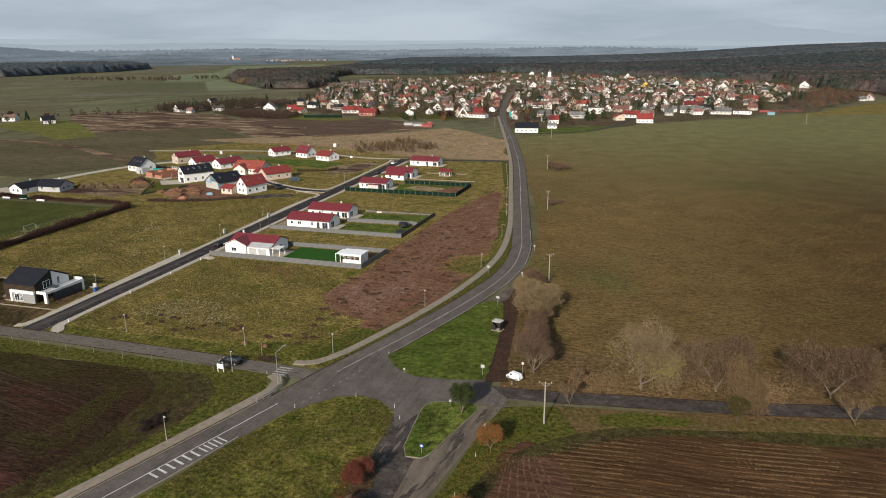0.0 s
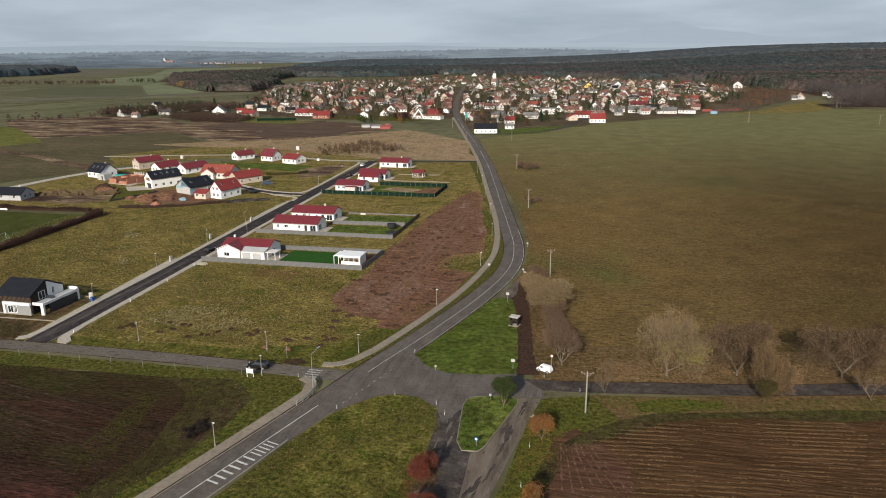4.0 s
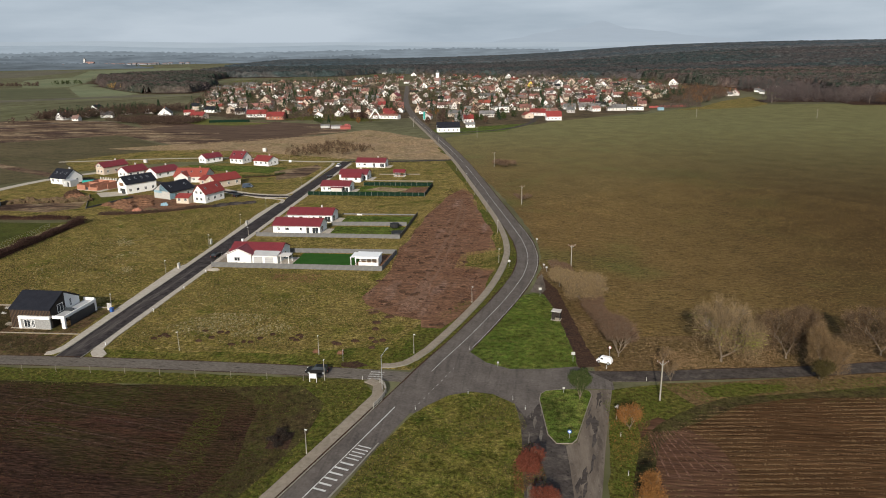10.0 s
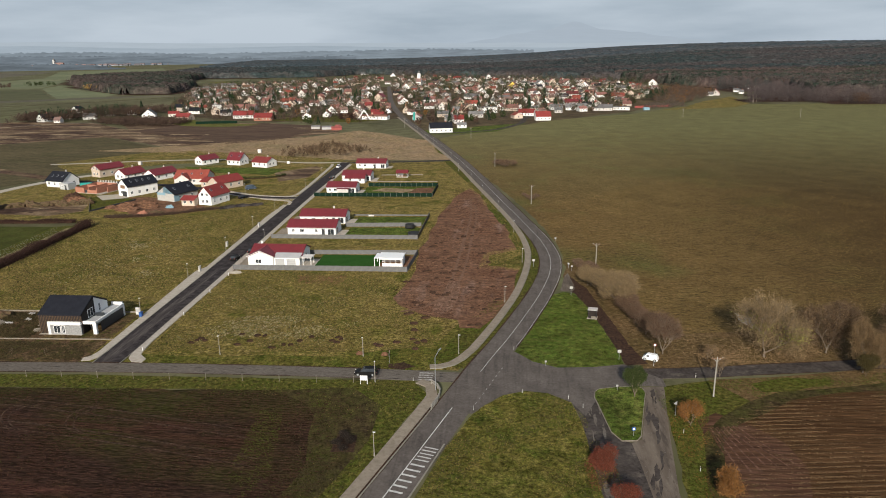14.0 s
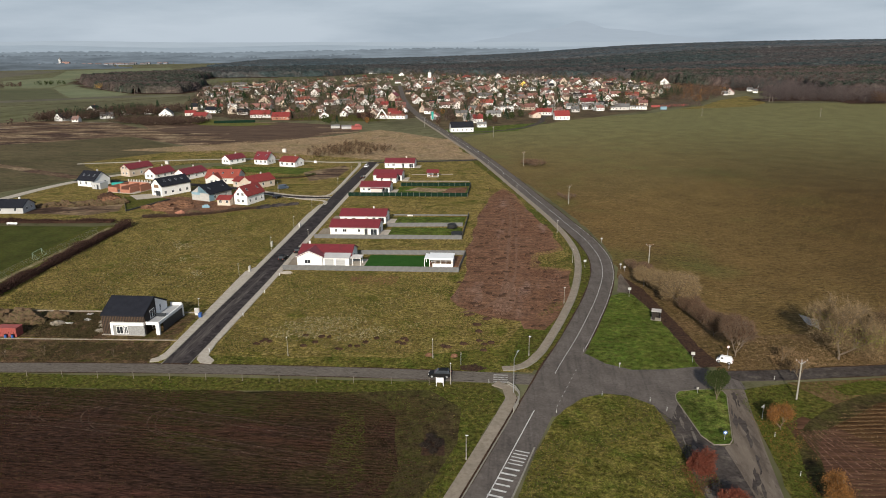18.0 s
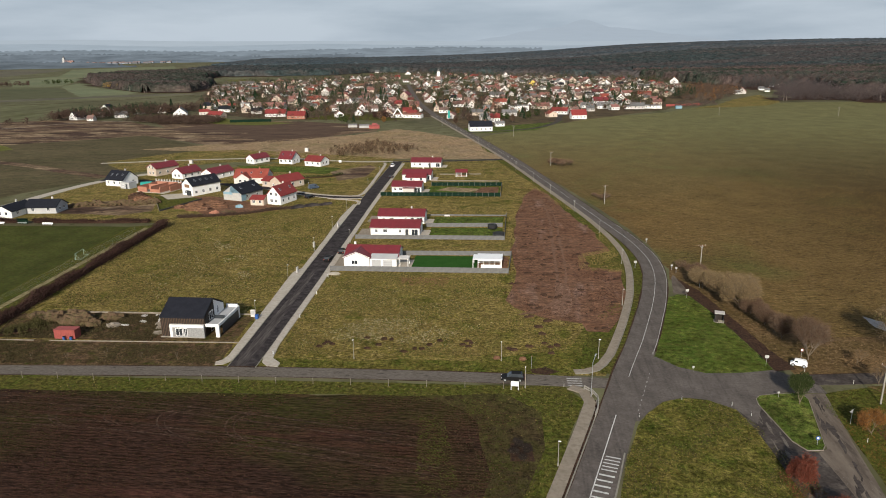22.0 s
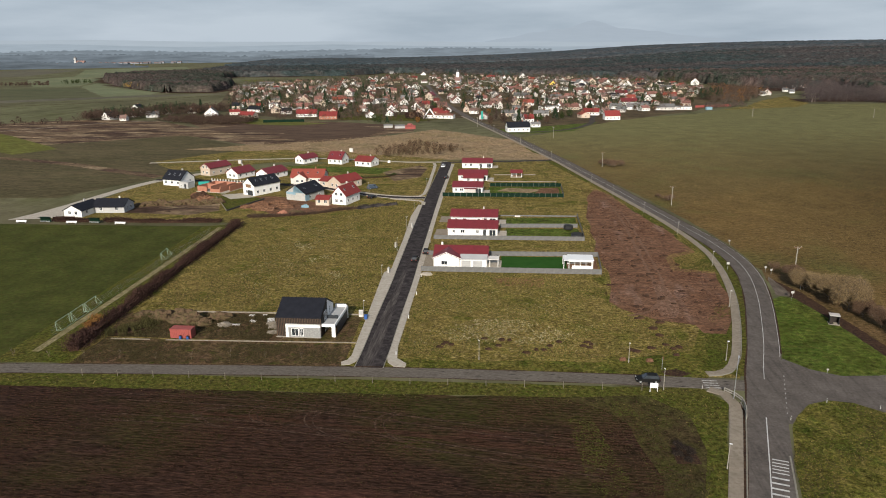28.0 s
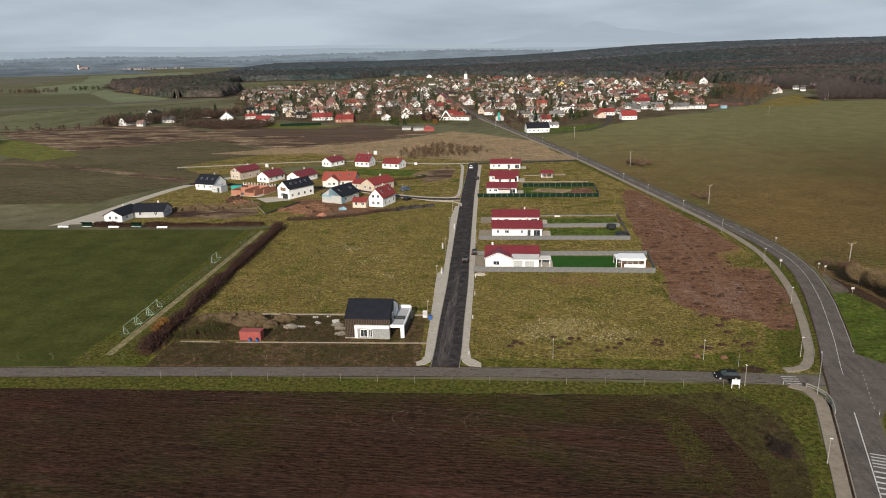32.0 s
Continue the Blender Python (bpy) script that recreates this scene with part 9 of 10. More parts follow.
_r = random.Random(11)
count = 0
while count < 297:
    poly = EAST_V if _r.random() < 0.5 else WEST_V
    x, y = _r.uniform(-430, 330), 470 + 560 * _r.random() ** 1.5
    if not inside_one(poly, x, y):
        continue
    near = sorted(((x - a) ** 2 + (y - b) ** 2) for a, b in TAKEN)[0]
    if near < 49:
        continue
    garden_tree(_r.choice((0, 0, 0, 1, 1, 2, 2, 3, 4, 4, 5, 6)), x, y, _r.uniform(0.6, 1.1), _r.uniform(0, 360))
    count += 1
for x, y, i, s in ((-340, 500, 0, .9), (-334, 515, 1, .8), (-326, 548, 0, 1), (-312, 548, 2, 1), (-297, 560, 2, 1), (-290, 548, 5, 1), (-300, 575, 1, 1.1), (-362, 488, 2, 1), (-370, 495, 2, .9), (-283, 560, 2, 1), (-262, 560, 0, .9),
                   (-256, 558, 1, .8), (-92, 462, 4, .9), (-86, 466, 0, .7), (-98, 470, 4, 1), (-60, 466, 6, .9), (-70, 500, 5, 1.1), (-64, 505, 5, .9), (12, 470, 2, 1), (48, 470, 3, .9), (62, 500, 4, 1), (70, 520, 4, 1), (2, 452, 3, 1)):
    garden_tree(i, x, y, s, x)


def clumps(name, label, P, h, size, per, mat, seed, category="trees", conical=0.0, spread=0.32, flat=0.0, foot=0.25):
    """Many plants as loose clumps of leaves; P: x, y, z and scale."""
    rng = np.random.default_rng(seed)
    n = len(P)
    z = rng.random((n, per))
    a = rng.random((n, per)) * 6.283
    egg = np.sqrt(np.clip(1 - (2 * z - 1) ** 2, 0.05, 1))
    r = ((1 - conical) * egg + conical * (1 - z) * 1.1) * spread * h * (0.4 + 0.6 * rng.random((n, per)))
    s = P[:, 3:4]
    q = np.stack([P[:, 0:1] + r * np.cos(a) * s, P[:, 1:2] + r * np.sin(a) * s, P[:, 2:3] + (foot + (1 - foot) * z) * h * s], axis=2).reshape(-1, 3)
    v, f = flakes(q, size * np.repeat(P[:, 3], per) * (0.6 + 0.8 * rng.random(n * per)), rng, flat)
    return np_object(name, v, f, mat, None, label, category, "stuff")


def spots(poly, n, seed, lo=0.7, hi=1.2, clump=0.0):
    rng = np.random.default_rng(seed)
    p = scatter(poly, n, rng, clump)
    return np.column_stack([p, [hill(x, y) for x, y in p], rng.uniform(lo, hi, len(p))])


for poly, sd in ((EAST_V, 51), (WEST_V, 151)):
    clumps("garden_trees", "bare grey-brown trees between the village houses", spots(poly, 9500, sd, 0.45, 1.2, 0.6), 9, 1.0, 26, "twig_garden", sd + 1, spread=0.38)
    clumps("garden_trees", "dark green trees between the village houses", spots(poly, 6800, sd + 2, 0.4, 1.15, 0.7), 9, 1.0, 26, "leaf_green", sd + 3, spread=0.34)
    clumps("garden_trees", "rust brown trees between the village houses", spots(poly, 1300, sd + 4, 0.4, 1.1, 0.7), 9, 1.0, 26, "leaf_rust", sd + 5, spread=0.38)
    clumps("garden_shrubs", "low shrubs in the village gardens", spots(poly, 2600, sd + 6, 0.4, 1.0, 0.3), 3.2, 0.7, 18, "twig_garden", sd + 7, spread=0.6)
clumps("thicket", "bare brown thicket before the hamlet", spots([(-300, 478), (-270, 500), (-245, 505), (-205, 485), (-205, 455), (-250, 450)], 1500, 59, 0.4, 1.1), 5, 0.8, 30, "twig_dark", 60)
clumps("thicket", "bare brown hedge and trees of the hamlet", spots([(-372, 470), (-330, 490), (-290, 540), (-270, 590), (-330, 600), (-380, 520)], 1500, 61, 0.5, 1.2), 8, 0.9, 34, "twig_dark", 62)
clumps("scrub", "reddish scrub bushes in the dry grass", spots([(-62, 285), (-52, 272), (-12, 285), (-8, 300), (-40, 330), (-58, 310)], 260, 63, 0.6, 1.2), 3.4, 0.6, 46, "twig_brown", 64)
clumps("scrub", "scattered scrub bushes in the dry grass", spots([(-100, 300), (20, 290), (5, 340), (-60, 370)], 60, 65, 0.3, 0.7), 2.2, 0.5, 20, "twig_red", 66)
ALLOT = [(238, 690), (262, 668), (300, 745), (350, 850), (352, 905), (335, 985), (275, 915), (245, 760)]
clumps("allotments", "bare shrubs of the allotment gardens", spots(ALLOT, 1500, 67, 0.4, 1.1), 7, 1.0, 30, "twig_garden", 68)
clumps("allotments", "rust orange trees of the allotment gardens", spots(ALLOT, 520, 69, 0.6, 1.2), 10, 1.1, 40, "leaf_rust", 70)
clumps("allotments", "orange trees of the allotment gardens", spots(ALLOT, 120, 169, 0.6, 1.1), 9, 1.0, 40, "leaf_orange", 170)
clumps("allotments", "low shrubs along the allotment fence", spots([(214, 612), (262, 640), (268, 672), (232, 690), (216, 640)], 500, 171, 0.4, 1.0), 4, 0.8, 26, "twig_garden", 172)

# ---- woods ----
WOOD_E = [(330, 1140), (353, 1060), (371, 960), (400, 900), (441, 955), (380, 800), (350, 735), (338, 700), (368, 708), (389, 712), (468, 672), (640, 700), (900, 775), (1500, 900), (2600, 1300), (2600, 2200), (300, 2200), (300, 1270)]
WOOD_N = [(-665, 1581), (-640, 1560), (-398, 1580), (-330, 1760), (-248, 1700), (-195, 1689), (-47, 1480), (39, 1450), (125, 1386), (228, 1300), (300, 1270), (300, 2200), (-980, 2250), (-900, 1900)]
WOOD_W = [(-854, 1303), (-673, 1066), (-515, 908), (-434, 916), (-446, 1010), (-500, 1170), (-600, 1330), (-665, 1581), (-900, 1900), (-1000, 1720), (-990, 1530)]
# brick red of the far church, muted by haze put into the colour
M["brick_hazed"] = material("hazed brick red wall", (0.24, 0.15, 0.13), None, 1, None, 1, 0.95)
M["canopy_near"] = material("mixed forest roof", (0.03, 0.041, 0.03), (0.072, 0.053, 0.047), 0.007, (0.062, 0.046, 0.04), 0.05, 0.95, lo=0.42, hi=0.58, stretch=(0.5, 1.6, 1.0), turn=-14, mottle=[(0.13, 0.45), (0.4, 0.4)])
# mid and far roofs: blue-grey haze is painted into the canopy colours
M["canopy_mid"] = material("haze-tinted grey-green forest roof", (0.034, 0.046, 0.046), (0.058, 0.051, 0.05), 0.005, (0.058, 0.052, 0.048), 0.04, 0.95, lo=0.44, hi=0.58, stretch=(0.4, 1.6, 1.0), turn=-10, mottle=[(0.1, 0.4), (0.3, 0.4)])
M["canopy_far"] = material("haze-tinted distant forest roof", (0.05, 0.066, 0.074), (0.062, 0.066, 0.072), 0.003, (0.085, 0.082, 0.078), 0.006, 0.95, lo=0.42, hi=0.6, stretch=(0.3, 1.8, 1.0), turn=-8, mottle=[(0.06, 0.3), (0.2, 0.3)])
M["trunk_pale"] = material("pale forest trunks", (0.2, 0.165, 0.14), None, 1, None, 1, 0.95, islands=0.4)
WOOD_FAR = [(-980, 2250), (3600, 2200), (3600, 4300), (-1500, 4300), (-1150, 2850)]


def floor_of(name, poly, step, up):
    a = np.array(poly)
    (x0, y0), (x1, y1) = a.min(0), a.max(0)
    xs, ys = np.arange(x0, x1 + step, step), np.arange(y0, y1 + step, step)
    bm = bmesh.new()
    g = {}
    for i, x in enumerate(xs[:-1]):
        for j, y in enumerate(ys[:-1]):
            if inside_one(poly, x + step / 2, y + step / 2):
                vs = []
                for ii, jj in ((i, j), (i + 1, j), (i + 1, j + 1), (i, j + 1)):
                    if (ii, jj) not in g:
                        g[(ii, jj)] = bm.verts.new((xs[ii], ys[jj], hill(xs[ii], ys[jj]) + up))
                    vs.append(g[(ii, jj)])
                bm.faces.new(vs)
    return single(name, bm, "litter", "dark forest floor", "forest floor", kind="structure")


floor_of("ground_forest_east", WOOD_E, 40, 0.4)
floor_of("ground_forest_north", WOOD_N, 40, 0.4)
floor_of("ground_forest_west", WOOD_W, 30, 0.4)
floor_of("ground_forest_far", WOOD_FAR, 100, 1.0)


def woods(poly, n, seed, s0, s1, split=0.5):
    p = spots(poly, n, seed, s0, s1)
    w = np.sin(p[:, 0] * 0.011 + 2 * np.sin(p[:, 1] * 0.006)) + np.sin(p[:, 1] * 0.013 + p[:, 0] * 0.004) + np.random.default_rng(seed).normal(size=len(p)) * 0.5
    k = w > np.quantile(w, split)
    return p[k], p[~k]


def canopy(name, label, poly, step, gap, h, mat, seed, sag=0.16):
    """The closed roof of a forest: one rounded top for every tree, gap metres apart on average."""
    rng = np.random.default_rng(seed)
    a = np.array(poly, float)
    (x0, y0), (x1, y1) = a.min(0), a.max(0)
    nx, ny = int((x1 - x0) / step) + 2, int((y1 - y0) / step) + 2
    X, Y = np.meshgrid(x0 + step * np.arange(nx), y0 + step * np.arange(ny))
    X = X + rng.uniform(-0.3, 0.3, X.shape) * step
    Y = Y + rng.uniform(-0.3, 0.3, Y.shape) * step
    mx, my = int((x1 - x0) / gap) + 6, int((y1 - y0) / gap) + 6
    sx, sy = rng.random((my, mx)), rng.random((my, mx))
    top = h * (0.72 + 0.36 * rng.random((my, mx)))
    ci, cj = ((X - x0) / gap).astype(int) + 2, ((Y - y0) / gap).astype(int) + 2
    Z = np.full(X.shape, h * 0.45)
    for di in (-1, 0, 1):
        for dj in (-1, 0, 1):
            i, j = ci + di, cj + dj
            px, py = x0 + (i - 2 + sx[j, i]) * gap, y0 + (j - 2 + sy[j, i]) * gap
            d2 = (X - px) ** 2 + (Y - py) ** 2
            Z = np.maximum(Z, top[j, i] - sag * d2 * (8.0 / gap))
    land = np.array([hill(u, v) for u, v in zip(X.ravel(), Y.ravel())])
    keep = inside(poly, np.column_stack([X.ravel(), Y.ravel()])).reshape(X.shape)
    Z[~keep] = h * 0.06
    v = np.column_stack([X.ravel(), Y.ravel(), Z.ravel() + land])
    ok = keep[:-1, :-1] | keep[1:, :-1] | keep[:-1, 1:] | keep[1:, 1:]
    jj, ii = np.nonzero(ok)
    f = np.column_stack([jj * nx + ii, jj * nx + ii + 1, (jj + 1) * nx + ii + 1, (jj + 1) * nx + ii])
    used, inv = np.unique(f, return_inverse=True)
    return np_object(name, v[used], inv.reshape(f.shape), mat, None, label, "forest", "stuff")


def trunks(label, P, h, seed):
    """Bare stems that show in front of a forest edge."""
    rng = np.random.default_rng(seed)
    n = len(P)
    d = np.column_stack([rng.normal(size=n) * 0.4, rng.normal(size=n) * 0.4, h * P[:, 3]])
    v, f = slivers(P[:, :3], d, 0.3 + 0.35 * rng.random(n), rng)
    return np_object("forest_stems", v, f, "trunk_pale", None, label, "trees", "stuff")


EDGE_E = [(371, 960), (400, 900), (441, 955), (380, 800), (350, 735), (338, 700), (368, 706), (389, 710), (468, 670), (640, 698), (900, 773), (900, 860), (620, 790), (480, 760), (430, 790), (460, 940), (420, 1040)]
pa, pb = woods(EDGE_E, 3600, 71, 0.75, 1.15, 0.8)
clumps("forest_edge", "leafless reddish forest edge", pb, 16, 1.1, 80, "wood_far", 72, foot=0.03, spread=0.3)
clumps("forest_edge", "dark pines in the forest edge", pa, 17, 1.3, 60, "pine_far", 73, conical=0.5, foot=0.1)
trunks("pale bare stems along the forest edge", spots([(338, 698), (368, 704), (389, 708), (468, 668), (640, 696), (900, 770), (900, 785), (640, 712), (468, 684), (350, 712)], 900, 141, 0.6, 1.1), 13, 142)
clumps("forest_edge", "rust orange tree in the forest edge", spots([(440, 676), (462, 674), (465, 684), (444, 686)], 12, 143, 0.7, 1.0), 13, 1.1, 80, "leaf_rust", 144)
E_NEAR = [(330, 1140), (353, 1060), (400, 1000), (430, 1040), (480, 960), (450, 800), (490, 765), (620, 790), (900, 865), (1500, 980), (1900, 1180), (1950, 1400), (290, 1400), (290, 1290)]
E_MID = [(300, 1400), (1950, 1400), (2900, 2000), (2900, 2260), (300, 2260)]
canopy("forest", "brown and dark green forest roof", E_NEAR, 3.2, 7.5, 17, "canopy_near", 75)
canopy("forest", "haze-tinted forest roof up the slope", E_MID, 5.0, 9.0, 17, "canopy_mid", 121)
pa, pb = woods(E_NEAR, 9000, 74, 0.85, 1.1, 0.5)
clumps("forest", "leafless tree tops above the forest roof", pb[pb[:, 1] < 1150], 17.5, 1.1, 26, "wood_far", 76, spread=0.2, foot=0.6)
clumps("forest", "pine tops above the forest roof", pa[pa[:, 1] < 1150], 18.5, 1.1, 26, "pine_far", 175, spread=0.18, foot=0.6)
N_MID = [(-665, 1590), (-640, 1570), (-398, 1590), (-330, 1770), (-195, 1700), (-47, 1490), (39, 1460), (125, 1396), (228, 1310), (300, 1290), (300, 2260), (-980, 2260), (-900, 1900)]
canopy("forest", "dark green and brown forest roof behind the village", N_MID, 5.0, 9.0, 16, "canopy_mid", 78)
pa, pb = woods(WOOD_W, 3000, 80, 0.75, 1.1, 0.4)
canopy("forest", "roof of the wood beside the meadows", [(-844, 1310), (-673, 1080), (-515, 922), (-444, 930), (-455, 1010), (-508, 1170), (-610, 1330), (-672, 1581), (-900, 1890), (-990, 1720), (-980, 1530)], 3.6, 7.5, 14, "canopy_near", 81)
pb = pb[(pb[:, 1] < 1330)]
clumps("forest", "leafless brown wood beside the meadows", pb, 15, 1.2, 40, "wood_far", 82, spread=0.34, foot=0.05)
trunks("pale bare stems along the wood's edge", spots([(-854, 1300), (-673, 1063), (-515, 905), (-434, 913), (-440, 935), (-520, 925), (-676, 1080)], 380, 145, 0.6, 1.1), 12, 146)
canopy("forest", "distant haze-tinted forest on the hills", WOOD_FAR, 9.0, 15.0, 20, "canopy_far", 84, 0.12)
FRONT_N = [(-398, 1560), (-330, 1720), (-195, 1670), (-47, 1440), (39, 1420), (125, 1360), (228, 1275), (320, 1180), (360, 1050), (380, 1060), (340, 1200), (240, 1300), (130, 1390), (40, 1460), (-40, 1490), (-190, 1700), (-330, 1760), (-400, 1590)]
clumps("forest_edge", "rust brown trees along the forest edge", spots(FRONT_N, 700, 86, 0.6, 1.0), 14, 1.5, 36, "leaf_rust", 87)
clumps("forest_edge", "grey-brown trees along the forest edge", spots(FRONT_N, 900, 186, 0.6, 1.1), 15, 1.5, 30, "wood_far", 187)
clumps("forest_edge", "yellow autumn trees at the wood's edge", spots([(-660, 1050), (-610, 1000), (-600, 1008), (-645, 1056)], 20, 88, 0.7, 1.0), 13, 1.5, 44, "leaf_gold", 89)


def belt(a, b, n, seed, mat="twig_dark", h=9, size=2.2):
    rng = np.random.default_rng(seed)
    t = rng.random(n)
    P = np.column_stack([a[0] + (b[0] - a[0]) * t + rng.normal(size=n) * 4, a[1] + (b[1] - a[1]) * t + rng.normal(size=n) * 6, np.zeros(n), rng.uniform(0.5, 1.1, n)])
    clumps("tree_belt", "distant belt of bare trees between the fields", P, h, size, 18, mat, seed)


belt((-960, 1150), (-862, 1145), 60, 91)
belt((-870, 1215), (-835, 1240), 30, 92, "leaf_green")
belt((-1100, 1090), (-960, 1120), 60, 93)
belt((-410, 430), (-365, 465), 26, 94, h=5, size=1.2)
belt((-500, 380), (-420, 420), 16, 95, h=4, size=1.2)
clumps("garden_conifers", "dark conifers among the village houses", spots(WEST_V, 1700, 111, 0.5, 1.15, 0.7), 11, 1.0, 30, "needle", 112, conical=0.9, spread=0.26)
clumps("garden_conifers", "dark conifers among the village houses", spots(EAST_V, 1400, 113, 0.5, 1.15, 0.7), 11, 1.0, 30, "needle", 114, conical=0.9, spread=0.26)
clumps("hamlet_conifers", "dark conifers in the hamlet", spots([(-365, 480), (-330, 500), (-300, 545), (-285, 575), (-330, 585), (-372, 520)], 260, 115, 0.5, 1.1), 11, 0.9, 40, "needle", 116, conical=0.8, spread=0.28)
clumps("conifer_group", "dark conifers beside the allotments", spots([(225, 735), (262, 735), (268, 770), (232, 775)], 40, 147, 0.7, 1.1), 14, 1.0, 60, "needle", 148, conical=0.8, spread=0.22)
clumps("copper_hedge", "tall dark red-brown hedge beside the pavilion", spots([(-76, 499), (-60, 503), (-60, 507), (-76, 503)], 60, 149, 0.8, 1.0), 7, 0.8, 60, "hedge", 150)
clumps("orchard_trees", "bare brown orchard trees at the village edge", spots([(-200, 490), (-110, 470), (-50, 470), (-30, 530), (-130, 560), (-215, 545)], 260, 117, 0.4, 1.0), 6, 0.9, 28, "twig_dark", 118)
clumps("field_bushes", "single bare bushes along the field track", np.array([(-409, 413, 0, 1.0), (-404, 420, 0, 0.9), (-391, 426, 0, 1.1), (-384, 432, 0, 0.6), (-376, 439, 0, 0.8)]), 8, 1.2, 60, "twig_dark", 119)
ribbon("road_field_track", smooth_line([(-430, 350), (-396, 386.7), (-368.6, 417.2), (-345.8, 451.3), (-322.6, 472.8), (-300, 480), (-240, 470)]), 2.6, 0.05, "path", "pale field track to the hamlet")
ribbon("ground_grass_strip", smooth_line([(-330, 262), (-287, 259.2), (-256, 251.3), (-213, 233.9), (-184.8, 218.3), (-152, 202)]), 7, 0.052, "rough", "strip of dry grass between two fields", "grass strip")
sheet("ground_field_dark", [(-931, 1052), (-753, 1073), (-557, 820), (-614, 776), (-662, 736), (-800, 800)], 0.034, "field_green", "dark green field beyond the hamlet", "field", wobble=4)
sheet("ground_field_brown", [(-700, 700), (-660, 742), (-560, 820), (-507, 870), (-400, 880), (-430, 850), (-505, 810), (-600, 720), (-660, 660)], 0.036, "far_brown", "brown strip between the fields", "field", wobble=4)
place(-386, 364, 60, 10, 8, 3.0, 6.5, "white", "roof_dark", windows=2, gable=2)
place(-437, 372, 20, 11, 8, 2.8, 5.5, "white", "roof_brown", windows=3)
for i, (x, y, s) in enumerate([(-376, 356, 0.6), (-381, 353, 0.5), (-392, 372, 0.8), (-399, 376, 0.9), (-370, 352, 0.45), (-425, 378, 0.9), (-446, 380, 1.0), (-430, 362, 0.7), (-452, 372, 0.9), (-408, 384, 0.8)]):
    garden_tree((2, 4, 0)[i % 3], x, y, s, i * 50)
canopy("forest", "dark haze-tinted wood far out on the plain", [(-1453, 1228), (-1512, 1515), (-1516, 1672), (-1639, 1980), (-2100, 2350), (-2700, 2000), (-2300, 1200)], 8.0, 12.0, 22, "canopy_far", 131)
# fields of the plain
sheet("ground_far_green", [(-1128, 1452), (-1143, 1662), (-1570, 2388), (-1404, 2846), (-1180, 2420), (-1030, 1765), (-933, 1425), (-790, 1135), (-861, 1102)], 0.02, "far_green", "green distant meadow with haze in its colour", "field", wobble=6)
sheet("ground_far_meadow", [(-775, 1113), (-847, 1302), (-524, 923), (-507, 841), (-544, 807)], 0.028, "far_green", "green distant meadow with haze in its colour", "field", wobble=4)
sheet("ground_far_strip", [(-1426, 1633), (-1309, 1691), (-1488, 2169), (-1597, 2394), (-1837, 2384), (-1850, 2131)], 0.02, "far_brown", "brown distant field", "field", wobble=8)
ribbon("ground_field_hedge", smooth_line([(-700, 590), (-536, 675), (-450, 770), (-400, 850)]), 6, 0.05, "margin", "dark weedy strip between two fields", "field margin")
sheet("ground_rough_west", [(-440, 440), (-403, 475), (-362, 496), (-295, 478), (-233, 424), (-223, 374), (-255, 345), (-300, 312), (-378, 380)], 0.028, "rough", "rough brown fallow land", "field", wobble=3)
sheet("ground_green_west", [(-374, 382), (-271.6, 298.3), (-283, 272.5), (-330, 300), (-420, 335), (-440, 400)], 0.034, "olive", "small yellowish green field", "field", wobble=3)
sheet("ground_fallow_north", [(-223, 374), (-233, 424), (-262, 470), (-205, 478), (-130, 478), (-60, 440), (-56, 405), (-100, 345), (-150, 320)], 0.026, "rough", "dry brown fallow before the village", "field", wobble=3)
sheet("ground_dark_strip", [(-229, 412), (-200, 462), (-139, 476), (-72, 452), (-100, 437), (-156, 389), (-190, 396)], 0.032, "furrow", "dark ploughed strip before the village", "field", wobble=3)
sheet("ground_brown_plot", [(-158, 375), (-120, 450), (-78, 428), (-85, 365), (-114, 337)], 0.048, "furrow", "brown ploughed plot", "field", wobble=2)


# walls and roofs dulled to bluish grey, haze painted into them
M["wall_distant"] = material("hazed walls of the distant village", (0.2, 0.215, 0.24), None, 1, None, 1, 0.95, islands=0.5)
M["roof_distant"] = material("hazed roofs of the distant village", (0.17, 0.125, 0.12), None, 1, None, 1, 0.95, islands=0.3)


def far_village():
    rng = random.Random(5)
    bm = bmesh.new()
    for _ in range(420):
        t = rng.random()
        x, y = (-2500 + 750 * t + rng.gauss(0, 60), 3450 + 760 * t + rng.gauss(0, 110))
        L, W, e = rng.uniform(10, 24), rng.uniform(9, 14), rng.uniform(4, 8)
        box(bm, x - L / 2, x + L / 2, y - W / 2, y + W / 2, 0, e, 0)
        a = [bm.verts.new(p) for p in ((x - L / 2, y - W / 2, e + 0.05), (x + L / 2, y - W / 2, e + 0.05), (x + L / 2, y, e + 4), (x - L / 2, y, e + 4), (x - L / 2, y + W / 2, e + 0.05), (x + L / 2, y + W / 2, e + 0.05))]
        for f in ((0, 1, 2, 3), (3, 2, 5, 4)):
            bm.faces.new([a[i] for i in f]).material_index = 1
    single("distant_village", bm, ("wall_distant", "roof_distant"), "houses of a distant village on the plain", "village", kind="stuff")


far_village()
fc = thing("distant_church", "distant brick red church with a tower", "church", -2290, 3490)
part("nave", gable_walls(46, 20, 13, 22), "brick_hazed", fc)
part("tower", boxm(-36, -25, -6, 6, 0, 34), "greyr", fc)
part("spire", rod((-30.5, 0, 34), (-30.5, 0, 45), 7, 0.3, 8), "roof_grey", fc)

# ---- distant hills ----


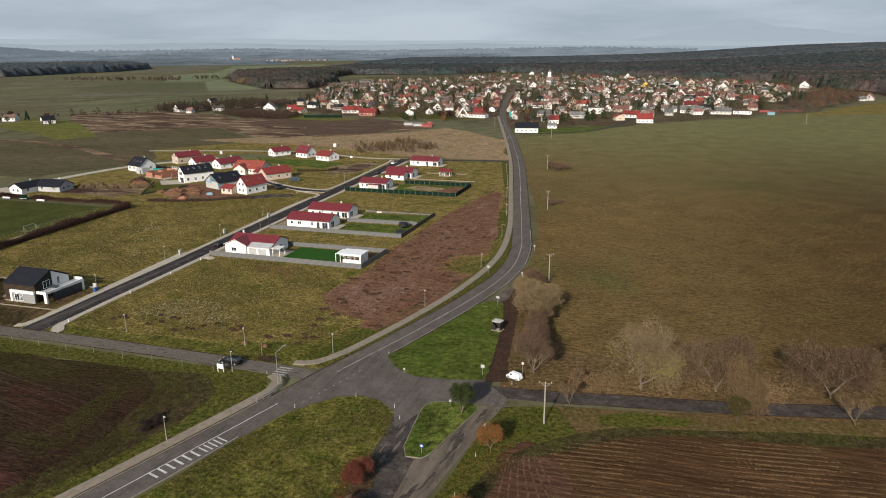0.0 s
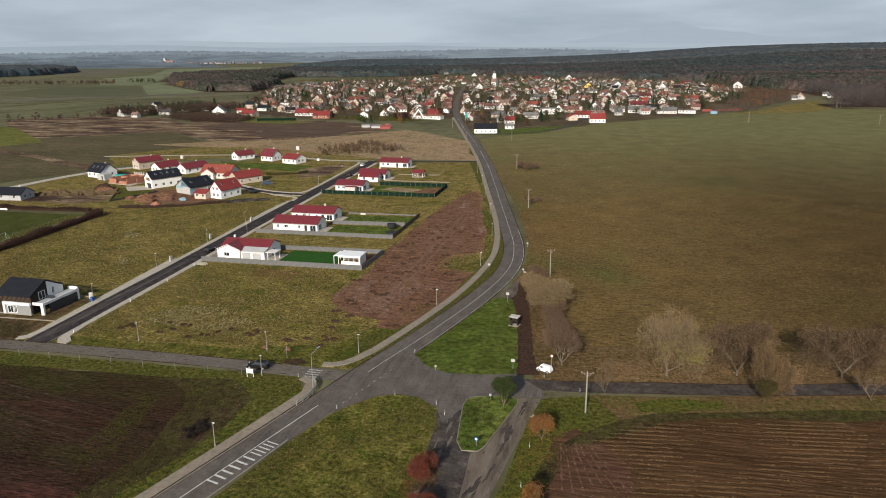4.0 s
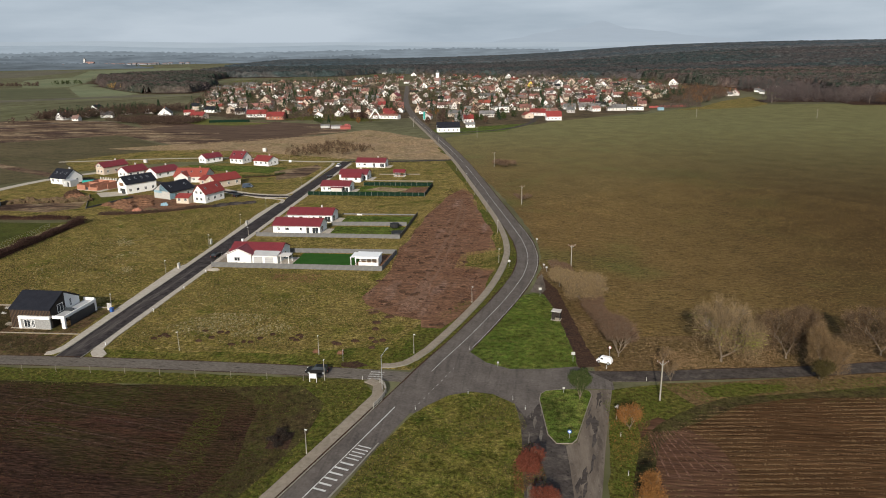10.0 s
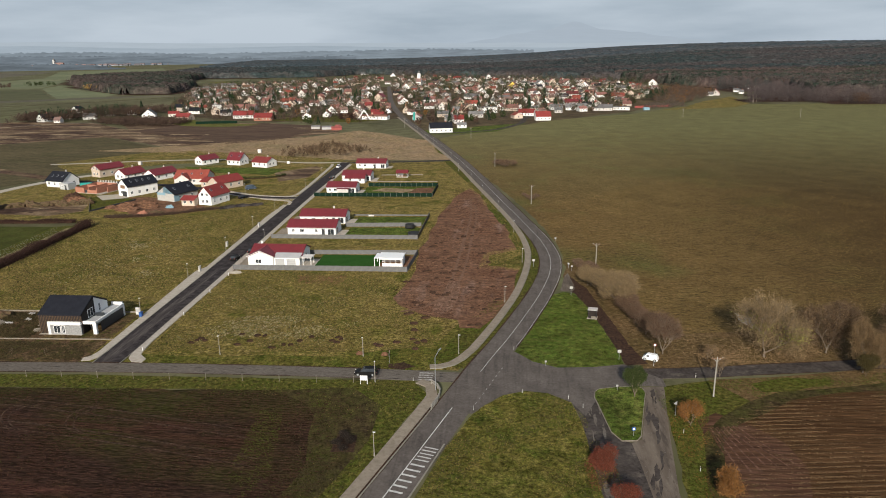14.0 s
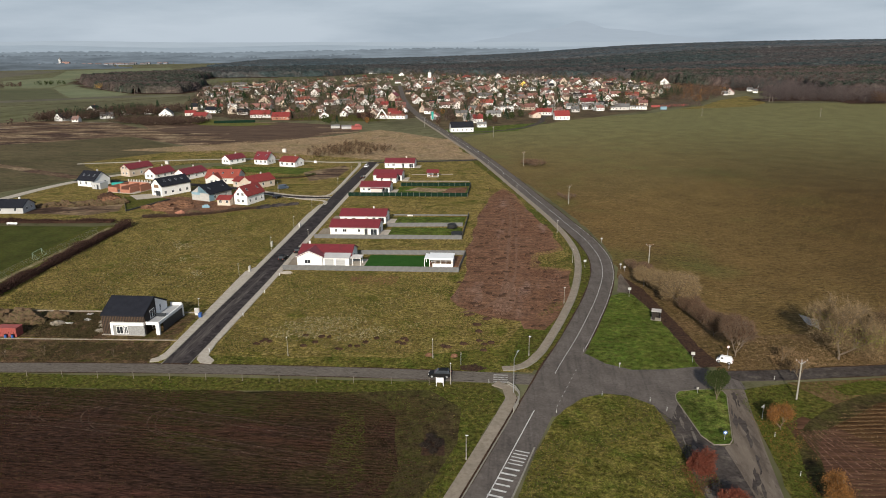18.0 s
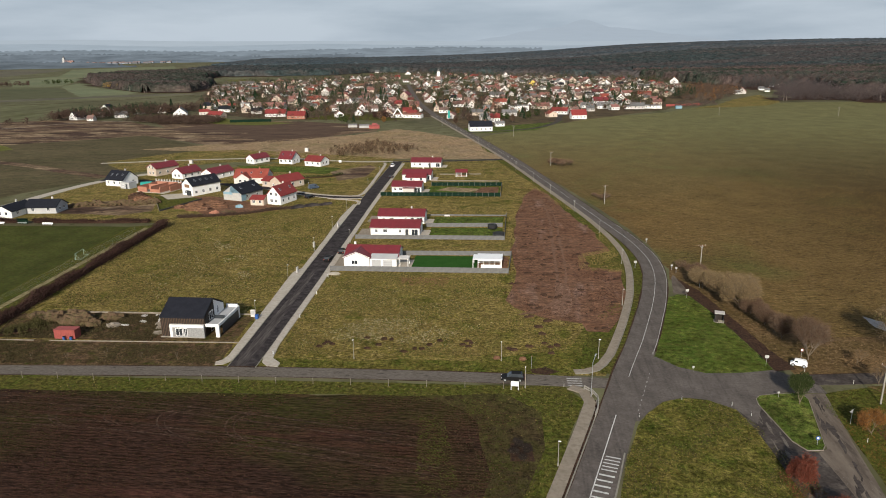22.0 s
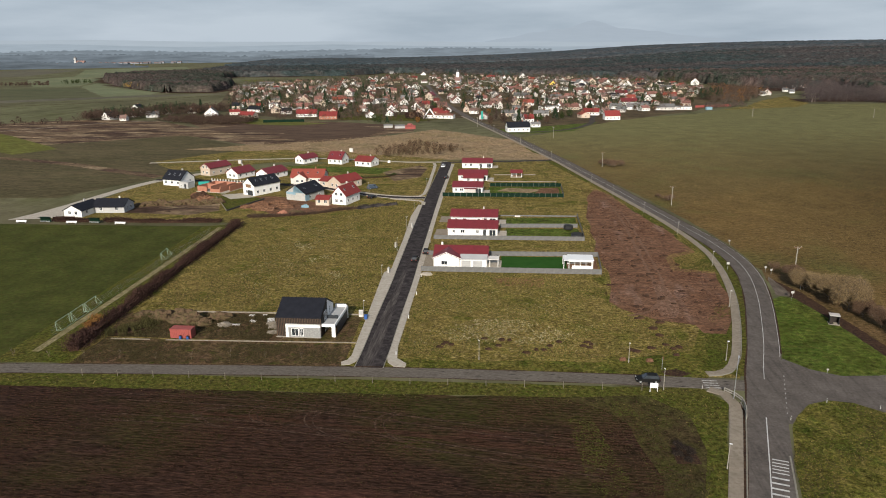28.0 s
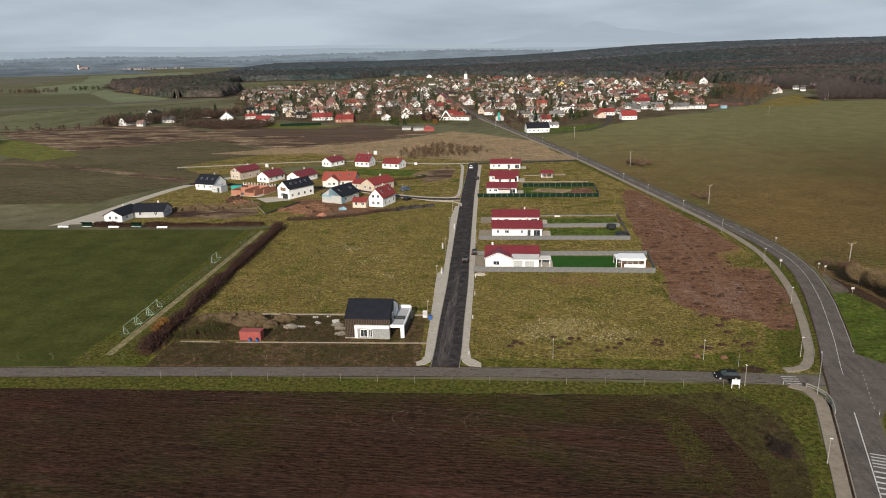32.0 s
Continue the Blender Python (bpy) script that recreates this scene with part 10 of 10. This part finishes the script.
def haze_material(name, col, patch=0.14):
    """A glowing backdrop colour for a distant wooded slope, haze painted in, with paler and darker woods and clearings.
    """
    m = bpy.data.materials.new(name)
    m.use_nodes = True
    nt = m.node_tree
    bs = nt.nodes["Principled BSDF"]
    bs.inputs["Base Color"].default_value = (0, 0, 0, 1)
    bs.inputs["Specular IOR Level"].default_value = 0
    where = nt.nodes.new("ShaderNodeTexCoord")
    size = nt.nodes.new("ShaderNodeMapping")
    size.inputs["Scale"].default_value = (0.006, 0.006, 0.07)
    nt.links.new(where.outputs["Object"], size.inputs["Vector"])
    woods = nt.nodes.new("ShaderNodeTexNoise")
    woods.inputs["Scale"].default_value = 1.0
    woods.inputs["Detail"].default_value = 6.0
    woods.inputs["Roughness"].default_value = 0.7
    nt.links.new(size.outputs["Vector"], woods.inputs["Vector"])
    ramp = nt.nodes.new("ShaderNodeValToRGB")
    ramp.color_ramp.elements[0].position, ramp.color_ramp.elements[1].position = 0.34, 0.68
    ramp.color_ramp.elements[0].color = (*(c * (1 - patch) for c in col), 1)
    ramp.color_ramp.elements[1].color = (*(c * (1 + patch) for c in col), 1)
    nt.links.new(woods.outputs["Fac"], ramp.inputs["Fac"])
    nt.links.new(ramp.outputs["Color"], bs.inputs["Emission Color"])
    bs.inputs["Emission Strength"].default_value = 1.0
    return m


# no lamps: these ridges glow, their emission holds the painted haze
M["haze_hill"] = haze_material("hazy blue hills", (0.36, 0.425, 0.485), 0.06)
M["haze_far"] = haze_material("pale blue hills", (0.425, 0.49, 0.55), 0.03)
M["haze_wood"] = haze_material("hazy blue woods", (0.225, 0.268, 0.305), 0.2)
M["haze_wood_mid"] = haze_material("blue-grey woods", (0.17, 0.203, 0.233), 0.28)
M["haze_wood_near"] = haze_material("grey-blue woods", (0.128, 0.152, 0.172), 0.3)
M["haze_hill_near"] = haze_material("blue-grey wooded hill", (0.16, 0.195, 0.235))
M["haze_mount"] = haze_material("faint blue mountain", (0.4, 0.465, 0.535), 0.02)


def ridge_line(name, label, az0, az1, dist, heights, mat, seed, rough=0.0):
    """A far ridge round the eye: heights in degrees above the flat horizon at even steps."""
    bm = bmesh.new()
    n = 420 if rough else 160
    prev = None
    for i in range(n + 1):
        t = i / n
        a = radians(az0 + (az1 - az0) * t)
        f = t * (len(heights) - 1)
        j = min(int(f), len(heights) - 2)
        w = f - j
        w = w * w * (3 - 2 * w)
        el = heights[j] * (1 - w) + heights[j + 1] * w + 0.05 * noise.noise(Vector((i * 0.16 + seed, seed, 0))) + rough * noise.noise(Vector((i * 0.9 + seed, 4, seed)))
        x, y = 70 + dist * math.sin(a), -118 + dist * math.cos(a)
        c = (bm.verts.new((x, y, -60)), bm.verts.new((x, y, 59 + dist * math.tan(radians(el)))))
        if prev:
            bm.faces.new((prev[0], c[0], c[1], prev[1]))
        prev = c
    return single(name, bm, mat, label, "hills", kind="structure")


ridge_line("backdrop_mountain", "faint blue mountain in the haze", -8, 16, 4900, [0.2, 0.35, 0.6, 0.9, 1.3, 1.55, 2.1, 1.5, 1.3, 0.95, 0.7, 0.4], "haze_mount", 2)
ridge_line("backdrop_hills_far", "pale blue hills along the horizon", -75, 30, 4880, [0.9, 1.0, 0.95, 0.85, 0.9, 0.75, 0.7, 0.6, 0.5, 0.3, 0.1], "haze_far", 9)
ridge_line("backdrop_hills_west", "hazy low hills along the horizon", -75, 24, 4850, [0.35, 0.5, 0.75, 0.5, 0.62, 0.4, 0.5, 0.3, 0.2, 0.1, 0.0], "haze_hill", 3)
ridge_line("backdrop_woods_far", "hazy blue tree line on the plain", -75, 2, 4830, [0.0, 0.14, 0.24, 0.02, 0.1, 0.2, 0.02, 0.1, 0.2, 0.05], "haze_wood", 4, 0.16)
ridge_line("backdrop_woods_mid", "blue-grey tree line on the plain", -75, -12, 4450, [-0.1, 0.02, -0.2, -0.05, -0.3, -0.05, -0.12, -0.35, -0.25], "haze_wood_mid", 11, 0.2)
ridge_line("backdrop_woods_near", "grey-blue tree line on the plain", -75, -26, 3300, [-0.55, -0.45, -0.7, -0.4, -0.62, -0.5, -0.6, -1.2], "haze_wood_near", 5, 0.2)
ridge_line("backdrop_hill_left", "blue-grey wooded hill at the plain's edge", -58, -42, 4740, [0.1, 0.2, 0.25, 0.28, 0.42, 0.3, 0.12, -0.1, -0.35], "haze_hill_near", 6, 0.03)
